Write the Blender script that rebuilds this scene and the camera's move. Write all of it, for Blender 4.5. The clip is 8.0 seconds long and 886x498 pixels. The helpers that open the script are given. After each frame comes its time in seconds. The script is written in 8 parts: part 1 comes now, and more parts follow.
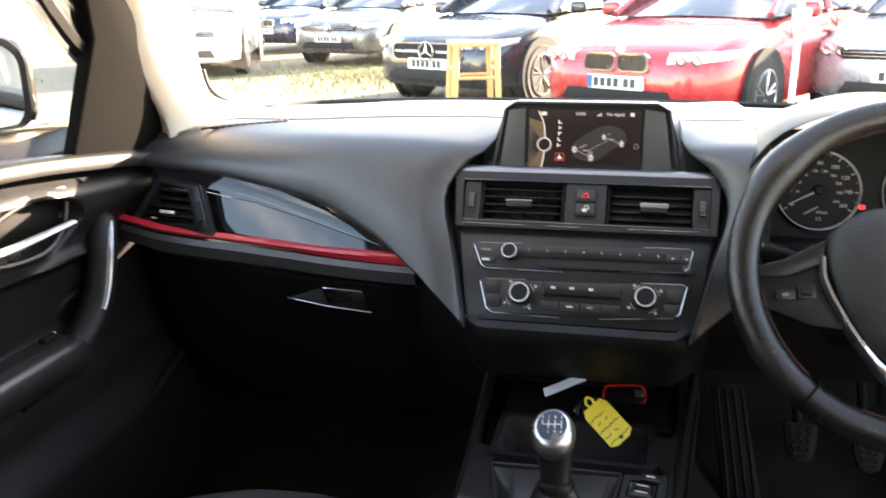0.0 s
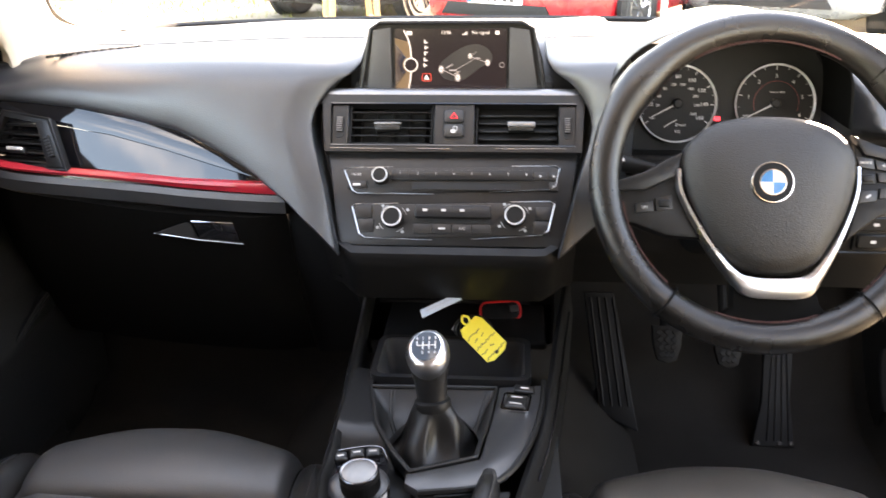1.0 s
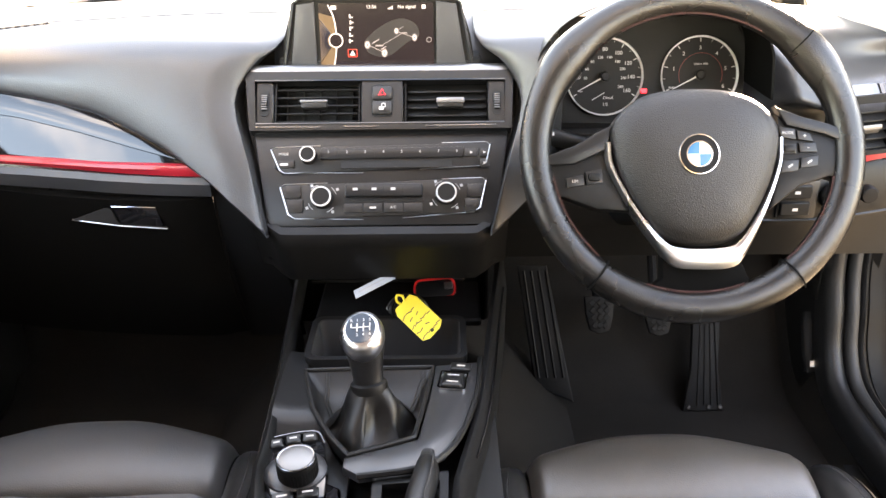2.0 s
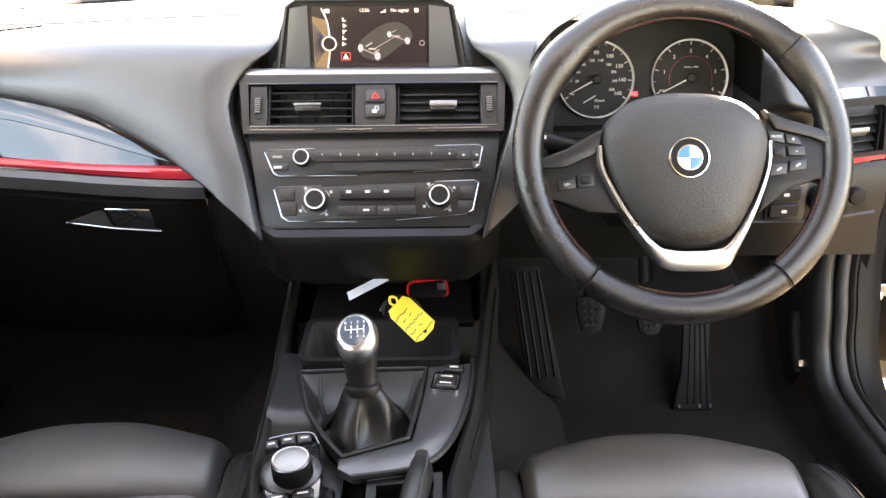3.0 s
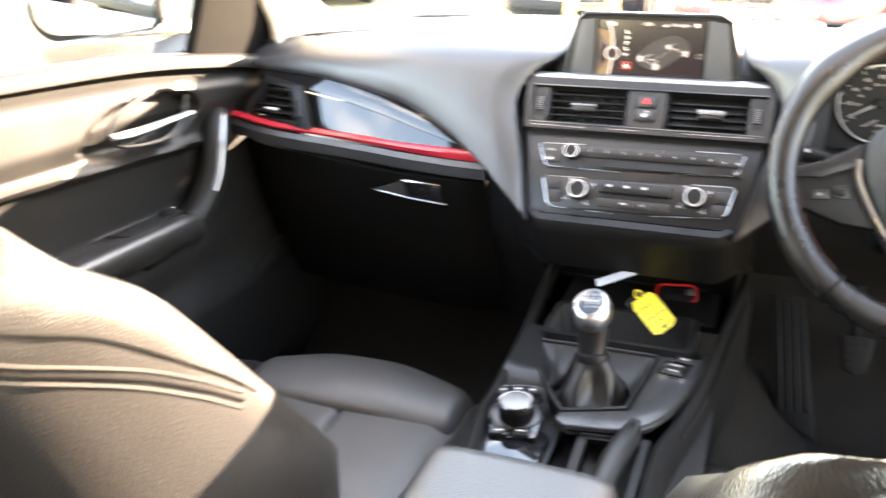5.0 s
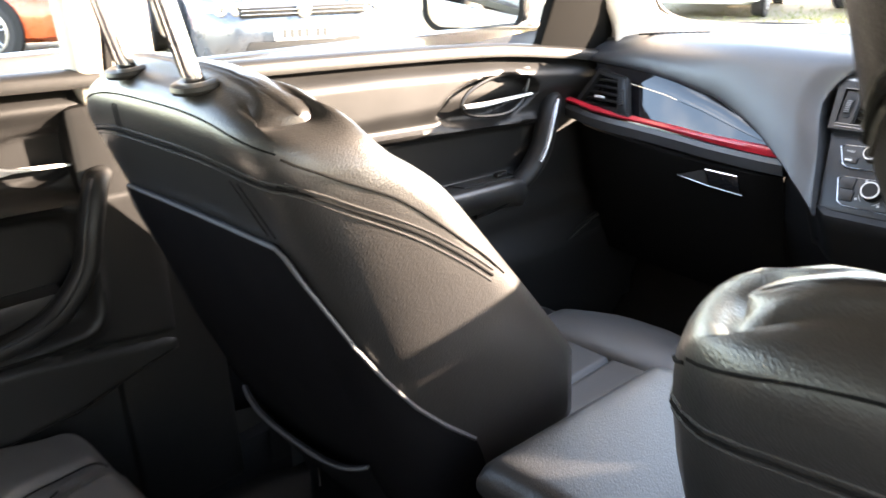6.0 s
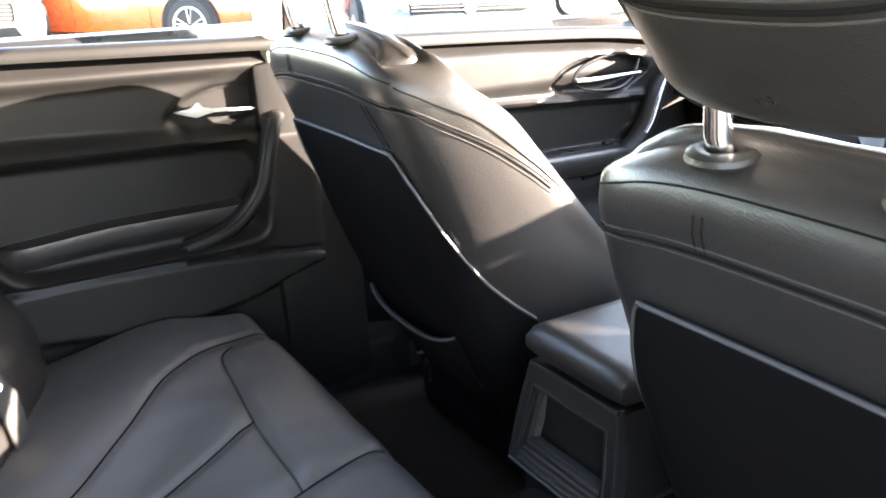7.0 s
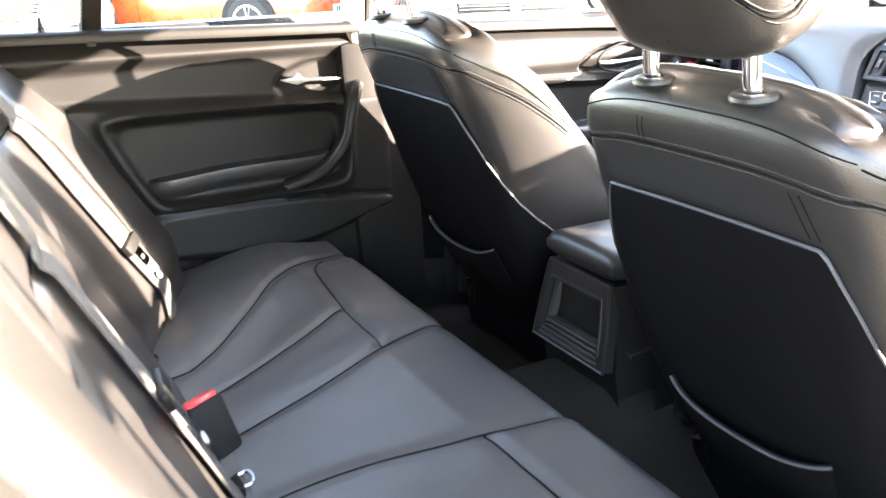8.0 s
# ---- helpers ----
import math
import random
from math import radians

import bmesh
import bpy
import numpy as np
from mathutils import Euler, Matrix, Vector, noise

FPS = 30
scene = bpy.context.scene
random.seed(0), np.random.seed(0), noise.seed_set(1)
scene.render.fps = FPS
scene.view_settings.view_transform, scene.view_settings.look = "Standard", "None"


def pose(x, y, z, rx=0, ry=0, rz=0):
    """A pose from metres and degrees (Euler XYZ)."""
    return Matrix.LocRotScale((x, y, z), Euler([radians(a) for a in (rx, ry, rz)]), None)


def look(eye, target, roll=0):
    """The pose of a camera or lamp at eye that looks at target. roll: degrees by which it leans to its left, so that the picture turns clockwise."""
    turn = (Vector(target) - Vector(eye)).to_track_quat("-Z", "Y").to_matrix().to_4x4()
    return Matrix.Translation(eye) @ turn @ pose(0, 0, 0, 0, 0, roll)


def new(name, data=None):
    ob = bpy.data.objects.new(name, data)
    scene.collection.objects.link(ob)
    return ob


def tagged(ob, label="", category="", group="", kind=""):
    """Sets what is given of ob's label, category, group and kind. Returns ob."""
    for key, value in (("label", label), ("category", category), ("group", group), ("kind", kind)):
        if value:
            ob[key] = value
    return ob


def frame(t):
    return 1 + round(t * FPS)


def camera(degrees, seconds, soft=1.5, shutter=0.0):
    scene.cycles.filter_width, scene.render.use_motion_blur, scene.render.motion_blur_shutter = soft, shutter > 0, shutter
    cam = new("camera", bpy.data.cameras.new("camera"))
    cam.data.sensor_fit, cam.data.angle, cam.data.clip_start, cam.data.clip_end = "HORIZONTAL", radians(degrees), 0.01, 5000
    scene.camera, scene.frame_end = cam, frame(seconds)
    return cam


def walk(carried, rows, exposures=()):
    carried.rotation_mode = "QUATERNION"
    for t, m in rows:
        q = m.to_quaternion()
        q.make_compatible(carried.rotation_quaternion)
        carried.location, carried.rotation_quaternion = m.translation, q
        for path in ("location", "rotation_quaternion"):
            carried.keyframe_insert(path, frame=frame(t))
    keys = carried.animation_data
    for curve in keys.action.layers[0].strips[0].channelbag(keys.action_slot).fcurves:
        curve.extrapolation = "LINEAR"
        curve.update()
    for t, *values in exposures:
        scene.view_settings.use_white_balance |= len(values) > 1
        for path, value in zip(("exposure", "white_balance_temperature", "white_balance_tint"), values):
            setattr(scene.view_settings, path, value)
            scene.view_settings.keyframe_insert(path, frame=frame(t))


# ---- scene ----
cam = camera(55.7, 8.0, 1.5, 0.4)
PATH = [
    (0, (0.055, -0.757, 1.164), (-0.364, 1.11, 0.58), -0.7),
    (0.5, (0.063, -0.746, 1.159), (-0.216, 1.115, 0.482), -0.8),
    (1, (0.079, -0.747, 1.167), (-0.078, 1.094, 0.402), -0.8),
    (1.5, (0.083, -0.733, 1.171), (0.033, 1.095, 0.362), -0.7),
    (2, (0.079, -0.734, 1.168), (0.082, 1.088, 0.344), -0.5),
    (3.5, (0.077, -0.75, 1.18), (0.101, 1.069, 0.35), -0.3),
    (4, (0.082, -0.772, 1.179), (0.081, 1.054, 0.364), -0.3),
    (4.5, (0.096, -0.805, 1.171), (-0.111, 1.02, 0.38), -0.3),
    (5, (0.155, -0.864, 1.142), (-0.514, 0.877, 0.42), -0.6),
    (5.2, (0.186, -0.9, 1.143), (-0.707, 0.744, 0.435), -0.9),
    (6.3, (0.416, -1.012, 1.137), (-1.033, 0.185, 0.453), -0.9),
    (6.5, (0.464, -1.031, 1.13), (-1.034, 0.105, 0.449), -1.0),
    (7, (0.619, -1.093, 1.132), (-0.98, -0.101, 0.452), -1.5),
    (7.5, (0.796, -1.207, 1.143), (-0.839, -0.276, 0.464), -1.7),
    (8, (0.938, -1.296, 1.141), (-0.712, -0.39, 0.465), -1.5),
]
walk(cam, [(t, look(eye, target, roll)) for t, eye, target, roll in PATH], [(0, 3.72, 7800, 20), (1.0, 4.62, 8450, 24), (1.5, 5.00, 8700, 24), (3.5, 5.03, 8800, 24), (4.5, 5.22, 8700, 23), (5.0, 5.26, 8350, 21), (6.5, 4.24, 7100, 20), (7.0, 5.00, 6950, 20), (8, 5.34, 7150, 20)])

# ---- light ----
SUN_AZ, SUN_EL = 34.0, 14.0          # degrees clockwise from straight ahead, degrees above the horizon
world = bpy.data.worlds.new("sky_world")
scene.world = world
world.use_nodes = True
wn = world.node_tree.nodes
sky = wn.new("ShaderNodeTexSky")
sky.sky_type, sky.sun_disc = "NISHITA", False
sky.sun_elevation, sky.sun_rotation = radians(SUN_EL), radians(SUN_AZ)
sky.air_density, sky.dust_density, sky.ozone_density = 1.0, 0.6, 1.0
# soft clouds mixed into the sky
wtc = wn.new("ShaderNodeTexCoord")
wmap = wn.new("ShaderNodeMapping")
wmap.inputs["Scale"].default_value = (1.5, 1.5, 5.0)
wnoise = wn.new("ShaderNodeTexNoise")
wnoise.inputs["Scale"].default_value, wnoise.inputs["Detail"].default_value = 2.2, 7.0
wramp = wn.new("ShaderNodeValToRGB")
wramp.color_ramp.elements[0].position, wramp.color_ramp.elements[1].position = 0.52, 0.86
wmix = wn.new("ShaderNodeMixRGB")
wmix.inputs[2].default_value = (6.5, 6.7, 7.0, 1)
wl = world.node_tree.links
wl.new(wtc.outputs["Generated"], wmap.inputs["Vector"])
wl.new(wmap.outputs["Vector"], wnoise.inputs["Vector"])
wl.new(wnoise.outputs["Fac"], wramp.inputs["Fac"])
wl.new(wramp.outputs["Color"], wmix.inputs[0])
wl.new(sky.outputs["Color"], wmix.inputs[1])
wl.new(wmix.outputs["Color"], wn["Background"].inputs["Color"])
wn["Background"].inputs["Strength"].default_value = 0.15
sun = new("sun", bpy.data.lights.new("sun", "SUN"))
sun.data.energy, sun.data.angle, sun.data.color = 5.0, radians(0.5), (1.0, 0.90, 0.76)
_az, _el = radians(SUN_AZ), radians(SUN_EL)
sun.matrix_world = look((0, 0, 0), (-math.sin(_az) * math.cos(_el), -math.cos(_az) * math.cos(_el), -math.sin(_el)))
sun.location = (20, 20, 5)


# ---- materials ----
def material(name, color, rough=0.5, metal=0.0, grain=0.0, grain_scale=400.0, vary=0.12, vary_scale=9.0, coat=0.0,
             spec=0.5, worn=0.0, cells=False, island=False, emit=None, emit_strength=1.0, dark=None, coat_rough=0.03):
    """A principled surface with colour variation at two scales, uneven gloss and a fine relief."""
    m = bpy.data.materials.new(name)
    m.use_nodes = True
    n, l = m.node_tree.nodes, m.node_tree.links
    p = n["Principled BSDF"]
    p.inputs["Base Color"].default_value = (*color, 1)
    p.inputs["Roughness"].default_value, p.inputs["Metallic"].default_value = rough, metal
    p.inputs["Coat Weight"].default_value, p.inputs["Specular IOR Level"].default_value = coat, spec
    p.inputs["Coat Roughness"].default_value = coat_rough
    if emit:
        p.inputs["Emission Color"].default_value, p.inputs["Emission Strength"].default_value = (*emit, 1), emit_strength
    tc = n.new("ShaderNodeTexCoord")
    if vary > 0:
        big, fine = n.new("ShaderNodeTexNoise"), n.new("ShaderNodeTexNoise")
        big.inputs["Scale"].default_value, big.inputs["Detail"].default_value = vary_scale, 4
        fine.inputs["Scale"].default_value, fine.inputs["Detail"].default_value = vary_scale * 14, 3
        l.new(tc.outputs["Object"], big.inputs["Vector"]), l.new(tc.outputs["Object"], fine.inputs["Vector"])
        add = n.new("ShaderNodeMath")
        add.operation = "MULTIPLY_ADD"
        add.inputs[1].default_value = 0.45
        l.new(fine.outputs["Fac"], add.inputs[0]), l.new(big.outputs["Fac"], add.inputs[2])
        rng = n.new("ShaderNodeMapRange")
        rng.inputs["From Min"].default_value, rng.inputs["From Max"].default_value = 0.3, 1.15
        rng.inputs["To Min"].default_value, rng.inputs["To Max"].default_value = 1 - vary, 1 + vary
        l.new(add.outputs["Value"], rng.inputs["Value"])
        mul = n.new("ShaderNodeMixRGB")
        mul.blend_type, mul.inputs[0].default_value = "MULTIPLY", 1.0
        mul.inputs[1].default_value = (*color, 1)
        if dark:
            mixd = n.new("ShaderNodeMixRGB")
            mixd.inputs[1].default_value, mixd.inputs[2].default_value = (*color, 1), (*dark, 1)
            l.new(big.outputs["Fac"], mixd.inputs[0]), l.new(mixd.outputs["Color"], mul.inputs[1])
        l.new(rng.outputs["Result"], mul.inputs[2]), l.new(mul.outputs["Color"], p.inputs["Base Color"])
        rr = n.new("ShaderNodeMapRange")
        rr.inputs["From Min"].default_value, rr.inputs["From Max"].default_value = 0.2, 0.8
        rr.inputs["To Min"].default_value, rr.inputs["To Max"].default_value = max(rough - 0.05 - worn, 0.02), min(rough + 0.05, 1)
        l.new(big.outputs["Fac"], rr.inputs["Value"]), l.new(rr.outputs["Result"], p.inputs["Roughness"])
    if grain > 0:
        if cells:
            tex = n.new("ShaderNodeTexVoronoi")
            tex.inputs["Scale"].default_value = grain_scale
            out = tex.outputs["Distance"]
        else:
            tex = n.new("ShaderNodeTexNoise")
            tex.inputs["Scale"].default_value, tex.inputs["Detail"].default_value = grain_scale, 3
            out = tex.outputs["Fac"]
        l.new(tc.outputs["Object"], tex.inputs["Vector"])
        b = n.new("ShaderNodeBump")
        b.inputs["Strength"].default_value, b.inputs["Distance"].default_value = grain, 0.002
        l.new(out, b.inputs["Height"]), l.new(b.outputs["Normal"], p.inputs["Normal"])
    return m


def glass_material(name, tint):
    m = bpy.data.materials.new(name)
    m.use_nodes = True
    n, l = m.node_tree.nodes, m.node_tree.links
    n.remove(n["Principled BSDF"])
    clear, shine, facing, mix = n.new("ShaderNodeBsdfTransparent"), n.new("ShaderNodeBsdfGlossy"), n.new("ShaderNodeLayerWeight"), n.new("ShaderNodeMixShader")
    power, scale = n.new("ShaderNodeMath"), n.new("ShaderNodeMath")
    power.operation, power.inputs[1].default_value = "POWER", 5.0
    scale.operation, scale.inputs[1].default_value, scale.inputs[2].default_value = "MULTIPLY_ADD", 0.55, 0.03
    clear.inputs["Color"].default_value = (*tint, 1)
    shine.inputs["Roughness"].default_value = 0.01
    l.new(facing.outputs["Facing"], power.inputs[0]), l.new(power.outputs[0], scale.inputs[0]), l.new(scale.outputs[0], mix.inputs[0]), l.new(clear.outputs[0], mix.inputs[1]), l.new(shine.outputs[0], mix.inputs[2])
    l.new(mix.outputs[0], n["Material Output"].inputs["Surface"])
    return m


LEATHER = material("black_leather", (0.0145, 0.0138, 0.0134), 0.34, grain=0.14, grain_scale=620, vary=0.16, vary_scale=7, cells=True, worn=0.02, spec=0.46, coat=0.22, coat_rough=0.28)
# lighter copies of the black leather: light on cushions and bench put into colour
CUSHION = material("lit_cushion_leather", (0.050, 0.043, 0.036), 0.40, grain=0.14, grain_scale=560, vary=0.2, vary_scale=7, cells=True, worn=0.04, spec=0.6, coat=0.2, coat_rough=0.36)
BENCH = material("lit_bench_leather", (0.034, 0.033, 0.0325), 0.50, grain=0.12, grain_scale=560, vary=0.18, vary_scale=6, cells=True, worn=0.03, spec=0.6, coat=0.2, coat_rough=0.48)
LEATHER_BACK = material("black_seatback_vinyl", (0.0034, 0.0034, 0.0042), 0.6, grain=0.08, grain_scale=900, vary=0.15, cells=True, spec=0.08)
RIM_LEATHER = material("steering_leather", (0.0065, 0.0060, 0.0056), 0.31, spec=0.5, grain=0.15, grain_scale=700, vary=0.25, vary_scale=16, cells=True, worn=0.06)
AIRBAG = material("airbag_skin", (0.0095, 0.0088, 0.0082), 0.42, spec=0.42, grain=0.30, grain_scale=820, vary=0.12, vary_scale=14, cells=True)
PAD = material("grey_soft_dash", (0.026, 0.0275, 0.030), 0.44, grain=0.12, grain_scale=700, vary=0.14, cells=True, spec=0.7)
PLASTIC = material("black_plastic", (0.0068, 0.0066, 0.0064), 0.45, grain=0.14, grain_scale=900, vary=0.15, spec=0.2)
PLASTIC_DK = material("dark_plastic", (0.0048, 0.0048, 0.005), 0.58, grain=0.2, grain_scale=900, vary=0.15, spec=0.14)
SATIN = material("graphite_panel", (0.010, 0.0101, 0.0105), 0.32, grain=0.08, grain_scale=900, vary=0.12, spec=0.26)
BUTTON = material("button_black", (0.011, 0.0108, 0.0105), 0.36, vary=0.1, grain=0.05, spec=0.35)
GLOSS = material("piano_black", (0.006, 0.006, 0.007), 0.05, vary=0.0, coat=0.15)
GREY_TRIM = material("console_grey", (0.032, 0.032, 0.033), 0.33, metal=0.1, grain=0.06, grain_scale=900, vary=0.1)
KNOB_GREY = material("knob_grey", (0.16, 0.155, 0.15), 0.38, metal=0.6, grain=0.05, vary=0.08)
RED_TRIM = material("coral_red_trim", (0.33, 0.012, 0.022), 0.34, vary=0.06, coat=0.15)
CHROME = material("chrome", (0.75, 0.75, 0.76), 0.08, metal=1.0, vary=0.05)
SILVER = material("satin_silver", (0.62, 0.62, 0.63), 0.3, metal=1.0, vary=0.06, grain=0.03, grain_scale=1200)
DARK_CHROME = material("dark_chrome", (0.22, 0.22, 0.23), 0.25, metal=1.0, vary=0.06)
# near-black; in slots, wells and gaps its sheets stand in for their shade
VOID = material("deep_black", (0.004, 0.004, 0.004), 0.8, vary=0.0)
CARPET = material("black_carpet", (0.015, 0.0135, 0.012), 0.95, grain=1.0, grain_scale=900, vary=0.35, vary_scale=14, spec=0.1)
LINING = material("beige_lining", (0.52, 0.47, 0.40), 0.9, grain=0.4, grain_scale=900, vary=0.06, spec=0.2)
# emission adds a faint glow to printed marks that are no lamps
WHITE_INK = material("glowing_white_print", (0.38, 0.38, 0.38), 0.5, vary=0.0, emit=(0.8, 0.8, 0.8), emit_strength=0.01)
GREY_INK = material("grey_print", (0.35, 0.35, 0.36), 0.5, vary=0.0)
RED_LAMP = material("red_warning_lamp", (0.6, 0.02, 0.03), 0.4, vary=0.0, emit=(1.0, 0.03, 0.05), emit_strength=0.14)
RED_PLASTIC = material("red_plastic", (0.62, 0.02, 0.02), 0.35, vary=0.06)
YELLOW_TAG = material("yellow_tag", (0.70, 0.57, 0.045), 0.5, vary=0.08, vary_scale=40)
BLUE_TAG = material("pale_tag", (0.42, 0.48, 0.55), 0.4, vary=0.06)
INK = material("pen_ink", (0.03, 0.03, 0.03), 0.6, vary=0.0)
STITCH = material("red_stitching", (0.060, 0.020, 0.016), 0.8, vary=0.1)
THREAD = material("grey_stitching", (0.022, 0.021, 0.020), 0.95, vary=0.1)
SEAM = material("seam_shadow_line", (0.006, 0.006, 0.006), 1.0, vary=0.0, spec=0.05)
GAITER = material("gaiter_leather", (0.0065, 0.0062, 0.006), 0.44, spec=0.36, grain=0.10, grain_scale=800, vary=0.15, cells=True)
LID_VINYL = material("armrest_leatherette", (0.012, 0.0118, 0.0118), 0.40, grain=0.14, grain_scale=520, vary=0.12, cells=True, spec=0.5)
PIPING = material("grey_piping", (0.040, 0.042, 0.046), 0.5, vary=0.1, grain=0.1)
WEBBING = material("belt_webbing", (0.045, 0.043, 0.040), 0.75, grain=0.5, grain_scale=1300, vary=0.15)
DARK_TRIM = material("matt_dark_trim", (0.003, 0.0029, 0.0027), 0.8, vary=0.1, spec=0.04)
RUBBER = material("black_rubber", (0.009, 0.009, 0.009), 0.6, grain=0.25, grain_scale=300, vary=0.2)
SILL_GREY = material("sill_plastic", (0.0065, 0.0062, 0.006), 0.42, grain=0.35, grain_scale=500, vary=0.2, vary_scale=12, spec=0.35)
PLASTIC_GREY = material("pale_ribbed_plastic", (0.42, 0.43, 0.45), 0.5, vary=0.1)
BADGE_BLUE = material("badge_blue", (0.004, 0.125, 0.30), 0.2, vary=0.0, coat=0.8)
BADGE_WHITE = material("badge_white", (0.55, 0.55, 0.55), 0.2, vary=0.0, coat=0.8)
SCREEN_BLACK = material("display_black", (0.006, 0.005, 0.006), 0.15, vary=0.0, emit=(0.020, 0.012, 0.013), emit_strength=0.04)
SCREEN_WHITE = material("display_white", (0.1, 0.1, 0.1), 0.3, vary=0.0, emit=(0.85, 0.83, 0.80), emit_strength=0.07)
SCREEN_GHOST = material("display_ghost", (0.01, 0.01, 0.01), 0.3, vary=0.0, emit=(0.030, 0.026, 0.027), emit_strength=0.05)
SCREEN_GREY = material("display_grey", (0.05, 0.05, 0.05), 0.3, vary=0.0, emit=(0.30, 0.28, 0.28), emit_strength=0.07)
SCREEN_RED = material("display_red", (0.1, 0.01, 0.01), 0.3, vary=0.0, emit=(0.75, 0.06, 0.03), emit_strength=0.07)
SCREEN_AMBER = material("display_amber", (0.05, 0.03, 0.015), 0.3, vary=0.3, vary_scale=60, emit=(0.22, 0.15, 0.08), emit_strength=0.035)
DISPLAY_GREY = material("display_side_grey", (0.045, 0.046, 0.048), 0.42, grain=0.1, grain_scale=900, vary=0.1, spec=0.4)
SATIN_EDGE = material("satin_edge", (0.20, 0.20, 0.205), 0.34, metal=0.85, grain=0.04, grain_scale=900, vary=0.08)
GLASS = glass_material("window_glass", (0.93, 0.96, 0.94))
DIM_GLASS = glass_material("light_cut_glass", (0.11, 0.12, 0.12))
BRIGHT_TRIM = material("bright_dial_trim", (0.62, 0.62, 0.62), 0.3, metal=0.35, vary=0.05)
DIAL_RED = material("dial_red_print", (0.22, 0.02, 0.02), 0.5, vary=0.0)
MIRROR = material("mirror", (0.9, 0.9, 0.9), 0.01, metal=1.0, vary=0.0)
OWN_PAINT = material("body_black_paint", (0.012, 0.012, 0.014), 0.25, vary=0.05, coat=0.8)
GROUND = material("gravel_ground", (0.21, 0.178, 0.125), 0.95, grain=1.0, grain_scale=30, vary=0.4, vary_scale=1.2, dark=(0.15, 0.13, 0.09), spec=0.2)
GRASS = material("grass", (0.16, 0.17, 0.05), 0.8, vary=0.35, vary_scale=3)
WOOD = material("pale_pine", (0.55, 0.33, 0.13), 0.55, grain=0.2, grain_scale=60, vary=0.18, vary_scale=12)
SCREEN_EDGE = material("brown_edge_trim", (0.22, 0.14, 0.085), 0.6, grain=0.2, grain_scale=600, vary=0.15)
TYRE = material("tyre", (0.02, 0.02, 0.02), 0.8, grain=0.3, grain_scale=80, vary=0.2)
ALLOY = material("alloy", (0.5, 0.5, 0.52), 0.3, metal=1.0, vary=0.08)
LAMP_GLASS = material("headlamp", (0.6, 0.63, 0.66), 0.12, metal=0.6, vary=0.15, vary_scale=18, coat=1.0)
PLATE = material("plate_white", (0.75, 0.75, 0.72), 0.4, vary=0.05)
CAR_GLASS = material("dark_car_glass", (0.03, 0.035, 0.04), 0.05, vary=0.0, coat=1.0)
POST_WHITE = material("white_post", (0.75, 0.75, 0.73), 0.5, vary=0.1)


# ---- building helpers ----
def part(name, bm, mat, parent=None, label="", smooth=40, recalc=True):
    """Links a bmesh as one mesh object under a thing or under a part."""
    if recalc:
        bmesh.ops.recalc_face_normals(bm, faces=bm.faces[:])
    me = bpy.data.meshes.new(name)
    bm.to_mesh(me)
    bm.free()
    me.materials.append(mat)
    if smooth:
        for f in me.polygons:
            f.use_smooth = True
        me.set_sharp_from_angle(angle=radians(smooth))
    ob = new(name, me)
    if parent is not None:
        ob.parent = parent
    if label:
        ob["label"] = label
    return ob


def thing(name, label, category, at=(0, 0, 0), group="", kind=""):
    ob = new(name)
    ob.empty_display_size = 0.05
    ob.location = at
    return tagged(ob, label, category, group, kind)


def frame_at(o, x, y):
    """A local frame from its origin and the directions of its x and y."""
    x, y = Vector(x).normalized(), Vector(y).normalized()
    z = x.cross(y)
    m = Matrix((x, y, z)).transposed().to_4x4()
    m.translation = o
    return m


def rbox(sx, sy, sz, bevel=0.004, seg=2, m=None):
    bm = bmesh.new()
    bmesh.ops.create_cube(bm, size=1.0)
    bmesh.ops.scale(bm, vec=(sx, sy, sz), verts=bm.verts[:])
    if bevel > 0:
        bmesh.ops.bevel(bm, geom=bm.edges[:], offset=min(bevel, min(sx, sy, sz) * 0.49), segments=seg, affect="EDGES", profile=0.5)
    if m is not None:
        bmesh.ops.transform(bm, matrix=m, verts=bm.verts[:])
    return bm


def prism(pts, depth, m=None, bevel=0.0, seg=2, z0=0.0):
    """A polygon in local x, y, thickened along local z."""
    bm = bmesh.new()
    low = [bm.verts.new((x, y, z0)) for x, y in pts]
    f = bm.faces.new(low)
    ext = bmesh.ops.extrude_face_region(bm, geom=[f])
    bmesh.ops.translate(bm, vec=(0, 0, depth), verts=[v for v in ext["geom"] if isinstance(v, bmesh.types.BMVert)])
    bmesh.ops.recalc_face_normals(bm, faces=bm.faces[:])
    if bevel > 0:
        top = [e for e in bm.edges if e.verts[0].co.z > z0 + depth * 0.5 and e.verts[1].co.z > z0 + depth * 0.5] if depth > 0 else \
              [e for e in bm.edges if e.verts[0].co.z < z0 + depth * 0.5 and e.verts[1].co.z < z0 + depth * 0.5]
        bmesh.ops.bevel(bm, geom=top, offset=bevel, segments=seg, affect="EDGES", profile=0.5, clamp_overlap=True)
    if m is not None:
        bmesh.ops.transform(bm, matrix=m, verts=bm.verts[:])
    return bm


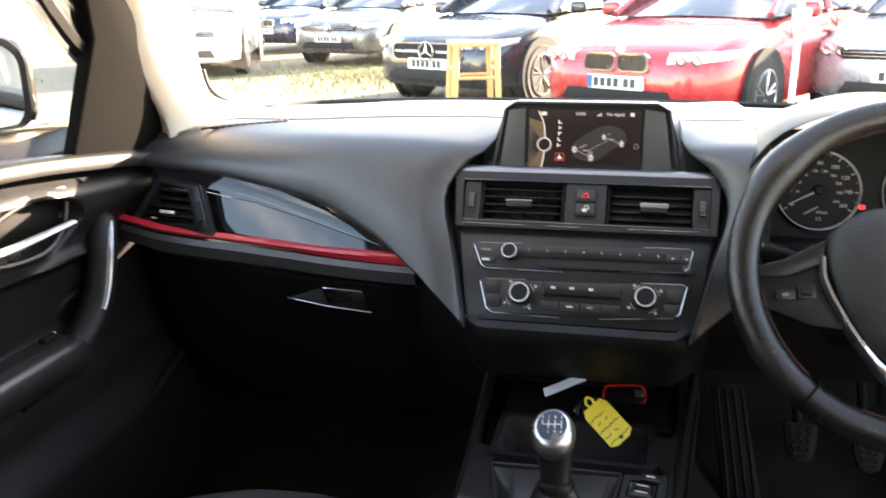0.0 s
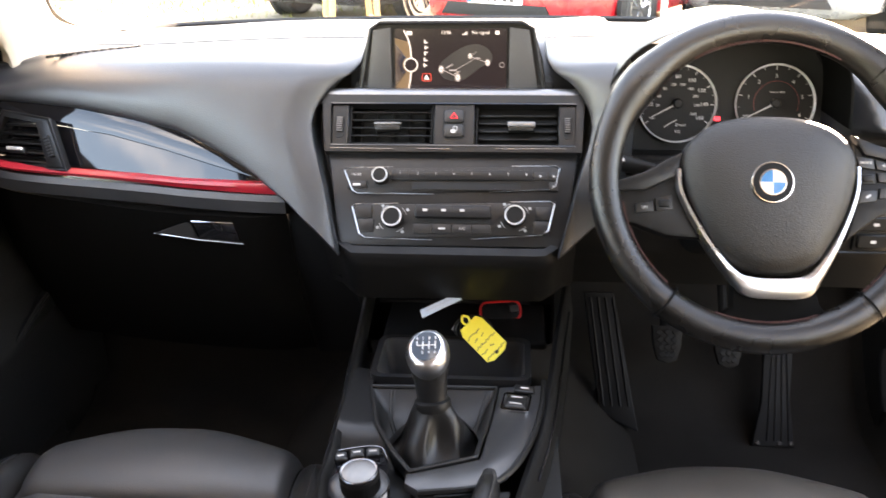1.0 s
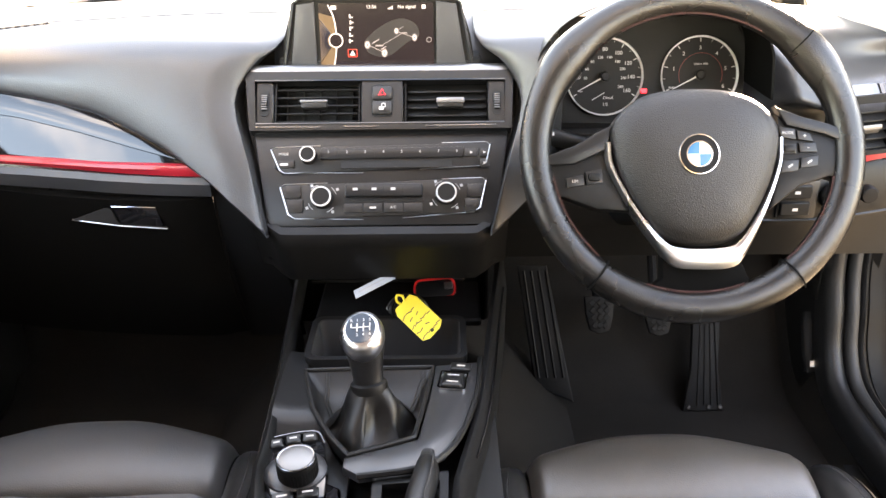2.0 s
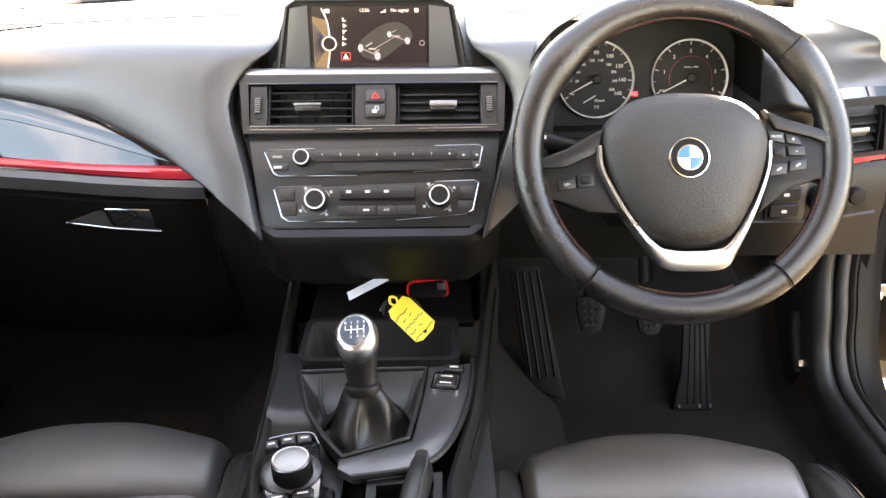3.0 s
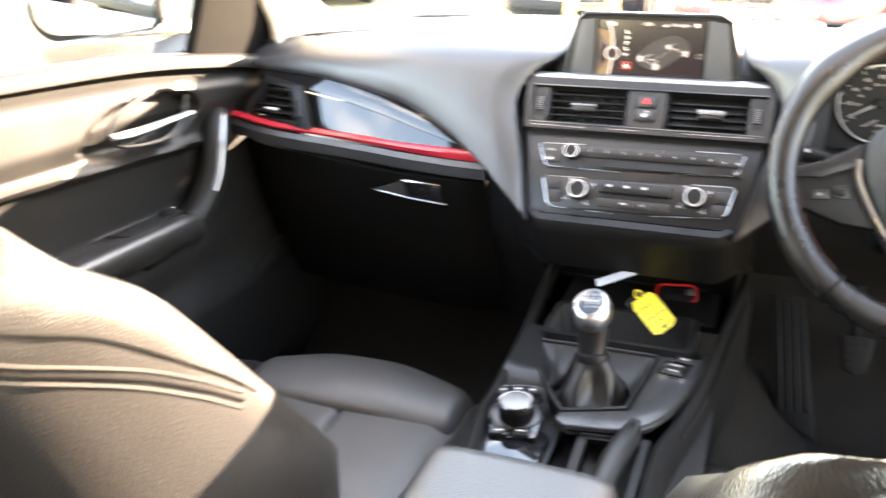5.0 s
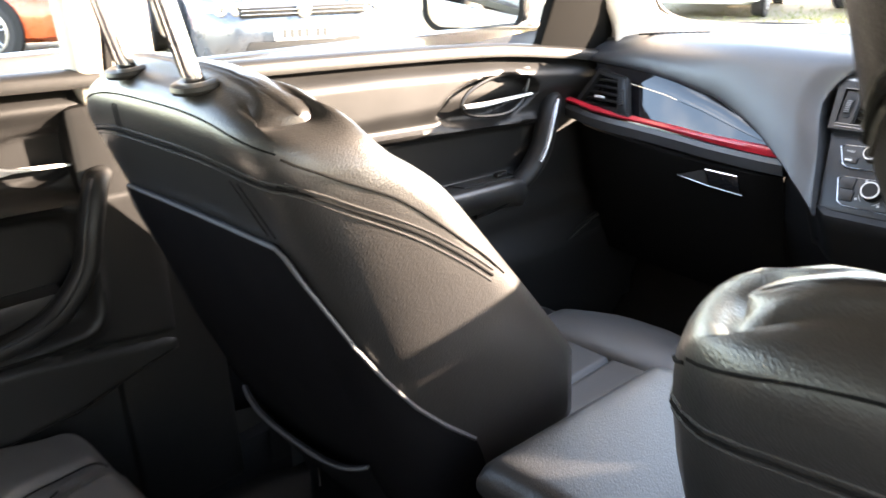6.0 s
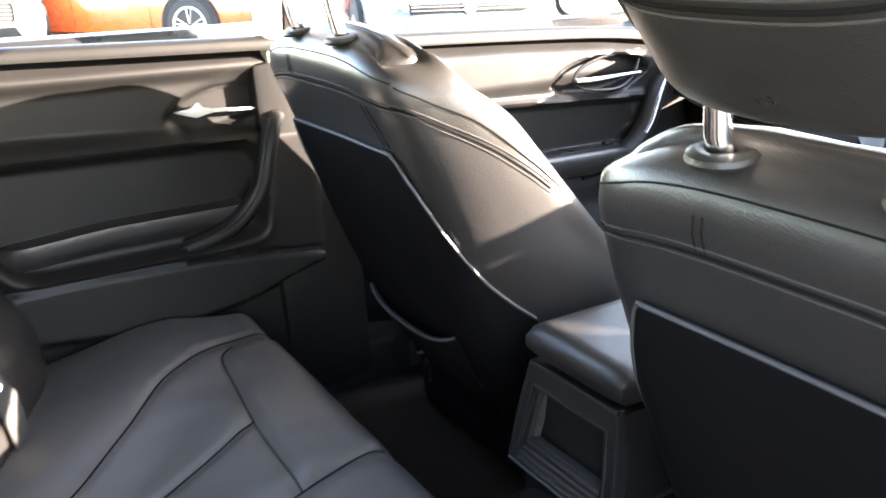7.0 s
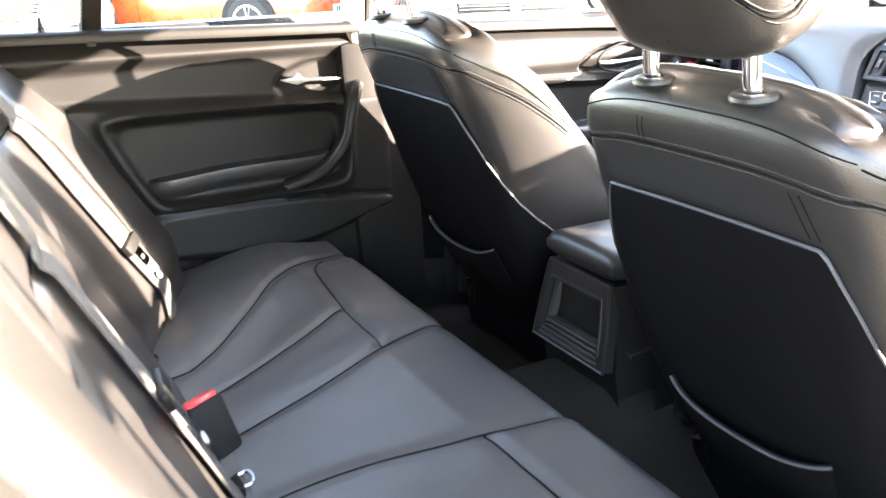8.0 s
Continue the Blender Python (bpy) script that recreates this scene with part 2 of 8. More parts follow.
def rrect(w, h, r, n=4, cx=0.0, cy=0.0):
    """Points of a rounded rectangle."""
    out = []
    for sx, sy, a0 in ((1, 1, 0), (-1, 1, 90), (-1, -1, 180), (1, -1, 270)):
        for k in range(n + 1):
            a = radians(a0 + 90 * k / n)
            out.append((cx + sx * (w / 2 - r) + r * math.cos(a), cy + sy * (h / 2 - r) + r * math.sin(a)))
    return out


def ring_prism(outer, inner, depth, m=None):
    """A frame between two outlines of the same number of points."""
    bm = bmesh.new()
    n = len(outer)
    rows = [[bm.verts.new((x, y, z)) for x, y in pts] for pts, z in ((outer, 0), (outer, depth), (inner, depth), (inner, 0))]
    for a in range(4):
        for k in range(n):
            bm.faces.new((rows[a][k], rows[a][(k + 1) % n], rows[(a + 1) % 4][(k + 1) % n], rows[(a + 1) % 4][k]))
    if m is not None:
        bmesh.ops.transform(bm, matrix=m, verts=bm.verts[:])
    return bm


def loft(rings, closed=True, caps=True):
    """A skin over rings of the same number of points."""
    bm = bmesh.new()
    rows = [[bm.verts.new(p) for p in r] for r in rings]
    n = len(rows[0])
    for a, b in zip(rows, rows[1:]):
        for k in range(n if closed else n - 1):
            bm.faces.new((a[k], a[(k + 1) % n], b[(k + 1) % n], b[k]))
    if caps and closed:
        bm.faces.new(rows[0][::-1]), bm.faces.new(rows[-1])
    return bm


def field(nu, nv, fn):
    """A sheet fn(u, v) over u, v in 0..1."""
    return loft([[fn(a / nu, b / nv) for b in range(nv + 1)] for a in range(nu + 1)], closed=False)


def thick(bm, d):
    """Gives a sheet the thickness d against its normals."""
    bmesh.ops.recalc_face_normals(bm, faces=bm.faces[:])
    bmesh.ops.solidify(bm, geom=bm.faces[:], thickness=d)
    return bm


def smooth_line(pts, n=8, closed=False):
    """A Catmull-Rom line through points."""
    p = [Vector(q) for q in pts]
    out = []
    count = len(p) if closed else len(p) - 1
    for i in range(count):
        if closed:
            a, b, c, d = p[i - 1], p[i], p[(i + 1) % len(p)], p[(i + 2) % len(p)]
        else:
            b, c = p[i], p[i + 1]
            a = p[i - 1] if i else b * 2 - c
            d = p[i + 2] if i + 2 < len(p) else c * 2 - b
        for k in range(n):
            t = k / n
            out.append(0.5 * (2 * b + (c - a) * t + (2 * a - 5 * b + 4 * c - d) * t * t + (3 * b - a - 3 * c + d) * t ** 3))
    if not closed:
        out.append(p[-1])
    return out


def tube(pts, r, n=8, closed=False, flat=1.0, up=(0, 0, 1)):
    """A round or flattened bar along a line; r may be one radius or one for each point."""
    p = [Vector(q) for q in pts]
    rings, prev = [], None
    for i, q in enumerate(p):
        d = (p[(i + 1) % len(p)] - p[i - 1]) if closed else (p[min(i + 1, len(p) - 1)] - p[max(i - 1, 0)])
        d.normalize()
        if prev is None:
            s = d.cross(Vector(up))
            if s.length < 1e-4:
                s = d.cross(Vector((1, 0, 0)))
        else:
            s = prev - d * prev.dot(d)
        s.normalize()
        prev = s
        w = s.cross(d)
        rr = r[i] if isinstance(r, (list, tuple)) else r
        rings.append([q + s * rr * math.cos(2 * math.pi * k / n) + w * rr * flat * math.sin(2 * math.pi * k / n) for k in range(n)])
    if closed:
        return loft(rings + [rings[0]], caps=False)
    return loft(rings)


def lathe(profile, n=24, m=None):
    """A turned body from (radius, height) pairs round local z."""
    rings = [[Vector((r * math.cos(2 * math.pi * k / n), r * math.sin(2 * math.pi * k / n), z)) for k in range(n)] for r, z in profile]
    bm = loft(rings)
    if m is not None:
        bmesh.ops.transform(bm, matrix=m, verts=bm.verts[:])
    return bm


def text_part(name, body, size, m, mat, parent, align="CENTER", depth=0.0003):
    cu = bpy.data.curves.new(name, "FONT")
    cu.body, cu.size, cu.align_x, cu.align_y, cu.extrude = body, size, align, "CENTER", depth
    cu.resolution_u = 2
    tmp = bpy.data.objects.new(name, cu)
    me = bpy.data.meshes.new_from_object(tmp)
    bpy.data.objects.remove(tmp)
    me.materials.clear()
    me.materials.append(mat)
    me.transform(m)
    ob = new(name, me)
    ob.parent = parent
    return ob


def interp(x, table):
    """Piecewise-linear value from (x, value) pairs."""
    if x <= table[0][0]:
        return table[0][1]
    for (a, va), (b, vb) in zip(table, table[1:]):
        if x <= b:
            return va + (vb - va) * (x - a) / (b - a)
    return table[-1][1]


def step(a, b, x):
    t = min(max((x - a) / (b - a), 0.0), 1.0)
    return t * t * (3 - 2 * t)


def groove(d, width=0.005):
    return math.exp(-(d / width) ** 2)



# ---- ground and the shell of the car ----
def structure(name, bm, mat, label="", smooth=40):
    ob = part(name, bm, mat, None, "", smooth)
    return tagged(ob, label, "", "", "structure")


gb = bmesh.new()
bmesh.ops.create_grid(gb, x_segments=40, y_segments=40, size=1500)
structure("ground", gb, GROUND, "dusty gravel and earth of a car yard", 0)

# carpeted floor pan with tunnel, toe board and heel kick
def floor_pt(u, v):
    x, y = -0.74 + 1.48 * u, -1.25 + 2.1 * v
    z = 0.29 + 0.05 * step(-0.2, -0.45, y) + 0.10 * step(-0.62, -0.72, y)
    z += 0.30 * step(0.52, 0.80, y)
    z = max(z, 0.50 - 0.9 * max(abs(x) - 0.07, 0)) if abs(x) < 0.3 else z
    z += 0.10 * step(0.70, 0.735, abs(x))
    return Vector((x, y, z))


structure("floor", field(74, 84, floor_pt), CARPET, "black carpet over the footwells")

# bulkhead below the dash
structure("bulkhead", rbox(1.44, 0.03, 0.58, 0.01, 1, pose(0, 0.87, 0.63)), CARPET, "dark bulkhead behind the footwells")

# sills: painted step with rubber seal and a plastic kick plate
for sgn, nm in ((-1, "sill_left"), (1, "sill_right")):
    prof = [(0.690, 0.30), (0.692, 0.385), (0.702, 0.405), (0.735, 0.408), (0.745, 0.395), (0.80, 0.385), (0.84, 0.36), (0.85, 0.22), (0.80, 0.17), (0.70, 0.17)]
    rings = [[Vector((sgn * x, y, min(z, cap))) for x, z in prof] for y, cap in ((-1.3, 1.0), (-0.6, 1.0), (-0.49, 1.0), (-0.48, 1.0 if sgn < 0 else 0.33), (0.30, 1.0 if sgn < 0 else 0.33))]
    structure(nm, loft(rings), PLASTIC_DK, "black door sill with scuffed plastic cover")

# roof lining and roof skin
def roof_pt(u, v):
    x, y = -0.56 + 1.12 * u, -2.05 + 2.05 * v
    return Vector((x, y, 1.365 - 0.05 * abs(2 * u - 1) ** 2.5 - 0.05 * step(-1.0, -1.95, y) - 0.03 * step(-0.35, 0, y)))


structure("ceiling", thick(field(16, 20, roof_pt), 0.02), LINING, "light beige fabric roof lining")
structure("roof", thick(field(16, 20, lambda u, v: roof_pt(u, v) * 1.0 + Vector((0.03 * (2 * u - 1), 0, 0.045))), 0.01), OWN_PAINT, "black painted roof")


def beam(name, a, b, w, d, mat, label, bev=0.012, up=(0, 1, 0)):
    """A straight post between two places, w across and d deep."""
    a, b = Vector(a), Vector(b)
    z = (b - a).normalized()
    x = Vector(up).cross(z).normalized()
    y = z.cross(x)
    m = Matrix((x, y, z)).transposed().to_4x4()
    m.translation = (a + b) / 2
    return structure(name, rbox(d, w, (b - a).length, bev, 2, m), mat, label)


for sgn, side in ((-1, "left"), (1, "right")):
    # outer edge by the door, inner edge by the glass, from the dash up
    stations = [((0.640, 0.44, 0.925), (0.530, 0.70, 0.955)), ((0.650, 0.450, 0.968), (0.585, 0.655, 0.972)), ((0.660, 0.434, 1.007), (0.640, 0.585, 0.994)), ((0.662, 0.405, 1.045), (0.652, 0.560, 1.030)),
                ((0.659, 0.375, 1.085), (0.645, 0.530, 1.100)), ((0.650, 0.330, 1.155), (0.632, 0.490, 1.160)), ((0.625, 0.160, 1.250), (0.600, 0.260, 1.262)), ((0.595, -0.040, 1.335), (0.565, 0.0, 1.335))]
    if sgn > 0:
        stations[:6] = [((0.735, 0.47, 0.895), (0.700, 0.66, 0.930)), ((0.730, 0.455, 0.950), (0.700, 0.640, 0.960)), ((0.722, 0.434, 1.007), (0.706, 0.600, 0.994)),
                        ((0.718, 0.405, 1.045), (0.710, 0.560, 1.030)), ((0.708, 0.375, 1.085), (0.698, 0.530, 1.100)), ((0.688, 0.330, 1.155), (0.672, 0.470, 1.160))]
    outer_l, inner_l = smooth_line([a for a, b in stations], 5), smooth_line([b for a, b in stations], 5)
    rings = []
    for a, b in zip(outer_l, inner_l):
        bulge = Vector((-0.020, -0.006, 0.004))
        ring = [a + Vector((0.050, 0.03, 0.0)), a + Vector((0.010, -0.004, 0)), a, a.lerp(b, 0.25) + bulge * 0.75, a.lerp(b, 0.5) + bulge, a.lerp(b, 0.8) + bulge * 0.6, b, b + Vector((0.008, 0.006, 0)), b + Vector((0.060, 0.02, 0.0))]
        rings.append([Vector((sgn * q.x, q.y, q.z)) for q in ring])
    structure("a_pillar_" + side, loft(rings), LINING, "beige trimmed windscreen pillar", 60)
    beam("b_pillar_" + side, (sgn * 0.71, -0.53, 0.36), (sgn * 0.70, -0.56, 0.97), 0.16, 0.07, PLASTIC, "dark lower door post")
    beam("b_pillar_upper_" + side, (sgn * 0.695, -0.56, 0.96), (sgn * 0.585, -0.62, 1.335), 0.10, 0.05, LINING, "beige upper door post")
    beam("c_pillar_" + side, (sgn * 0.66, -1.62, 0.93), (sgn * 0.56, -1.55, 1.32), 0.34, 0.06, LINING, "beige rear roof post")
    structure("pillar_seal_" + side, tube([(sgn * 0.790, 0.66, 0.90), (sgn * 0.775, 0.60, 0.96), (sgn * 0.70, 0.28, 1.15), (sgn * 0.622, -0.06, 1.325)], 0.013, 8), RUBBER, "black rubber pillar seal")
    rail = smooth_line([(sgn * 0.575, -0.05, 1.335), (sgn * 0.585, -0.5, 1.35), (sgn * 0.58, -1.0, 1.34), (sgn * 0.56, -1.5, 1.315)], 5)
    structure("roof_rail_" + side, tube(rail, 0.035, 8), LINING, "beige roof rail trim")
    structure("roof_gutter_" + side, tube([q + Vector((sgn * 0.030, 0, 0.022)) for q in rail], 0.030, 10), OWN_PAINT, "black painted roof edge")
    structure("a_pillar_skin_" + side, tube([(sgn * 0.795, 0.735, 0.945), (sgn * 0.745, 0.45, 1.105), (sgn * 0.690, 0.20, 1.245), (sgn * 0.620, -0.03, 1.365)], 0.016, 8), OWN_PAINT, "black painted windscreen pillar skin")
    structure("quarter_panel_" + side, rbox(0.10, 0.95, 0.78, 0.03, 2, pose(sgn * 0.74, -1.86, 0.60)), OWN_PAINT, "black rear quarter panel")
structure("header_rail", rbox(1.12, 0.07, 0.045, 0.015, 2, pose(0, -0.04, 1.325)), LINING, "beige rail over the windscreen")

# windscreen, black edge line and cowl
def screen_pt(u, v):
    s = 2 * u - 1
    base = Vector((0.74 * s, 0.905 - 0.20 * abs(s) ** 2.4, 0.962))
    top = Vector((0.57 * s, 0.0 - 0.05 * s * s, 1.325 - 0.015 * s * s))
    q = base.lerp(top, v)
    return q + Vector((0, 0.05, 0.04)) * math.sin(math.pi * v)


ws = structure("windscreen", field(24, 12, screen_pt), GLASS, "clear laminated windscreen")
ws.visible_shadow = False
edge = smooth_line([(-0.655, 0.564, 1.045), (-0.652, 0.575, 1.015), (-0.640, 0.600, 0.992), (-0.615, 0.640, 0.976), (-0.585, 0.70, 0.968)], 4) + [screen_pt(k / 30, 0.0) + Vector((0, -0.002, -0.001)) for k in range(4, 26)]
structure("windscreen_seal", tube(edge, 0.0055, 6), RUBBER, "black rubber seal at the foot of the windscreen")
structure("screen_edge_right", tube(smooth_line([(0.54, 0.775, 0.965), (0.60, 0.715, 0.959), (0.655, 0.668, 0.954), (0.700, 0.644, 0.954), (0.720, 0.622, 0.966), (0.722, 0.585, 0.989), (0.718, 0.562, 1.030)], 5), 0.0055, 8), SCREEN_EDGE, "brown trim edge round the windscreen corner", 60)
structure("scuttle", thick(field(20, 3, lambda u, v: Vector(((2 * u - 1) * (0.71 + 0.02 * v), 0.915 - 0.20 * abs(2 * u - 1) ** 2.4 + 0.17 * v, 0.948 - 0.075 * v))), 0.02), PLASTIC_DK, "black plastic scuttle below the windscreen")
# bonnet, falling away to the front
def bonnet_pt(u, v):
    s = 2 * u - 1
    return Vector((s * (0.74 - 0.04 * v), 1.03 - 0.2 * abs(s) ** 2.2 + (1.0 + 0.12 * (1 - s * s)) * v, 0.875 - 0.03 * s * s - 0.13 * v ** 1.7))


structure("bonnet", thick(field(20, 12, bonnet_pt), 0.01), OWN_PAINT, "black painted bonnet")
structure("front_end", rbox(1.6, 0.25, 0.5, 0.08, 3, pose(0, 1.95, 0.47)), OWN_PAINT, "black front bumper")
for x0, x1, y0, y1 in ((-0.64, 0.02, 0.76, 0.925), (-0.02, 0.62, 0.925, 0.78)):
    line = smooth_line([(x0, y0, 0.915), ((x0 + x1) / 2, (y0 + y1) / 2 + 0.055, 0.922), (x1, y1, 0.92)], 6)
    wp = thing("wiper", "black wiper arm resting at the windscreen foot", "wiper")
    part("blade", tube(line, 0.006, 6), RUBBER, wp)
    part("arm", tube([line[len(line) // 2] + Vector((0, 0.02, 0.008)), line[-1] + Vector((0, 0.03, 0.0))], 0.007, 6), PLASTIC_DK, wp)

# glass of the closed left side, tailgate
def pane(name, pts, label, glass=GLASS):
    bm = bmesh.new()
    bm.faces.new([bm.verts.new(p) for p in pts])
    ob = structure(name, bm, glass, label, 0)
    ob.visible_shadow = False
    return ob


pane("window_front_left", [(-0.73, 0.60, 0.935), (-0.725, -0.48, 0.99), (-0.605, -0.56, 1.32), (-0.61, 0.02, 1.31)], "clear front door window")
pane("window_rear_left", [(-0.71, -0.59, 1.0), (-0.705, -1.08, 1.018), (-0.60, -1.04, 1.32), (-0.60, -0.62, 1.325)], "clear rear door window")
pane("window_quarter_left", [(-0.705, -1.12, 1.02), (-0.69, -1.40, 1.035), (-0.60, -1.29, 1.29), (-0.597, -1.08, 1.315)], "small fixed rear window")
beam("window_bar_left", (-0.705, -1.10, 0.99), (-0.600, -1.06, 1.32), 0.035, 0.02, PLASTIC_DK, "dark window divider bar", 0.005)
# unseen pane; its dark tint is made up to hold back light from behind
pane("window_tailgate", [(-0.50, -2.22, 0.98), (0.50, -2.22, 0.98), (0.46, -2.03, 1.30), (-0.46, -2.03, 1.30)], "unseen tailgate window, tint made up to cut light", DIM_GLASS)
structure("parcel_shelf", rbox(1.10, 0.75, 0.025, 0.008, 2, pose(0, -1.82, 0.90)), CARPET, "black carpeted parcel shelf")
structure("tailgate", rbox(1.36, 0.06, 0.72, 0.03, 2, pose(0, -2.25, 0.61)), OWN_PAINT, "black tailgate")
structure("boot_floor", rbox(1.36, 0.9, 0.04, 0.01, 1, pose(0, -1.80, 0.32)), CARPET, "black boot carpet")

# ---- seats ----
RECL = radians(25.0)


def front_seat(xc, y_off, label, raised, lift):
    """A sports seat: cushion, thigh roll, bolsters, backrest, back panel, map pocket, headrest."""
    root = thing("front_seat", label, "seat", (xc, y_off, 0), "front seats")
    up = Vector((0, -math.sin(RECL), math.cos(RECL)))
    fw = Vector((0, math.cos(RECL), math.sin(RECL)))
    base = Vector((0, -0.355, 0.50 + lift))
    # height along the back: half width, back offset, bolster front, middle front
    prof = [(0.00, 0.190, 0.030, 0.110, 0.030), (0.05, 0.208, 0.042, 0.160, 0.040), (0.14, 0.220, 0.046, 0.182, 0.042), (0.25, 0.223, 0.042, 0.150, 0.045),
            (0.34, 0.222, 0.034, 0.124, 0.048), (0.42, 0.218, 0.026, 0.102, 0.052), (0.48, 0.211, 0.024, 0.076, 0.056),
            (0.512, 0.205, 0.0235, 0.068, 0.058), (0.530, 0.198, 0.018, 0.065, 0.059), (0.543, 0.190, 0.008, 0.061, 0.056), (0.551, 0.178, -0.006, 0.056, 0.052), (0.554, 0.162, -0.020, 0.050, 0.047)]

    def ring(h, w, b, f, c):
        half = [(0.0, -b), (0.30, -b), (0.54, -b), (0.66, -b * 0.95), (0.76, -b * 0.80), (0.845, -b * 0.45), (0.905, 0.02 * f), (0.95, 0.25 * f), (0.98, 0.48 * f), (0.998, 0.70 * f), (0.995, 0.86 * f), (0.965, 0.965 * f), (0.91, f),
                (0.83, 0.94 * f), (0.74, 0.6 * f + 0.4 * c), (0.67, 0.12 * f + 0.88 * c), (0.60, c - 0.006), (0.54, c), (0.3, c + 0.004), (0.0, c)]
        pts = half + [(-x, d) for x, d in half[-2:0:-1]]
        k = -0.16 * step(0.44, 0.545, h)
        return [base + up * (h + k * d - 0.035 * step(0.38, 0.55, h) * abs(x) ** 4) + fw * d + Vector((x * w, 0, 0)) for x, d in pts]

    # finer rings between the given heights
    fine = []
    hs = [p[0] for p in prof]
    for k in range(48):
        h = hs[-1] * (1 - (1 - k / 47) ** 1.5)
        fine.append(ring(h, *(interp(h, [(p[0], p[i]) for p in prof]) for i in (1, 2, 3, 4))))
    last = fine[-1]
    mid_d = sum((p - base).dot(fw) for p in last) / len(last)
    for shrink, rise in ((0.72, 0.0018), (0.40, 0.0028), (0.15, 0.0030)):
        fine.append([p + fw * ((mid_d - (p - base).dot(fw)) * (1 - shrink)) + up * (2.4 * rise + 0.16 * ((p - base).dot(fw) - mid_d) * (1 - shrink)) for p in last])
    part("backrest", loft(fine), LEATHER, root, smooth=60)

    def width(h):
        return interp(h, [(p[0], p[1]) for p in prof])

    def back(h):
        return interp(h, [(p[0], p[2]) for p in prof])

    # hard back panel that wraps round the corners, and its piping
    def shell(h, q, off):
        """A place on the back of the seat: q runs from one flank over the back to the other."""
        hh = max(h, 0.0)
        ww, bb, a = width(hh), back(hh), abs(q)
        f2 = interp(hh, [(p[0], p[3]) for p in prof])
        if a < 0.8:
            x, d, nx, nd = a / 0.8 * 0.70 * ww, -bb * (1 - 0.10 * (a / 0.8) ** 4), 0.0, -1.0
        else:
            t = (a - 0.8) / 0.2
            x = interp(t, [(0, 0.70), (0.3, 0.785), (0.6, 0.86), (1.0, 0.93)]) * ww
            d = interp(t, [(0, -0.90 * bb), (0.3, -0.72 * bb), (0.6, -0.36 * bb), (1.0, 0.14 * f2)])
            nx, nd = 0.35 + 0.55 * t, -0.90 + 0.60 * t
        x, d = x + nx * off, d + nd * off
        k = -0.16 * step(0.44, 0.545, hh)
        return base + up * (h + k * d - 0.035 * step(0.38, 0.55, hh) * min(abs(x) / ww, 1) ** 4) + fw * d + Vector((math.copysign(x, q), 0, 0))

    def arch(q):
        return 0.433 - 0.005 * q * q - 0.32 * step(0.73, 1.09, abs(q))

    def panel_pt(u, v):
        q = 2 * u - 1
        return shell(-0.10 + (arch(q) + 0.10) * v, q, 0.006)

    bp = part("back_panel", thick(field(44, 20, panel_pt), 0.005), LEATHER_BACK, root, "black moulded seat back panel", smooth=60)
    part("piping", tube([panel_pt(k / 60, 1.0) for k in range(61)], 0.0021, 6), PIPING, bp, "grey edge piping")

    def pocket_pt(u, v):
        s = 2 * u - 1
        h = -0.040 + (0.162 + 0.022 * s * s) * v
        return shell(h, s * 0.62, 0.012 + 0.014 * v * (1 - s ** 4))

    pk = part("map_pocket", thick(field(26, 8, pocket_pt), 0.005), LEATHER_BACK, root, "black stretch map pocket")
    part("pocket_edge", tube([pocket_pt(k / 30, 1.0) for k in range(31)], 0.0022, 6), PIPING, pk, "grey elastic pocket edge")

    # stitched seams: across the shoulders behind, down the sides
    def seam(h_of, name, mat, r):
        part(name, tube([shell(h_of(1.86 * k / 50 - 0.93), 1.86 * k / 50 - 0.93, 0.0002) for k in range(51)], r, 5), mat, root)

    low = 0.010 if xc > 0 else 0.003
    for h0, mt, rr in ((0.511 - low, THREAD, 0.0009), (0.506 - low, SEAM, 0.0015), (0.501 - low, THREAD, 0.0009), (0.539, SEAM, 0.0009)):
        seam(lambda q: h0 - 0.01 * abs(q) ** 3, "stitch_line", mt, rr)

    def flank(h, d):
        """A place on the side of the seat, h up the back and d forward of its middle plane."""
        f2, bb = interp(h, [(p[0], p[3]) for p in prof]), back(h)
        t = d / f2
        w_ = interp(t, [(-0.95 * bb / f2, 0.66), (-0.80 * bb / f2, 0.76), (-0.45 * bb / f2, 0.845), (0.02, 0.905), (0.25, 0.95), (0.48, 0.98), (0.70, 0.998), (0.86, 0.995), (0.965, 0.965)])
        return w_ * width(h) + 0.0005

    for sx in (-1, 1):
        for line, set_ in ((((0.503 - low, -0.014), (0.490 - 0.7 * low, 0.0), (0.470, 0.013), (0.413, 0.048), (0.354, 0.083), (0.310, 0.106)), ((0.0, SEAM, 0.0012), (0.0055, THREAD, 0.0008), (-0.0055, THREAD, 0.0008))),
                           (((0.527, -0.004), (0.505, 0.018), (0.463, 0.046), (0.393, 0.077), (0.338, 0.104), (0.300, 0.120)), ((0.0, SEAM, 0.0011),))):
            run = smooth_line([(h, d, 0) for h, d in line], 8)
            for off, mt, rr in set_:
                pts = []
                for q in run:
                    h, d = q.x + 0.75 * off, q.y + 0.6 * off
                    k = -0.16 * step(0.44, 0.545, h)
                    w_ = flank(h, d)
                    pts.append(base + up * (h + k * d - 0.035 * step(0.38, 0.55, h) * min(w_ / width(h), 1) ** 4) + fw * d + Vector((sx * w_, 0, 0)))
                part("side_seam", tube(pts, rr, 5), mt, root)
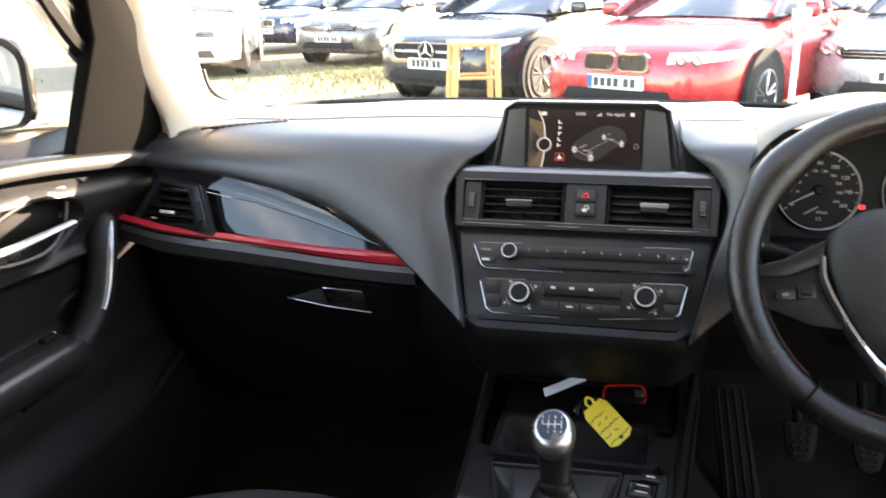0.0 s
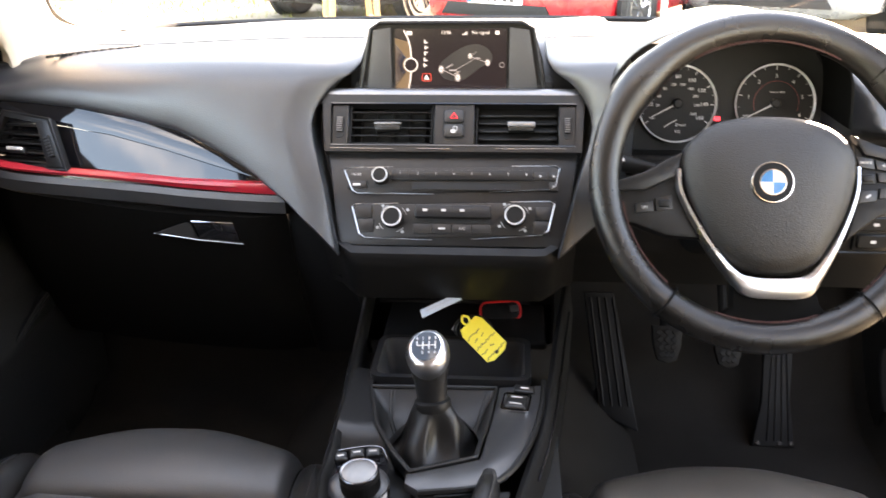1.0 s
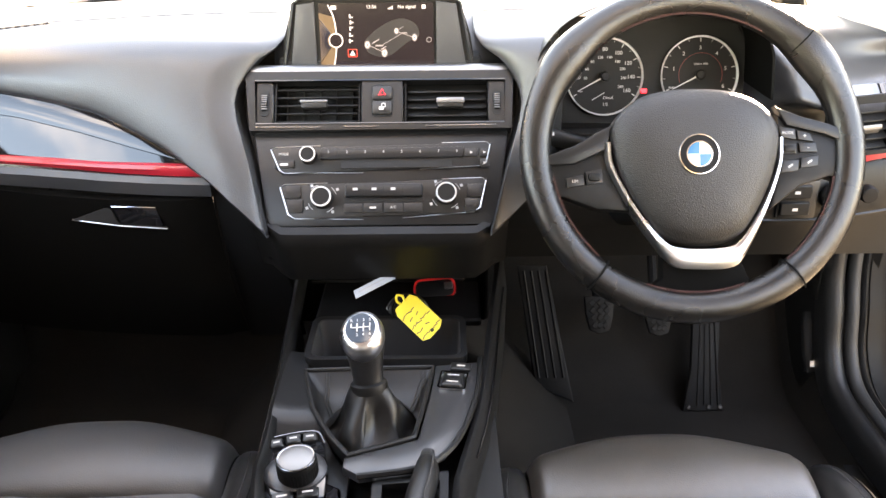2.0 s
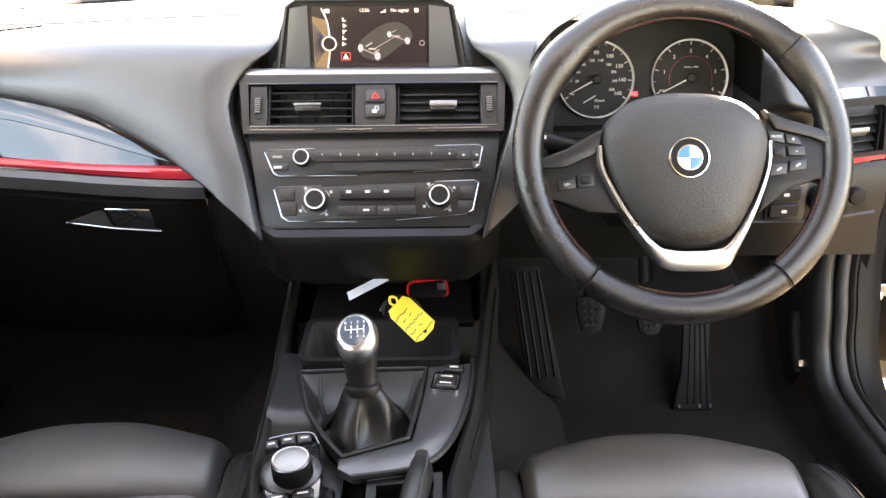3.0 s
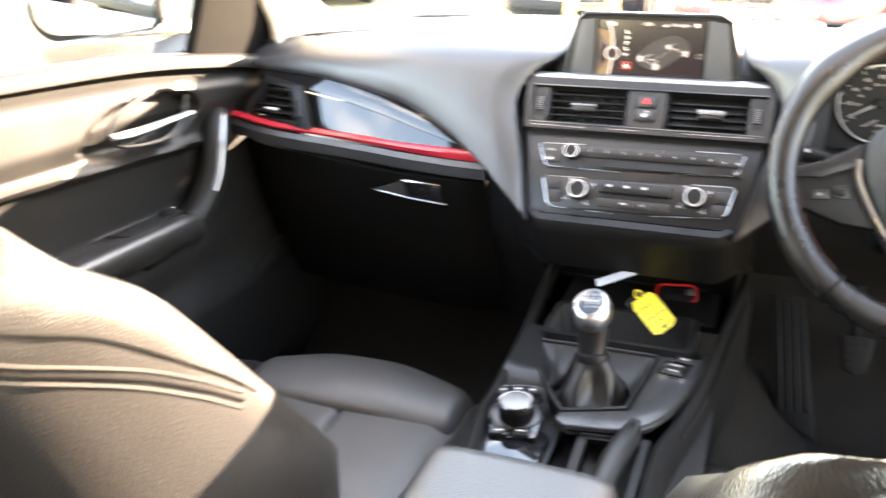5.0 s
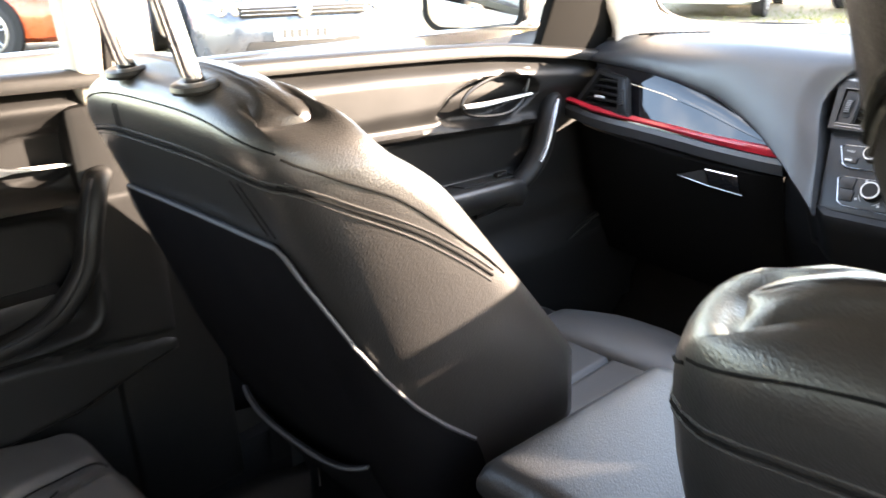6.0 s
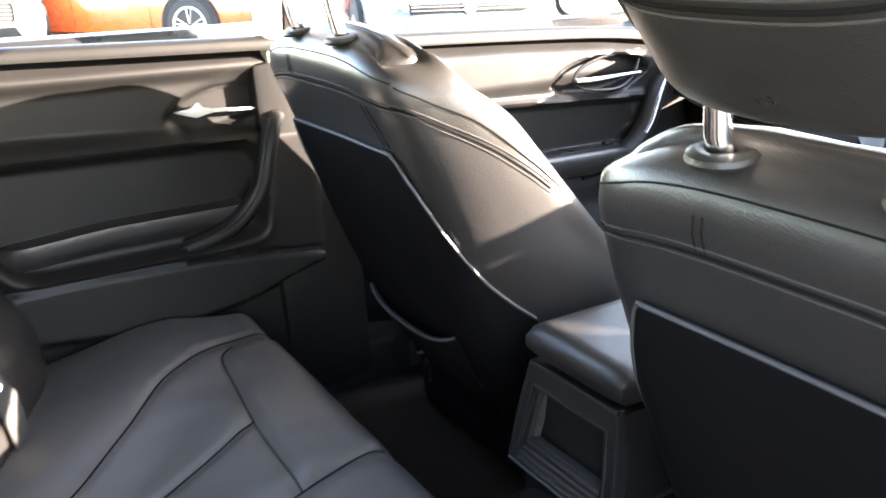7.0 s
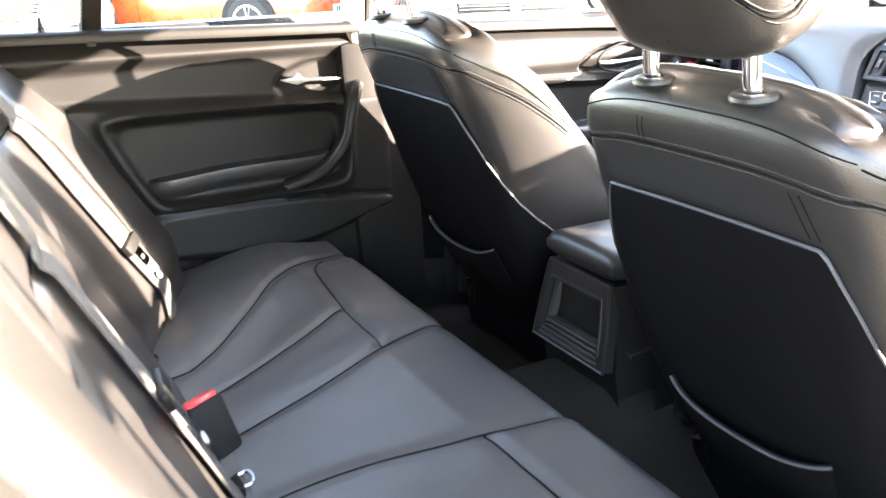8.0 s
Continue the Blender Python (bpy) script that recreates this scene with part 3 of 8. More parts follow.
    # twin seam from the shoulder line to the piping, and a join in the shoulder band
    for dx in (-0.005, 0.005):
        part("shoulder_seam", tube([shell(0.436 + (0.056 - low) * k / 8, 0.70 - 0.06 * k / 8 + dx / 0.18, 0.0004) for k in range(9)], 0.0011, 6), LEATHER_BACK, root)
        part("shoulder_seam", tube([shell(0.508 - low + 0.026 * k / 8, -0.36 + dx / 0.25, 0.0003) for k in range(9)], 0.0006, 6), SEAM, root)

    # cushion: a flat insert, a thigh roll and two side rolls
    puff = 0.019 if xc < 0 else 0.014
    def insert_pt(u, v):
        x, y = 0.176 * (2 * u - 1), -0.36 + 0.52 * v
        z = 0.455 + 0.024 * step(-0.3, 0.12, y) - 0.007 * groove(x, 0.004) - 0.012 * step(0.135, 0.176, abs(x))
        z += puff + 0.0025 * noise.noise(Vector((x * 11, y * 11, 1.7 + xc)))
        return Vector((x, y, z))

    # cushion takes a lit copy of the leather, brighter than the backrest
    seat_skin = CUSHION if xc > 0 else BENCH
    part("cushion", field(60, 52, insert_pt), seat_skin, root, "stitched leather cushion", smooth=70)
    roll = smooth_line([(0.150, 0.440, 0), (0.131, 0.458, 0), (0.128, 0.478, 0), (0.140, 0.494, 0), (0.165, 0.502, 0), (0.205, 0.504, 0), (0.248, 0.497, 0), (0.276, 0.478, 0), (0.286, 0.452, 0), (0.278, 0.405, 0), (0.250, 0.355, 0)], 4)
    rings = []
    for k in range(41):
        q = 2 * k / 40 - 1
        x = 0.171 * q
        e = max(0.0, (abs(q) - 0.88) / 0.12)
        shrink = math.sqrt(max(1 - e * e, 0.0)) * 0.35 + 0.65
        ring = []
        for p in roll:
            y = 0.20 + (p.x - 0.20) * (1 - 0.06 * e) - 0.042 * q * q * step(0.15, 0.27, p.x)
            z = 0.44 + (p.y - 0.44) * shrink + puff * step(0.42, 0.47, p.y) if p.y > 0.42 else p.y
            w_ = 0.0022 * noise.noise(Vector((x * 13, y * 13, 5.1 + xc)))
            ring.append(Vector((x, y, z + w_ - 0.008 * q * q)))
        rings.append(ring)
    part("thigh_roll", loft(rings, closed=False), seat_skin, root, "padded leather thigh roll", smooth=70)
    for sx in (-1, 1):
        rings, seam_a, seam_b = [], [], []
        for k in range(33):
            t = k / 32
            y = 0.232 - 0.57 * t
            e = max(0.0, 1 - t / 0.16)
            sh = math.sqrt(max(1 - e * e, 0.0004))
            top = 0.498 + puff + 0.045 * step(0.1, 0.75, t)
            cxx, hw = 0.2025 - 0.010 * e, 0.034 * (0.45 + 0.55 * sh)
            ring = []
            for q in range(17):
                an = math.pi * q / 16
                cx, cz = math.cos(an), math.sin(an)
                ring.append(Vector((sx * (cxx + hw * math.copysign(abs(cx) ** 0.7, cx)), y, 0.40 + (top - 0.40) * (0.55 + 0.45 * sh) * abs(cz) ** 0.55)))
            rings.append(ring)
            seam_a.append(ring[7] + Vector((0, 0, 0.0003)))
            seam_b.append(ring[8] + Vector((0, 0, 0.0003)))
        bo = part("side_roll", loft(rings, closed=False), LEATHER, root, "stitched leather side roll", smooth=70)
        part("roll_seam", tube(seam_a[2:], 0.0009, 5), SEAM, bo)
        part("roll_seam", tube(seam_b[2:], 0.0008, 5), THREAD, bo)
    part("cushion_base", rbox(0.43, 0.56, 0.115, 0.03, 3, pose(0, -0.055, 0.392)), LEATHER_BACK, root, "dark cushion base")
    for sx in (-1, 1):
        part("seat_rail", rbox(0.03, 0.50, 0.04, 0.006, 1, pose(sx * 0.18, -0.08, 0.315)), PLASTIC_DK, root)
        part("side_cover", prism([(-0.30, 0.34), (0.10, 0.34), (0.13, 0.38), (0.02, 0.43), (-0.33, 0.45)], 0.02, frame_at((sx * 0.235, 0, 0), (0, 1, 0), (0, 0, 1)), 0.006), PLASTIC, root)
    # headrest on two chrome posts with collars
    hc = base + up * (0.660 if xc > 0 else 0.732) + up * raised + fw * 0.045
    hu, hf = up * math.cos(0.07) - fw * math.sin(0.07), fw * math.cos(0.07) + up * math.sin(0.07)

    def head_pt(a, t, off=0.0):
        """A place on the headrest: a runs from its foot to its top, t once round it."""
        ww = interp(a, [(0.0, 0.100), (0.12, 0.105), (0.50, 0.108), (0.80, 0.102), (1.0, 0.092)])
        dd = 0.059 + 0.014 * step(0.0, 0.5, a)
        e = min(a, 1 - a)
        sc = 1.0 if e > 0.12 else 0.60 + 0.40 * math.sqrt(max(1 - (1 - e / 0.12) ** 2, 0))
        cx, cy = math.cos(t), math.sin(t)
        sx_, sy_ = math.copysign(abs(cx) ** 0.66, cx), math.copysign(abs(cy) ** 0.66, cy)
        return (hc + hu * (a - 0.5) * 0.195 + Vector(((ww + off) * (0.6 + 0.4 * sc) * sx_, 0, 0))
                + hf * ((dd + off) * sc * sy_ + 0.016 * (1 - sx_ * sx_) * (1 if sy_ > 0 else -0.2)))

    def head_ring(a):
        return [head_pt(a, 2 * math.pi * q / 48) for q in range(48)]

    def head_seam(a):
        # level across the back, dropping at the sides
        return [head_pt(a - 0.26 * step(0.60, 1.0, abs(math.cos(t))) * (1 if math.sin(t) < 0 else 0.9), t, 0.0006) for t in (2 * math.pi * q / 64 for q in range(64))]

    hr = part("headrest", loft([head_ring(a) for a in (0.0, 0.008, 0.02, 0.04, 0.07, 0.10, 0.14, 0.2, 0.3, 0.4, 0.5, 0.6, 0.7, 0.8, 0.86, 0.90, 0.93, 0.96, 0.98, 0.992, 1.0)]), LEATHER, root, smooth=50)
    for a, mt, rr in ((0.415, THREAD, 0.0009), (0.445, SEAM, 0.0015), (0.475, THREAD, 0.0009)):
        part("headrest_seam", tube(head_seam(a), rr, 5, closed=True), mt, hr)
    for sx in (-1, 1):
        p0 = base + up * 0.52 + fw * 0.012 + Vector((sx * 0.064, 0, 0))
        post = part("headrest_post", tube([p0, p0 + up * 0.045, p0 + up * (0.10 + raised + (0.0 if xc > 0 else 0.06)) + fw * 0.028], 0.0085, 14), CHROME, hr, "chrome headrest post")
        m = Matrix.Translation(base + up * 0.546 + fw * 0.012 + Vector((sx * 0.064, 0, 0))) @ pose(0, 0, 0, 8)
        part("post_collar", lathe([(0.0225, 0.0), (0.0240, 0.003), (0.0228, 0.0065), (0.0180, 0.0085), (0.0125, 0.0082), (0.0100, 0.006), (0.0100, 0.0)], 28, m), BUTTON, hr, "black plastic post collar")
    return root


front_seat(-0.358, -0.080, "black leather sports seat with grey-piped back, passenger side", 0.030, 0.030)
front_seat(0.354, -0.112, "black leather sports seat with chrome headrest posts, behind the wheel", 0.027, 0.006)


# rear bench cushion: one sheet with seams
def bench_edge(y):
    """Where the side bolster's seam runs, from the gap forward."""
    return interp(y, [(-1.03, 0.277), (-0.962, 0.313), (-0.912, 0.36), (-0.842, 0.43), (-0.802, 0.48), (-0.742, 0.525), (-0.692, 0.555), (-0.587, 0.58)])


def bench_cross(a):
    return interp(a, [(0.14, -0.724), (0.33, -0.716), (0.525, -0.697)])


def bench_long(y):
    return interp(y, [(-1.002, 0.20), (-0.882, 0.25), (-0.712, 0.335)])


def bench_middle(y):
    return interp(y, [(-0.99, 0.080), (-0.86, 0.105), (-0.69, 0.160), (-0.60, 0.175)])


def bench_pt(u, v):
    x, y = -0.655 + 1.31 * u, -1.17 + 0.615 * v
    a = abs(x)
    z = 0.496 + 0.046 * min(max((y + 0.99) / 0.26, 0), 1)
    edge_x, mid_x, cross = bench_edge(y), bench_middle(y), bench_cross(a)
    z -= 0.012 * math.exp(-((a - 0.33) / 0.13) ** 2) * step(-0.62, -0.8, y)
    z += 0.030 * step(edge_x - 0.12, edge_x + 0.09, a) * step(-0.62, -0.80, y)
    z -= 0.10 * step(-0.640, -0.550, y) ** 2
    z -= 0.004 * groove(a - edge_x, 0.012)
    z -= 0.0045 * groove(a - mid_x, 0.014)
    inside = step(mid_x - 0.005, mid_x + 0.010, a) * (1 - step(edge_x - 0.05, edge_x - 0.03, a))
    z -= 0.0055 * groove(y - cross, 0.012) * inside
    if y < cross:
        z -= 0.004 * groove(a - bench_long(y), 0.012)
    z += 0.006 * step(cross - 0.02, cross + 0.02, y) * inside
    z += 0.004 * noise.noise(Vector((x * 5, y * 5, 0.3)))
    z += 0.0012 * noise.noise(Vector((x * 24, y * 11, 7.3)))
    return Vector((x, y, z))


rear_bench = thing("rear_bench", "black leather rear bench seat with stitched panels", "seat", (0, -0.088, 0.02))
# bench top in its lit copy of the leather
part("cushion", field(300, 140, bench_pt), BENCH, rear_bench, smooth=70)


def bench_seam(pts, r=0.0014):
    """A sewn seam lying on the bench: (x, y) places."""
    line = smooth_line([(x, y, 0) for x, y in pts], 8)
    part("seam", tube([bench_pt((p.x + 0.655) / 1.31, (p.y + 1.17) / 0.615) + Vector((0, 0, 0.0004)) for p in line], r, 5), SEAM, rear_bench)


for sx in (-1, 1):
    bench_seam([(sx * bench_middle(y), y) for y in (-1.05, -0.95, -0.85, -0.738, -0.66, -0.605)])
    bench_seam([(sx * bench_long(y), y) for y in (-1.04, -0.95, -0.85, -0.78, -0.716)])
    bench_seam([(sx * x, bench_cross(x)) for x in (0.150, 0.22, 0.32, 0.42, 0.50)] + [(sx * 0.522, -0.688), (sx * 0.535, -0.672)])
    bench_seam([(sx * bench_edge(y), y) for y in (-1.05, -1.0, -0.95, -0.90, -0.85, -0.80, -0.75, -0.70, -0.65, -0.60)])
front_edge = [bench_pt(u / 60, 1) for u in range(61)]
part("cushion_front", loft([front_edge, [p + Vector((0, 0.012, -0.06)) for p in front_edge], [p + Vector((0, -0.01, -0.14)) for p in front_edge]], closed=False), LEATHER, rear_bench)

REC2 = radians(24)


def rear_back_pt(u, v):
    x, h = -0.69 + 1.38 * u, 0.62 * v
    a = abs(x)
    d = 0.030 * step(0.0, 0.10, h)
    # side bolsters lean far forward at the doors
    d += (interp(h, [(0.0, 0.155), (0.04, 0.154), (0.14, 0.145), (0.242, 0.133), (0.38, 0.116), (0.49, 0.074), (0.58, 0.045)]) - 0.03) * (step(0.30, 0.66, a) if x < 0 else 0.40 * step(0.48, 0.66, a)) - 0.012 * math.exp(-((a - 0.27) / 0.12) ** 2)
    d -= 0.012 * step(0.655, 0.69, a)
    d -= 0.004 * groove(a - 0.50 + 0.03 * step(0.3, 0.6, h), 0.010)
    d -= 0.006 * groove(a - 0.135, 0.010)
    if 0.135 < a < 0.5:
        d -= 0.006 * groove(h - 0.44, 0.010)
    d -= 0.06 * step(0.57, 0.62, h) ** 2
    d += 0.0025 * noise.noise(Vector((x * 9, h * 9, 4.3)))
    y = -1.030 - h * math.sin(REC2) + d * math.cos(REC2)
    return Vector((x, y, 0.475 + h * math.cos(REC2) + d * math.sin(REC2)))


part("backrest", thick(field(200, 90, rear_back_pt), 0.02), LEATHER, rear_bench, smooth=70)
for sx in (-1, 1):
    for line in ([(sx * (0.50 - 0.03 * step(0.3, 0.6, k / 16 * 0.58)), 0.03 + k / 16 * 0.55) for k in range(17)], [(sx * 0.135, 0.03 + k / 8 * 0.55) for k in range(9)], [(sx * (0.135 + 0.34 * k / 10), 0.44) for k in range(11)]):
        part("seam", tube([rear_back_pt((x + 0.69) / 1.38, h / 0.62) + Vector((0, 0.0006, 0.0002)) for x, h in line], 0.0014, 5), SEAM, rear_bench)

# ---- dashboard ----
dash = thing("dashboard", "dark grey soft-touch dashboard with gloss black and red trim", "dashboard", (0, 0, 0))

# lower edge of the soft pad on the passenger side
PAD_EDGE = [(-0.74, 0.913), (-0.632, 0.913), (-0.594, 0.912), (-0.527, 0.909), (-0.450, 0.899), (-0.378, 0.886), (-0.309, 0.867), (-0.268, 0.844),
            (-0.235, 0.816), (-0.200, 0.778), (-0.172, 0.745), (-0.150, 0.728)]


def far_y(x):
    return 0.903 - 0.20 * (abs(x) / 0.70) ** 2.4


def trim_y(x):
    return 0.300 + 0.30 * min(x + 0.22, 0.0) ** 2


def strip_y(x):
    """The strip and the band below it come forward under the side vent."""
    return trim_y(x) - 0.026 * step(-0.36, -0.64, x)


def strip_z(x):
    return interp(x, [(-0.70, 0.848), (-0.66, 0.845), (-0.616, 0.840), (-0.517, 0.835), (-0.437, 0.830), (-0.366, 0.8265), (-0.22, 0.8245)])


def crease_z(x):
    return interp(x, [(-0.70, 0.892), (-0.62, 0.890), (-0.547, 0.884), (-0.472, 0.876), (-0.39, 0.860), (-0.321, 0.843), (-0.263, 0.829), (-0.22, 0.8262)])


def bevel_top(x):
    """Where the upper bevel of the inlay goes under the pad."""
    return trim_y(x) + 0.48 * (crease_z(x) - strip_z(x)) + 0.55 * max(interp(x, PAD_EDGE) - crease_z(x), 0.001)


def pad_profile(x):
    """Points of the pad's section at x, from the windscreen to the lower edge."""
    e = interp(x, PAD_EDGE) + 0.003
    top = 0.965 + 0.012 * step(-0.5, -0.2, x) - 0.02 * step(-0.55, -0.69, x)
    drop = max(top - e, 0.03)
    yb = bevel_top(x) - 0.006
    return [(far_y(x) - 0.008, 0.957), (far_y(x) * 0.6 + 0.2, top + 0.008), (0.52, top + 0.010), (0.497, top + 0.0105), (0.492, top + 0.0065), (0.487, top + 0.0095), (0.455, top + 0.008),
            (yb + 0.062, top + 0.002), (yb + 0.036, top - 0.006), (yb + 0.018, top - 0.014 - 0.05 * drop), (yb + 0.008, top - 0.32 * drop - 0.008),
            (yb + 0.001, e + 0.36 * drop), (yb - 0.002, e + 0.007), (yb, e), (yb + 0.010, e - 0.004), (yb + 0.05, e - 0.002)]


# the pad's end beside the fascia and the display, from the windscreen down
PAD_END = [(-0.126, 0.890, 0.957), (-0.126, 0.70, 0.980), (-0.126, 0.52, 0.984), (-0.126, 0.497, 0.9845), (-0.126, 0.492, 0.981), (-0.126, 0.487, 0.984), (-0.126, 0.44, 0.977), (-0.128, 0.398, 0.966),
           (-0.138, 0.370, 0.956), (-0.164, 0.353, 0.938), (-0.186, 0.326, 0.898), (-0.166, 0.282, 0.830), (-0.146, 0.240, 0.765), (-0.142, 0.232, 0.752), (-0.141, 0.245, 0.744), (-0.140, 0.300, 0.742)]


def pad_column(x, w):
    """A column of the pad at x; w draws it to the pad's end."""
    return smooth_line([Vector((x, y, z)).lerp(Vector(e), w) for (y, z), e in zip(pad_profile(x), PAD_END)], 3)


cols = [pad_column(-0.74 + 0.60 * k / 80, step(0.60, 1.0, k / 80)) for k in range(81)]
cols.append([p + Vector((0.001, 0.05, -0.004)) for p in cols[-1]])
part("top_pad", loft(cols, closed=False), PAD, dash, smooth=60)
cols = [pad_column(-0.225 + 0.085 * k / 20, step(-0.2, 1.0, k / 20)) for k in range(21)]
cols = [[p + Vector((-0.02, 0.06, -0.01)) for p in cols[0]]] + cols + [[p + Vector((0.001, 0.05, -0.004)) for p in cols[-1]]]
part("driver_cheek", loft([[Vector((-p.x, p.y, p.z)) for p in c] for c in cols], closed=False), PAD, dash, smooth=60)

# top of the pad between and behind the screen, and over the driver side
def centre_profile(x):
    top = 0.972
    return [(far_y(x) - 0.008, 0.957), (far_y(x) * 0.6 + 0.2, top + 0.008), (0.52, top + 0.010), (0.47, top + 0.0), (0.44, top - 0.03), (0.425, top - 0.06)]


part("centre_pad", loft([[Vector((x, y, z)) for y, z in centre_profile(x)] for x in [-0.15 + 0.36 * k / 20 for k in range(21)]], closed=False), PAD, dash, smooth=50)

# gloss inlay, passenger side: an upper bevel and a broad lower face
xs2 = [-0.66 + 0.438 * k / 60 for k in range(61)]
part("gloss_inlay", loft([[Vector((x, trim_y(x) + 0.48 * (crease_z(x) - strip_z(x)) * b / 4, strip_z(x) + (crease_z(x) - strip_z(x)) * b / 4)) for b in range(5)] for x in xs2], closed=False), GLOSS, dash, "gloss black inlay mirroring the sky")
rings = []
for x in xs2:
    y0, z0 = trim_y(x) + 0.48 * (crease_z(x) - strip_z(x)), crease_z(x)
    y1, z1 = bevel_top(x) + 0.004, interp(x, PAD_EDGE) + 0.006
    rings.append([Vector((x, y0 + (y1 - y0) * b / 4, z0 + 0.001 + (z1 - z0) * (b / 4) ** 0.8)) for b in range(5)])
part("inlay_bevel", loft(rings, closed=False), GLOSS, dash, "gloss black upper bevel")
# red strip under the inlay
rings = []
for k in range(41):
    x = -0.712 + 0.493 * k / 40
    h = 0.0075 + 0.0085 * step(-0.5, -0.22, x)
    y, z = strip_y(x), strip_z(x)
    rings.append([Vector((x, y + 0.004, z + 0.001)), Vector((x, y - 0.007, z - 0.001)), Vector((x, y - 0.009, z - 0.4 * h)), Vector((x, y - 0.006, z - h)), Vector((x, y + 0.01, z - h - 0.002))])
part("red_strip", loft(rings), RED_TRIM, dash, "thin coral red strip")
# padded band under the strip
rings = []
for k in range(41):
    x = -0.712 + 0.491 * k / 40
    y, z = strip_y(x), strip_z(x) - 0.012 - 0.006 * step(-0.5, -0.22, x)
    rings.append([Vector((x, y + 0.02, z)), Vector((x, y - 0.004, z)), Vector((x, y - 0.009, z - 0.008)), Vector((x, y - 0.004, z - 0.026)), Vector((x, y + 0.012, z - 0.031))])
part("lower_band", loft(rings), PAD, dash)

# glovebox lid and the dark lower dash
def glove_pt(u, v):
    x = -0.69 + 0.463 * u
    zt = strip_z(x) - 0.047
    z = zt - (zt - 0.52) * v
    y = trim_y(x) + 0.004 + 0.05 * v + 0.05 * v * v + 0.02 * step(0.1, 0, u) + 0.015 * step(0.9, 1.0, u)
    return Vector((x, y, z))


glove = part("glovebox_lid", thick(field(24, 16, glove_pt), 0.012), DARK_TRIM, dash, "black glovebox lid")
part("latch_recess", prism([(-0.412, 0.747), (-0.36, 0.766), (-0.352, 0.742), (-0.290, 0.737), (-0.286, 0.733)], 0.002, frame_at((0, 0.303, 0), (1, 0, 0), (0, 0, 1))), VOID, glove)
part("latch_handle", prism([(-0.355, 0.768), (-0.297, 0.766), (-0.290, 0.738), (-0.347, 0.742)], 0.006, frame_at((0, 0.302, 0), (1, 0, 0), (0, 0, 1)), 0.002), GLOSS, glove, "gloss black latch handle")
part("latch_trim", tube([(-0.355, 0.2955, 0.768), (-0.297, 0.2955, 0.766)], 0.0011, 6), CHROME, glove, "thin chrome line")
part("latch_trim", tube([(-0.412, 0.302, 0.747), (-0.35, 0.2985, 0.7395), (-0.287, 0.2985, 0.7345)], 0.0006, 6), SILVER, glove)
part("side_trim", loft([[Vector((-0.222, y, z)), Vector((-0.136, y2, z2))] for y, z, y2, z2 in
                        ((0.31, 0.80, 0.26, 0.745), (0.312, 0.77, 0.262, 0.735), (0.33, 0.70, 0.285, 0.690), (0.38, 0.60, 0.36, 0.60), (0.42, 0.50, 0.42, 0.50))], closed=False), PLASTIC_DK, dash)


def air_vent(name, outline, m, rows, tab_x, tilt=25, label=""):
    """A vent: frame, dark well, slats and a chrome-tipped tab. outline: x0, x1, y0, y1 in the frame m, front at z = 0."""
    x0, x1, y0, y1 = outline
    root = thing(name, label, "air vent", (0, 0, 0), "dash vents")
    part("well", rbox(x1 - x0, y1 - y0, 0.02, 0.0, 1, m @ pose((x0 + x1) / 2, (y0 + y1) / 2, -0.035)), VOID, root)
    for side in ((x0, y0, x0, y1), (x1, y0, x1, y1)):
        part("side_wall", rbox(0.002, y1 - y0, 0.03, 0.0, 1, m @ pose(side[0], (y0 + y1) / 2, -0.015)), PLASTIC_DK, root)
    for k in range(rows):
        y = y0 + (y1 - y0) * (k + 0.5) / rows
        part("slat", rbox(x1 - x0 - 0.002, 0.0030, 0.017, 0.0012, 1, m @ pose((x0 + x1) / 2, y, -0.010, tilt)), PLASTIC, root)
    for k in range(5):
        part("fin", rbox(0.0015, y1 - y0 - 0.004, 0.012, 0.0, 1, m @ pose(x0 + (x1 - x0) * (k + 0.5) / 5, (y0 + y1) / 2, -0.024)), BUTTON, root)
    tab = part("tab", rbox(0.034, 0.010, 0.012, 0.003, 2, m @ pose(tab_x, (y0 + y1) / 2 - 0.003, 0.0)), BUTTON, root)
    part("tab_tip", rbox(0.036, 0.0035 + 0.00012 * max(tilt - 20, 0), 0.004, 0.0015, 2, m @ pose(tab_x, (y0 + y1) / 2 + 0.0008, 0.006)), KNOB_GREY, tab, "satin silver tip")
    return root


# ---- centre stack ----
ST = frame_at((0, 0.267, 0.788), (1, 0, 0), (0, 0.562, 0.827))
stack = thing("centre_stack", "graphite centre console fascia with audio and climate controls", "control panel", (0, 0, 0))
part("fascia", prism([(-0.163, 0.090), (-0.1437, -0.028), (-0.136, -0.0365), (0.142, -0.0355), (0.151, -0.027), (0.167, 0.090)], 0.02, ST @ pose(0, 0, -0.022), 0.003), SATIN, stack)
# vent block
bez_o = [(-0.174, 0.169), (0.174, 0.168), (0.170, 0.088), (-0.166, 0.087)]
bez_i = [(-0.161, 0.154), (0.163, 0.154), (0.161, 0.096), (-0.158, 0.096)]
part("surround", prism([(-0.186, 0.172), (-0.166, 0.02), (-0.148, -0.044), (0.152, -0.042), (0.166, 0.02), (0.182, 0.172)], 0.006, ST @ pose(0, 0, -0.034)), PLASTIC, stack)
part("vent_bezel", ring_prism(bez_o, bez_i, 0.020, ST @ pose(0, 0, -0.010)), SATIN, stack, "graphite bezel round the vents")
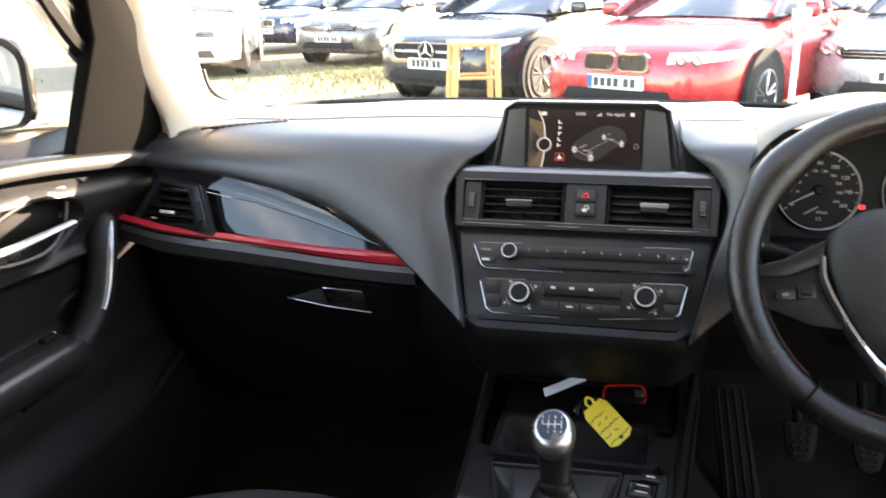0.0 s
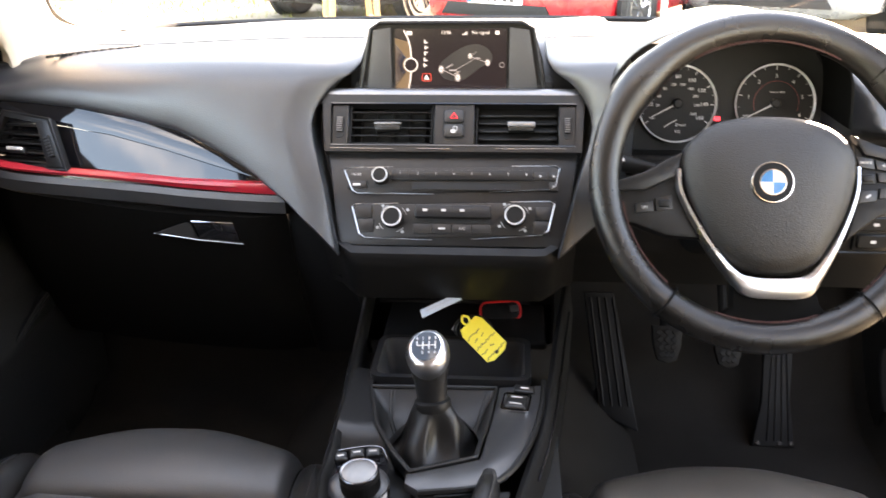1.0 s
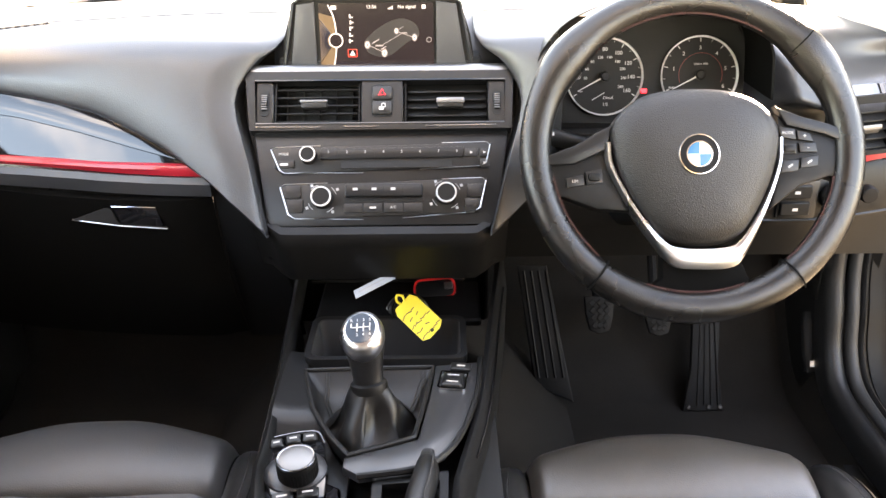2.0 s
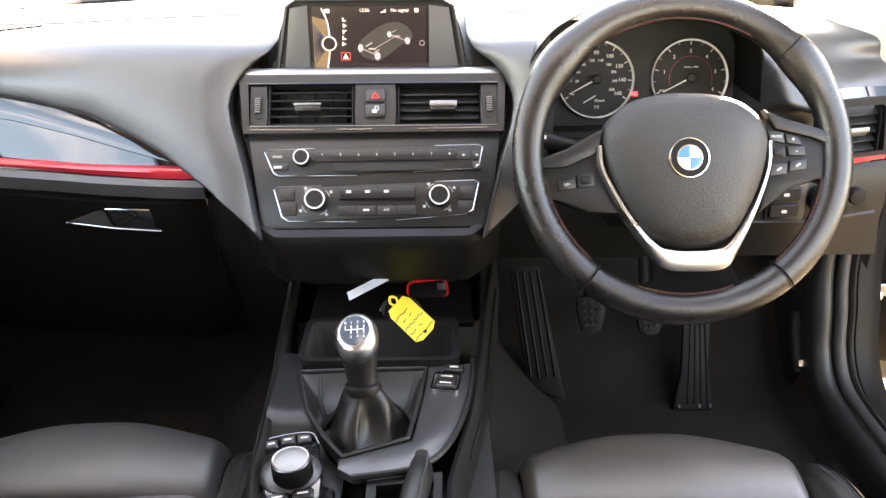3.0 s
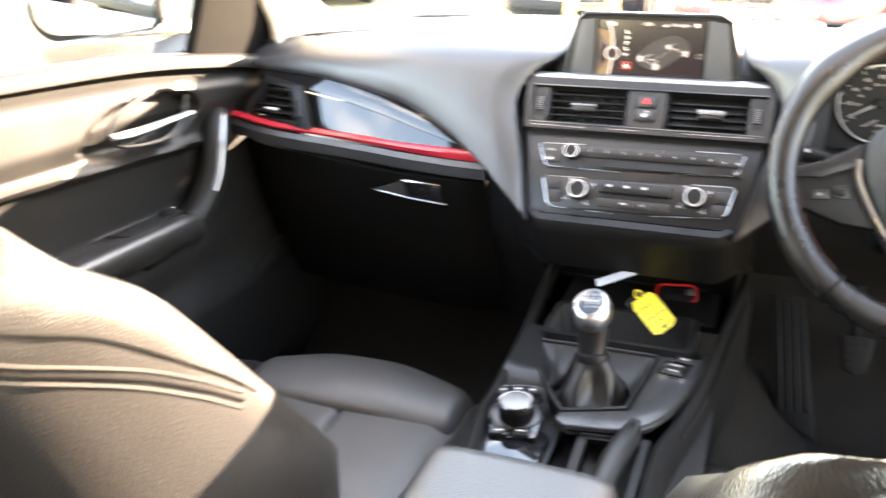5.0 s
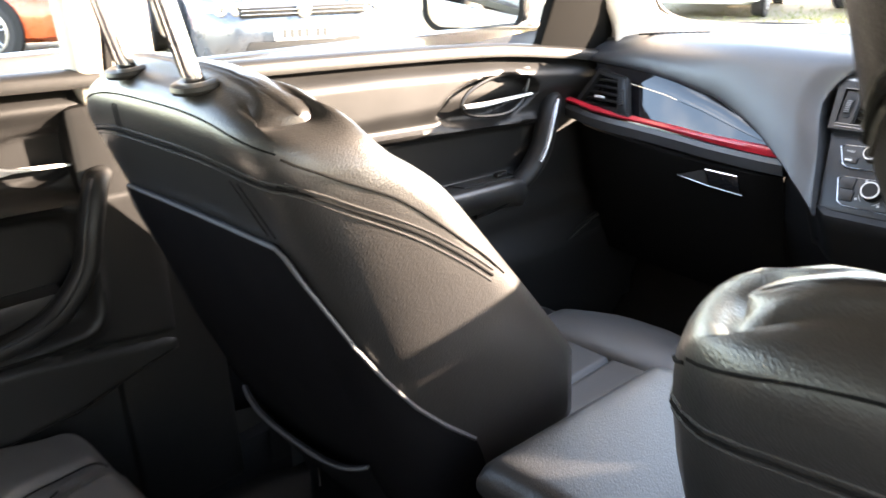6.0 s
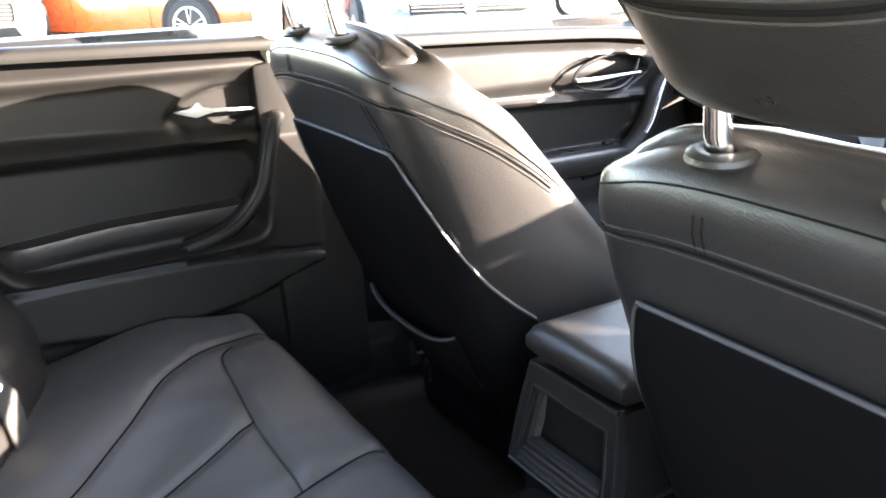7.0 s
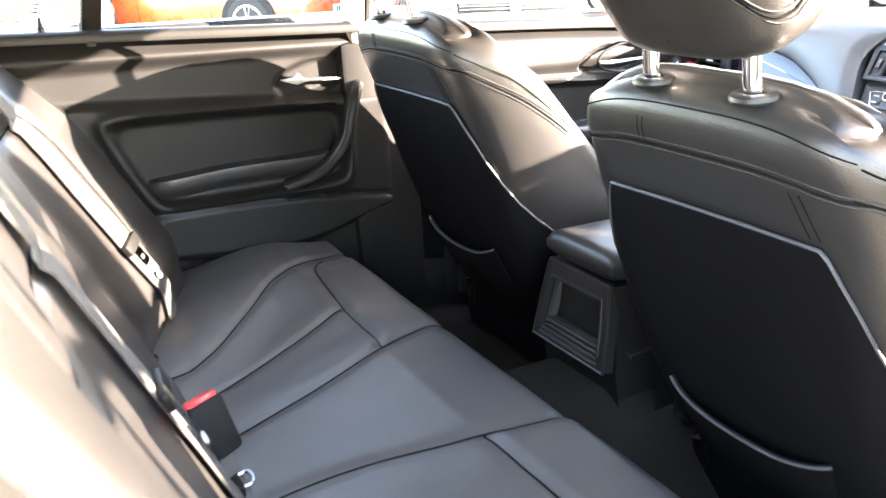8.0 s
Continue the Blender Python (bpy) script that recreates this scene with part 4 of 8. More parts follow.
part("bezel_lip", tube([ST @ Vector((x, y, 0.0100)) for x, y in bez_i], 0.0012, 5, closed=True), GLOSS, stack)
rings = []
for k in range(33):
    q = 2 * k / 32 - 1
    e = max(0.0, (abs(q) - 0.92) / 0.08) ** 2
    rings.append([ST @ Vector((0.1765 * q, y - 0.010 * e, z - 0.004 * e)) for y, z in ((0.164, 0.0096), (0.169, 0.0105), (0.1745, 0.0085), (0.1785, 0.002), (0.1805, -0.012), (0.1815, -0.034), (0.178, -0.05))])
# metal brighter than the bezel stands in for sun on its top
part("bezel_top", loft(rings, closed=False), SATIN_EDGE, stack, "roll over the vents, bright metal for its sunlit top", smooth=70)
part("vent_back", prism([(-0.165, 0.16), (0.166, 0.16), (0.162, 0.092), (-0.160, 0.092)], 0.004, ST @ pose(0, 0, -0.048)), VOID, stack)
# hidden block added to stop sun leaking in behind the fascia
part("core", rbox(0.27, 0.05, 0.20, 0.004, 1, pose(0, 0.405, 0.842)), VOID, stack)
part("bezel_line", tube([ST @ Vector((-0.158, 0.0915, 0.011)), ST @ Vector((-0.075, 0.0905, 0.0115))], 0.0005, 5), DARK_CHROME, stack)
part("bezel_line", tube([ST @ Vector((-0.045, 0.0912, 0.0115)), ST @ Vector((0.0, 0.0912, 0.0115))], 0.0005, 5), DARK_CHROME, stack)
part("bezel_line", tube([ST @ Vector((0.060, 0.0915, 0.0115)), ST @ Vector((0.150, 0.0925, 0.011))], 0.0005, 5), DARK_CHROME, stack)
air_vent("centre_air_vent", (-0.134, -0.026, 0.098, 0.152), ST @ pose(0, 0, 0.004), 5, -0.084, 19, label="black slatted centre air vent with silver tab")
air_vent("centre_air_vent", (0.034, 0.141, 0.098, 0.152), ST @ pose(0, 0, 0.004), 5, 0.092, 52, label="black slatted centre air vent with silver tab")
for cx in (-0.148, 0.152):
    part("thumbwheel_plate", rbox(0.024, 0.058, 0.012, 0.002, 1, ST @ pose(cx, 0.125, 0.0)), SATIN, stack)
    part("thumbwheel_slot", prism(rrect(0.012, 0.036, 0.0055), 0.001, ST @ pose(cx, 0.125, 0.006)), VOID, stack)
    wheel_m = ST @ pose(cx, 0.125, -0.004, 0, 90, 0)
    tw = part("thumbwheel", lathe([(0.014, -0.004), (0.0155, -0.003), (0.0155, 0.003), (0.014, 0.004)], 28, wheel_m), PLASTIC, stack)
    for k in range(7):
        part("rib", rbox(0.008, 0.0016, 0.002, 0.0005, 1, ST @ pose(cx, 0.116 + 0.003 * k, 0.0117 - 0.0016 * abs(k - 3) / 3)), SATIN_EDGE, tw)
part("button_block", rbox(0.055, 0.060, 0.016, 0.002, 1, ST @ pose(0.004, 0.126, 0.0)), SATIN, stack)
part("button_well", prism(rrect(0.030, 0.042, 0.007), 0.001, ST @ pose(0.004, 0.126, 0.008)), VOID, stack)
hz = part("hazard_button", prism(rrect(0.026, 0.018, 0.004, 4, 0.004, 0.136), 0.004, ST @ pose(0, 0, 0.008), 0.0015), BUTTON, stack)
tri = [ST @ Vector(q) for q in ((-0.0005, 0.133, 0.0125), (0.0085, 0.133, 0.0125), (0.004, 0.1405, 0.0125))]
part("hazard_mark", tube(tri, 0.0006, 5, closed=True), RED_LAMP, hz, "red warning triangle")
lk = part("lock_button", prism(rrect(0.026, 0.018, 0.004, 4, 0.004, 0.116), 0.004, ST @ pose(0, 0, 0.008), 0.0015), BUTTON, stack)
part("lock_mark", prism(rrect(0.006, 0.0045, 0.001, 2, 0.003, 0.115), 0.0005, ST @ pose(0, 0, 0.012)), WHITE_INK, lk)
part("lock_mark", ring_prism(rrect(0.0055, 0.006, 0.002, 3, 0.006, 0.119), rrect(0.0038, 0.0043, 0.0014, 3, 0.006, 0.119), 0.0005, ST @ pose(0, 0, 0.012)), WHITE_INK, lk)

# radio
radio = thing("car_radio", "black car radio with disc slot and silver edge trim", "radio", (0, 0, 0))
part("face", prism([(-0.141, 0.0655), (0.1445, 0.0715), (0.137, 0.0405), (-0.125, 0.0325)], 0.003, ST @ pose(0, 0, -0.002), 0.001), BUTTON, radio)
def corner_trim(parent, pts, wide, name="silver_edge"):
    """A bright edge that swells along its upright limb."""
    line = [Vector((x, y, 0.0015)) for x, y in pts]
    part(name, tube([ST @ q for q in line], [0.0005, 0.0007, wide * 0.7, wide, 0.0009, 0.0005], 8, flat=0.6), SILVER, parent, "satin silver edge trim")


corner_trim(radio, [(-0.075, 0.0690), (-0.133, 0.0672), (-0.1395, 0.0640), (-0.1275, 0.0365), (-0.121, 0.0325), (-0.02, 0.0325)], 0.0019)
corner_trim(radio, [(0.080, 0.0715), (0.137, 0.0725), (0.1425, 0.0690), (0.1375, 0.0455), (0.131, 0.0405), (0.052, 0.0365)], 0.0019)
part("button_strip", prism([(-0.076, 0.064), (0.108, 0.0655), (0.108, 0.052), (-0.076, 0.0505)], 0.004, ST, 0.001), SATIN, radio)
for k in range(8):
    text_part("preset_mark", str(k + 1), 0.0050, ST @ pose(-0.065 + 0.0235 * k, 0.0595, 0.0042), WHITE_INK, radio)
    if k:
        part("button_gap", rbox(0.0006, 0.012, 0.001, 0, 1, ST @ pose(-0.0767 + 0.0235 * k, 0.058, 0.0040)), VOID, radio)
part("disc_slot", prism(rrect(0.142, 0.009, 0.0015, 2, 0.022, 0.0435), 0.0008, ST @ pose(0, 0, 0.001)), VOID, radio)
part("slot_lip", tube([ST @ Vector((-0.048, 0.0385, 0.002)), ST @ Vector((0.092, 0.0395, 0.002))], 0.001, 5), SATIN, radio)
text_part("mode_mark", "MODE", 0.0044, ST @ pose(-0.123, 0.058, 0.0014), WHITE_INK, radio)
part("key", prism(rrect(0.026, 0.010, 0.001, 2, -0.122, 0.044), 0.0015, ST @ pose(0, 0, 0.001), 0.0004), BUTTON, radio)
part("key_mark", rbox(0.010, 0.003, 0.0004, 0, 1, ST @ pose(-0.122, 0.044, 0.0028)), WHITE_INK, radio)
for kx, ky, ww in ((0.118, 0.058, 0.016), (0.135, 0.058, 0.012), (0.135, 0.044, 0.012)):
    part("key", prism(rrect(ww, 0.011, 0.001, 2, kx, ky), 0.0015, ST @ pose(0, 0, 0.001), 0.0004), BUTTON, radio)
    part("key_mark", prism([(kx - 0.0015, ky - 0.0018), (kx + 0.002, ky), (kx - 0.0015, ky + 0.0018)], 0.0004, ST @ pose(0, 0, 0.0028)), WHITE_INK, radio)


def dial(parent, x, v, r, name):
    m = ST @ pose(x, v, 0.0)
    k = part(name, lathe([(r, 0.0), (r, 0.004), (r * 0.97, 0.0135), (r * 0.90, 0.0155)], 40, m), PLASTIC, parent)
    part("chrome_ring", lathe([(r * 0.98, 0.0135), (r * 0.95, 0.0162), (r * 0.84, 0.0162), (r * 0.79, 0.0148), (r * 0.78, 0.0135)], 40, m), BRIGHT_TRIM, k, "bright chrome ring")
    part("dial_face", lathe([(r * 0.77, 0.012), (r * 0.77, 0.0142), (0.0001, 0.0144)], 32, m), BUTTON, k)
    return k


dial(radio, -0.0905, 0.0545, 0.0105, "volume_dial")

# climate panel
climate = thing("climate_panel", "black climate control panel with two chrome-ringed dials", "control panel", (0, 0, 0))
part("face", prism([(-0.128, 0.0165), (0.138, 0.0245), (0.129, -0.016), (0.122, -0.020), (-0.108, -0.0275), (-0.114, -0.023)], 0.003, ST @ pose(0, 0, -0.002), 0.001), BUTTON, climate)
corner_trim(climate, [(-0.066, 0.0195), (-0.121, 0.0180), (-0.1265, 0.0140), (-0.1155, -0.0215), (-0.107, -0.0270), (-0.02, -0.0285)], 0.0021)
corner_trim(climate, [(0.080, 0.0235), (0.131, 0.0250), (0.1365, 0.0210), (0.1285, -0.0140), (0.120, -0.0200), (0.030, -0.0268)], 0.0021)
dial(climate, -0.0725, -0.001, 0.0135, "temperature_dial")
dial(climate, 0.0855, 0.003, 0.0135, "temperature_dial")
for kx, ky in ((-0.0725, -0.001), (0.0855, 0.003)):
    for a0 in (35, 125, 215, 305):
        arc_ = [ST @ Vector((kx + 0.0185 * math.cos(radians(a0 - 16 + 8 * k)), ky + 0.0185 * math.sin(radians(a0 - 16 + 8 * k)), 0.0014)) for k in range(5)]
        part("dial_mark", tube(arc_, 0.0005, 4), GREY_INK, climate)
        part("dial_mark", rbox(0.0035, 0.0035, 0.0004, 0, 1, ST @ pose(kx + 0.0235 * math.cos(radians(a0)), ky + 0.021 * math.sin(radians(a0)), 0.0012, 0, 0, 20)), GREY_INK, climate)
part("button_bar", prism(rrect(0.098, 0.017, 0.002, 3, 0.006, 0.0085), 0.008, ST, 0.002), SATIN, climate)
for k in range(1, 4):
    part("button_gap", rbox(0.0008, 0.015, 0.001, 0, 1, ST @ pose(-0.043 + 0.0245 * k, 0.0085, 0.008)), VOID, climate)
for k, kx in enumerate((-0.030, -0.006, 0.018)):
    part("button_mark", rbox(0.006, 0.0032, 0.0004, 0, 1, ST @ pose(kx, 0.0095, 0.0083)), WHITE_INK, climate)
# flat black strip painted as the shade under the button bar
part("bar_shadow", rbox(0.100, 0.004, 0.0006, 0, 1, ST @ pose(0.006, -0.0035, 0.0014)), VOID, climate)
for k, kx in enumerate((-0.033, -0.008, 0.018, 0.043)):
    part("key", prism(rrect(0.024, 0.012, 0.001, 2, kx, -0.014), 0.0018, ST @ pose(0, 0, 0.001), 0.0005), BUTTON, climate)
part("key_mark", rbox(0.008, 0.0024, 0.0004, 0, 1, ST @ pose(-0.008, -0.0135, 0.0031)), WHITE_INK, climate)
text_part("ac_mark", "A/C", 0.0048, ST @ pose(0.018, -0.0135, 0.0032), WHITE_INK, climate)
for kx in (-0.110, 0.122):
    for ky in (0.008, -0.011):
        part("key", prism(rrect(0.020, 0.017, 0.001, 2, kx + (0.003 if ky < 0 and kx < 0 else 0) - (0.003 if ky < 0 and kx > 0 else 0), ky), 0.0018, ST @ pose(0, 0, 0.001), 0.0005), BUTTON, climate)

# rolled edge under the stack and the recess above the cup holders
part("lower_roll", loft([[Vector((x, y + 0.03 * step(0.12, 0.16, abs(x)), z + 0.012 * step(0.12, 0.165, abs(x)))) for y, z in
                          ((0.243, 0.758), (0.233, 0.752), (0.232, 0.743), (0.240, 0.728), (0.254, 0.706), (0.268, 0.682), (0.276, 0.668), (0.30, 0.660), (0.42, 0.668))]
                         for x in [-0.165 + 0.33 * k / 24 for k in range(25)]], closed=False), PLASTIC, stack)
part("recess_back", rbox(0.30, 0.02, 0.16, 0.005, 1, pose(0, 0.43, 0.60)), PLASTIC_DK, stack)
part("tray_lip", tube([(-0.118, 0.405, 0.600), (0.112, 0.408, 0.600)], 0.003, 6), PLASTIC, stack)

# ---- display ----
screen = thing("dash_display", "grey framed dash display showing a vehicle menu", "display", (0, 0, 0))
DS = frame_at((-0.0035, 0.384, 0.970), (1, 0, 0), (0, 0.07, 1))
part("housing", prism([(-0.128, -0.05), (-0.121, 0.0), (-0.108, 0.043), (-0.094, 0.0525), (0.094, 0.0525), (0.110, 0.043), (0.123, 0.0), (0.130, -0.05)], -0.05, DS, 0.006), PLASTIC, screen)
part("side_panel", prism([(-0.115, -0.045), (-0.103, 0.040), (-0.080, 0.0435), (-0.080, -0.045)], 0.0025, DS, 0.001), DISPLAY_GREY, screen)
part("side_panel", prism([(0.078, -0.045), (0.078, 0.0435), (0.104, 0.040), (0.118, -0.045)], 0.0025, DS, 0.001), DISPLAY_GREY, screen)
part("rim", tube([DS @ Vector(q) for q in ((-0.124, -0.045, 0.001), (-0.107, 0.042, 0.001), (-0.094, 0.050, 0.001), (0.094, 0.050, 0.001), (0.109, 0.042, 0.001), (0.126, -0.045, 0.001))], 0.003, 6), SATIN, screen)
panel = part("panel", prism([(-0.0745, -0.044), (0.0745, -0.044), (0.0745, 0.042), (-0.0745, 0.042)], 0.002, DS), SCREEN_BLACK, screen, "lit black display panel")
text_part("clock_text", "13:56", 0.0062, DS @ pose(-0.006, 0.037, 0.0022), SCREEN_WHITE, panel)
text_part("status_text", "No signal", 0.0062, DS @ pose(0.040, 0.0368, 0.0022), SCREEN_WHITE, panel)
for k in range(4):
    part("signal_bar", rbox(0.0012, 0.0012 + 0.001 * k, 0.0003, 0, 1, DS @ pose(0.016 + 0.0018 * k, 0.0345 + 0.0005 * k, 0.0022)), SCREEN_WHITE, panel)
part("map_icon", rbox(0.007, 0.005, 0.0003, 0, 1, DS @ pose(-0.055, 0.0365, 0.0022)), SCREEN_WHITE, panel)
part("mute_icon", rbox(0.005, 0.005, 0.0003, 0, 1, DS @ pose(0.062, 0.0368, 0.0022)), SCREEN_WHITE, panel)
arc = [(-0.062, 0.040), (-0.0555, 0.025), (-0.0530, 0.008), (-0.0530, -0.010), (-0.055, -0.027), (-0.0585, -0.043)]
part("menu_arc", tube([DS @ Vector((p.x, p.y, 0.0026)) for p in smooth_line([(x, y, 0) for x, y in arc], 5)], 0.0009, 5), SCREEN_WHITE, panel)
part("menu_shade", prism([(-0.0745, -0.044), (-0.0600, -0.044), (-0.0560, -0.027), (-0.0542, -0.010), (-0.0542, 0.008), (-0.0565, 0.025), (-0.0745, 0.030)], 0.0003, DS @ pose(0, 0, 0.002)), SCREEN_AMBER, panel)
for k in range(22):
    a = radians(128 + 5.0 * k)
    p0, p1 = Vector((-0.0535 + 0.011 * math.cos(a), -0.005 + 0.011 * math.sin(a), 0.0025)), Vector((-0.0535 + 0.060 * math.cos(a), -0.005 + 0.060 * math.sin(a), 0.0025))
    t = min(1.0, (-0.0742 - p0.x) / min(p1.x - p0.x, -1e-4), *( [(0.030 - p0.y) / (p1.y - p0.y)] if p1.y > 0.030 else []), *( [(-0.0435 - p0.y) / (p1.y - p0.y)] if p1.y < -0.0435 else []))
    part("shade_line", tube([DS @ p0, DS @ p0.lerp(p1, max(t, 0.05))], 0.0006, 4), SCREEN_BLACK, panel)
part("menu_knob", lathe([(0.0095, 0.0), (0.0095, 0.001), (0.0080, 0.0012), (0.0080, 0.0013)], 28, DS @ pose(-0.0535, -0.005, 0.0022)), SCREEN_WHITE, panel)
part("menu_knob_face", lathe([(0.0080, 0.0), (0.0080, 0.0006), (0.0001, 0.0006)], 24, DS @ pose(-0.0535, -0.005, 0.0031)), SCREEN_BLACK, panel)
for k in range(5):
    ix, iy = -0.0325 - 0.0006 * abs(k - 1), 0.0255 - 0.0078 * k
    part("menu_icon", rbox(0.0018, 0.0050, 0.0003, 0.0001, 1, DS @ pose(ix - 0.0012, iy, 0.0022)), SCREEN_WHITE, panel)
    part("menu_icon", rbox(0.0036, 0.0014, 0.0003, 0.0001, 1, DS @ pose(ix + 0.0008, iy + 0.0014 * (k % 3 - 1), 0.0022)), SCREEN_WHITE, panel)
part("warning_icon", ring_prism(rrect(0.0125, 0.0105, 0.001, 2, -0.0325, -0.0215), rrect(0.0107, 0.0087, 0.0008, 2, -0.0325, -0.0215), 0.0004, DS @ pose(0, 0, 0.002)), SCREEN_RED, panel)
part("warning_mark", prism([(-0.0362, -0.0245), (-0.0288, -0.0245), (-0.0325, -0.0178)], 0.0004, DS @ pose(0, 0, 0.002)), SCREEN_WHITE, panel)
part("plus_icon", ring_prism(rrect(0.007, 0.007, 0.0034, 4, 0.0685, -0.005), rrect(0.0056, 0.0056, 0.0027, 4, 0.0685, -0.005), 0.0004, DS @ pose(0, 0, 0.002)), SCREEN_GREY, panel)
# chassis drawing on the display: axles, shafts and four wheels
for a, b, r in (((0.004, -0.013), (0.036, 0.005), 0.0011), ((-0.012, -0.011), (0.0095, -0.021), 0.0016), ((0.026, 0.006), (0.049, -0.002), 0.0014), ((-0.002, -0.012), (0.008, -0.012), 0.0034), ((-0.006, -0.009), (0.003, -0.004), 0.0026), ((0.033, 0.004), (0.040, 0.004), 0.0024), ((0.005, -0.017), (0.012, -0.013), 0.0022), ((0.030, 0.009), (0.035, 0.012), 0.0012)):
    part("drawn_shaft", tube([DS @ Vector((*a, 0.0026)), DS @ Vector((*b, 0.0026))], r, 6, flat=0.3), SCREEN_GREY, panel)
for cx, cy, ww in ((-0.0125, -0.011, 0.0052), (0.0095, -0.0215, 0.0056), (0.026, 0.0065, 0.0042), (0.0495, -0.002, 0.0048)):
    part("drawn_wheel", lathe([(ww, 0), (ww, 0.0004), (ww * 0.55, 0.0006), (0.0001, 0.0006)], 18, DS @ pose(cx, cy, 0.002) @ Matrix.Diagonal((0.72, 1, 1, 1))), SCREEN_GREY, panel)
    part("drawn_hub", lathe([(ww * 0.25, 0), (ww * 0.25, 0.0003), (0.0001, 0.0003)], 12, DS @ pose(cx, cy, 0.0030) @ Matrix.Diagonal((0.72, 1, 1, 1))), SCREEN_BLACK, panel)
    part("drawn_rim", lathe([(ww * 0.6, 0), (ww * 0.6, 0.0003), (0.0001, 0.0003)], 14, DS @ pose(cx, cy, 0.0026) @ Matrix.Diagonal((0.72, 1, 1, 1))), SCREEN_WHITE, panel)
part("drawn_body", prism([(p.x, p.y) for p in smooth_line([(-0.016, -0.008, 0), (-0.006, 0.004, 0), (0.016, 0.018, 0), (0.036, 0.022, 0), (0.052, 0.014, 0), (0.055, 0.0, 0), (0.040, -0.008, 0), (0.014, -0.026, 0), (-0.010, -0.022, 0)], 4, closed=True)], 0.0002, DS @ pose(0, 0, 0.002)), SCREEN_GHOST, panel, "faint car outline on the display")

# left outer vent: slats between slanted ends, a ribbed wheel at the inner side
lvt = thing("side_air_vent", "black slatted side air vent with silver tab", "air vent", (0, 0, 0), "dash vents")
LV = frame_at((-0.594, 0.338, 0.865), (1, -0.21, 0), (0.0, 0.44, 1))
VO = [(-0.086, -0.040), (0.074, -0.034), (0.044, 0.034), (-0.034, 0.042)]
VI = [(-0.070, -0.033), (0.042, -0.028), (0.020, 0.028), (-0.032, 0.034)]


def vent_x(v):
    """The ends of the vent's opening at the height v."""
    t = (v + 0.031) / 0.062
    return -0.070 + 0.038 * t, 0.042 - 0.022 * t


part("bezel", ring_prism(VO, VI, 0.010, LV @ pose(0, 0, -0.004)), SATIN, lvt)
part("bezel_edge", tube([LV @ Vector((x, y, 0.006)) for x, y in VO], 0.0022, 6, closed=True), SATIN, lvt)
part("well", prism(VI, 0.002, LV @ pose(0, 0, -0.030)), VOID, lvt)
for k in range(5):
    v = -0.024 + 0.0125 * k
    x0, x1 = vent_x(v)
    part("slat", rbox(x1 - x0, 0.0032, 0.018, 0.001, 1, LV @ pose((x0 + x1) / 2, v, -0.008, 18)), PLASTIC, lvt)
tab = part("tab", rbox(0.030, 0.009, 0.010, 0.003, 2, LV @ pose(-0.012, -0.012, 0.002)), BUTTON, lvt)
part("tab_tip", rbox(0.027, 0.005, 0.004, 0.0015, 2, LV @ pose(-0.012, -0.010, 0.0075)), BRIGHT_TRIM, tab, "satin silver tip")
part("wheel_plate", prism([(0.044, -0.032), (0.070, -0.031), (0.042, 0.031), (0.022, 0.029)], 0.004, LV @ pose(0, 0, 0.005), 0.001), SATIN, lvt)
tw = part("thumbwheel", rbox(0.010, 0.032, 0.008, 0.003, 2, LV @ pose(0.0475, -0.004, 0.008, 0, 0, 22)), PLASTIC, lvt)
for k in range(7):
    part("rib", rbox(0.008, 0.0015, 0.002, 0, 1, LV @ pose(0.0525 - 0.0016 * k, -0.016 + 0.004 * k, 0.0125, 0, 0, 22)), GREY_TRIM, tw)

# demister slots in the corner of the pad
dv = thing("demister_vent", "slotted demister vent in the dash top", "air vent", (0, 0, 0))
for k in range(12):
    t = k / 11
    x, y = -0.585 + 0.110 * t, 0.425 + 0.050 * t ** 0.7
    part("slot", rbox(0.026 * math.sin(math.pi * (0.15 + 0.75 * t)), 0.0042, 0.004, 0.0008, 1, pose(x, y, 0.9685 + 0.006 * t, 0, 0, 62)), VOID, dv)
    part("rib", rbox(0.022 * math.sin(math.pi * (0.15 + 0.75 * t)), 0.0020, 0.003, 0.0006, 1, pose(x + 0.004, y + 0.002, 0.9700 + 0.006 * t, 0, 0, 62)), PAD, dv)

# ---- steering wheel ----
WT = radians(27)
SW = frame_at((0.3655, 0.181, 0.873), (1, 0, 0), (0, math.sin(WT), math.cos(WT)))


def wl2(px, py):
    return ((px - 1204) * 0.00066, (273 - py) * 0.00066)


wheel = thing("steering_wheel", "black leather three-spoke steering wheel with silver trim", "steering wheel", (0, 0, 0))
rim_pts, rim_r = [], []
for k in range(96):
    a = 2 * math.pi * k / 96
    thumb = math.exp(-((((math.degrees(a) - 38 + 180) % 360) - 180) / 12) ** 2) + math.exp(-((((math.degrees(a) - 142 + 180) % 360) - 180) / 12) ** 2)
    rim_pts.append(SW @ Vector((0.001 + 0.1795 * math.cos(a), 0.1775 * math.sin(a), -0.004)))
    rim_r.append(0.0182 + 0.0050 * thumb)
part("rim", tube(rim_pts, rim_r, 18, closed=True, flat=0.86, up=SW.to_3x3() @ Vector((0, 0, 1))), RIM_LEATHER, wheel, "worn black leather rim", smooth=80)
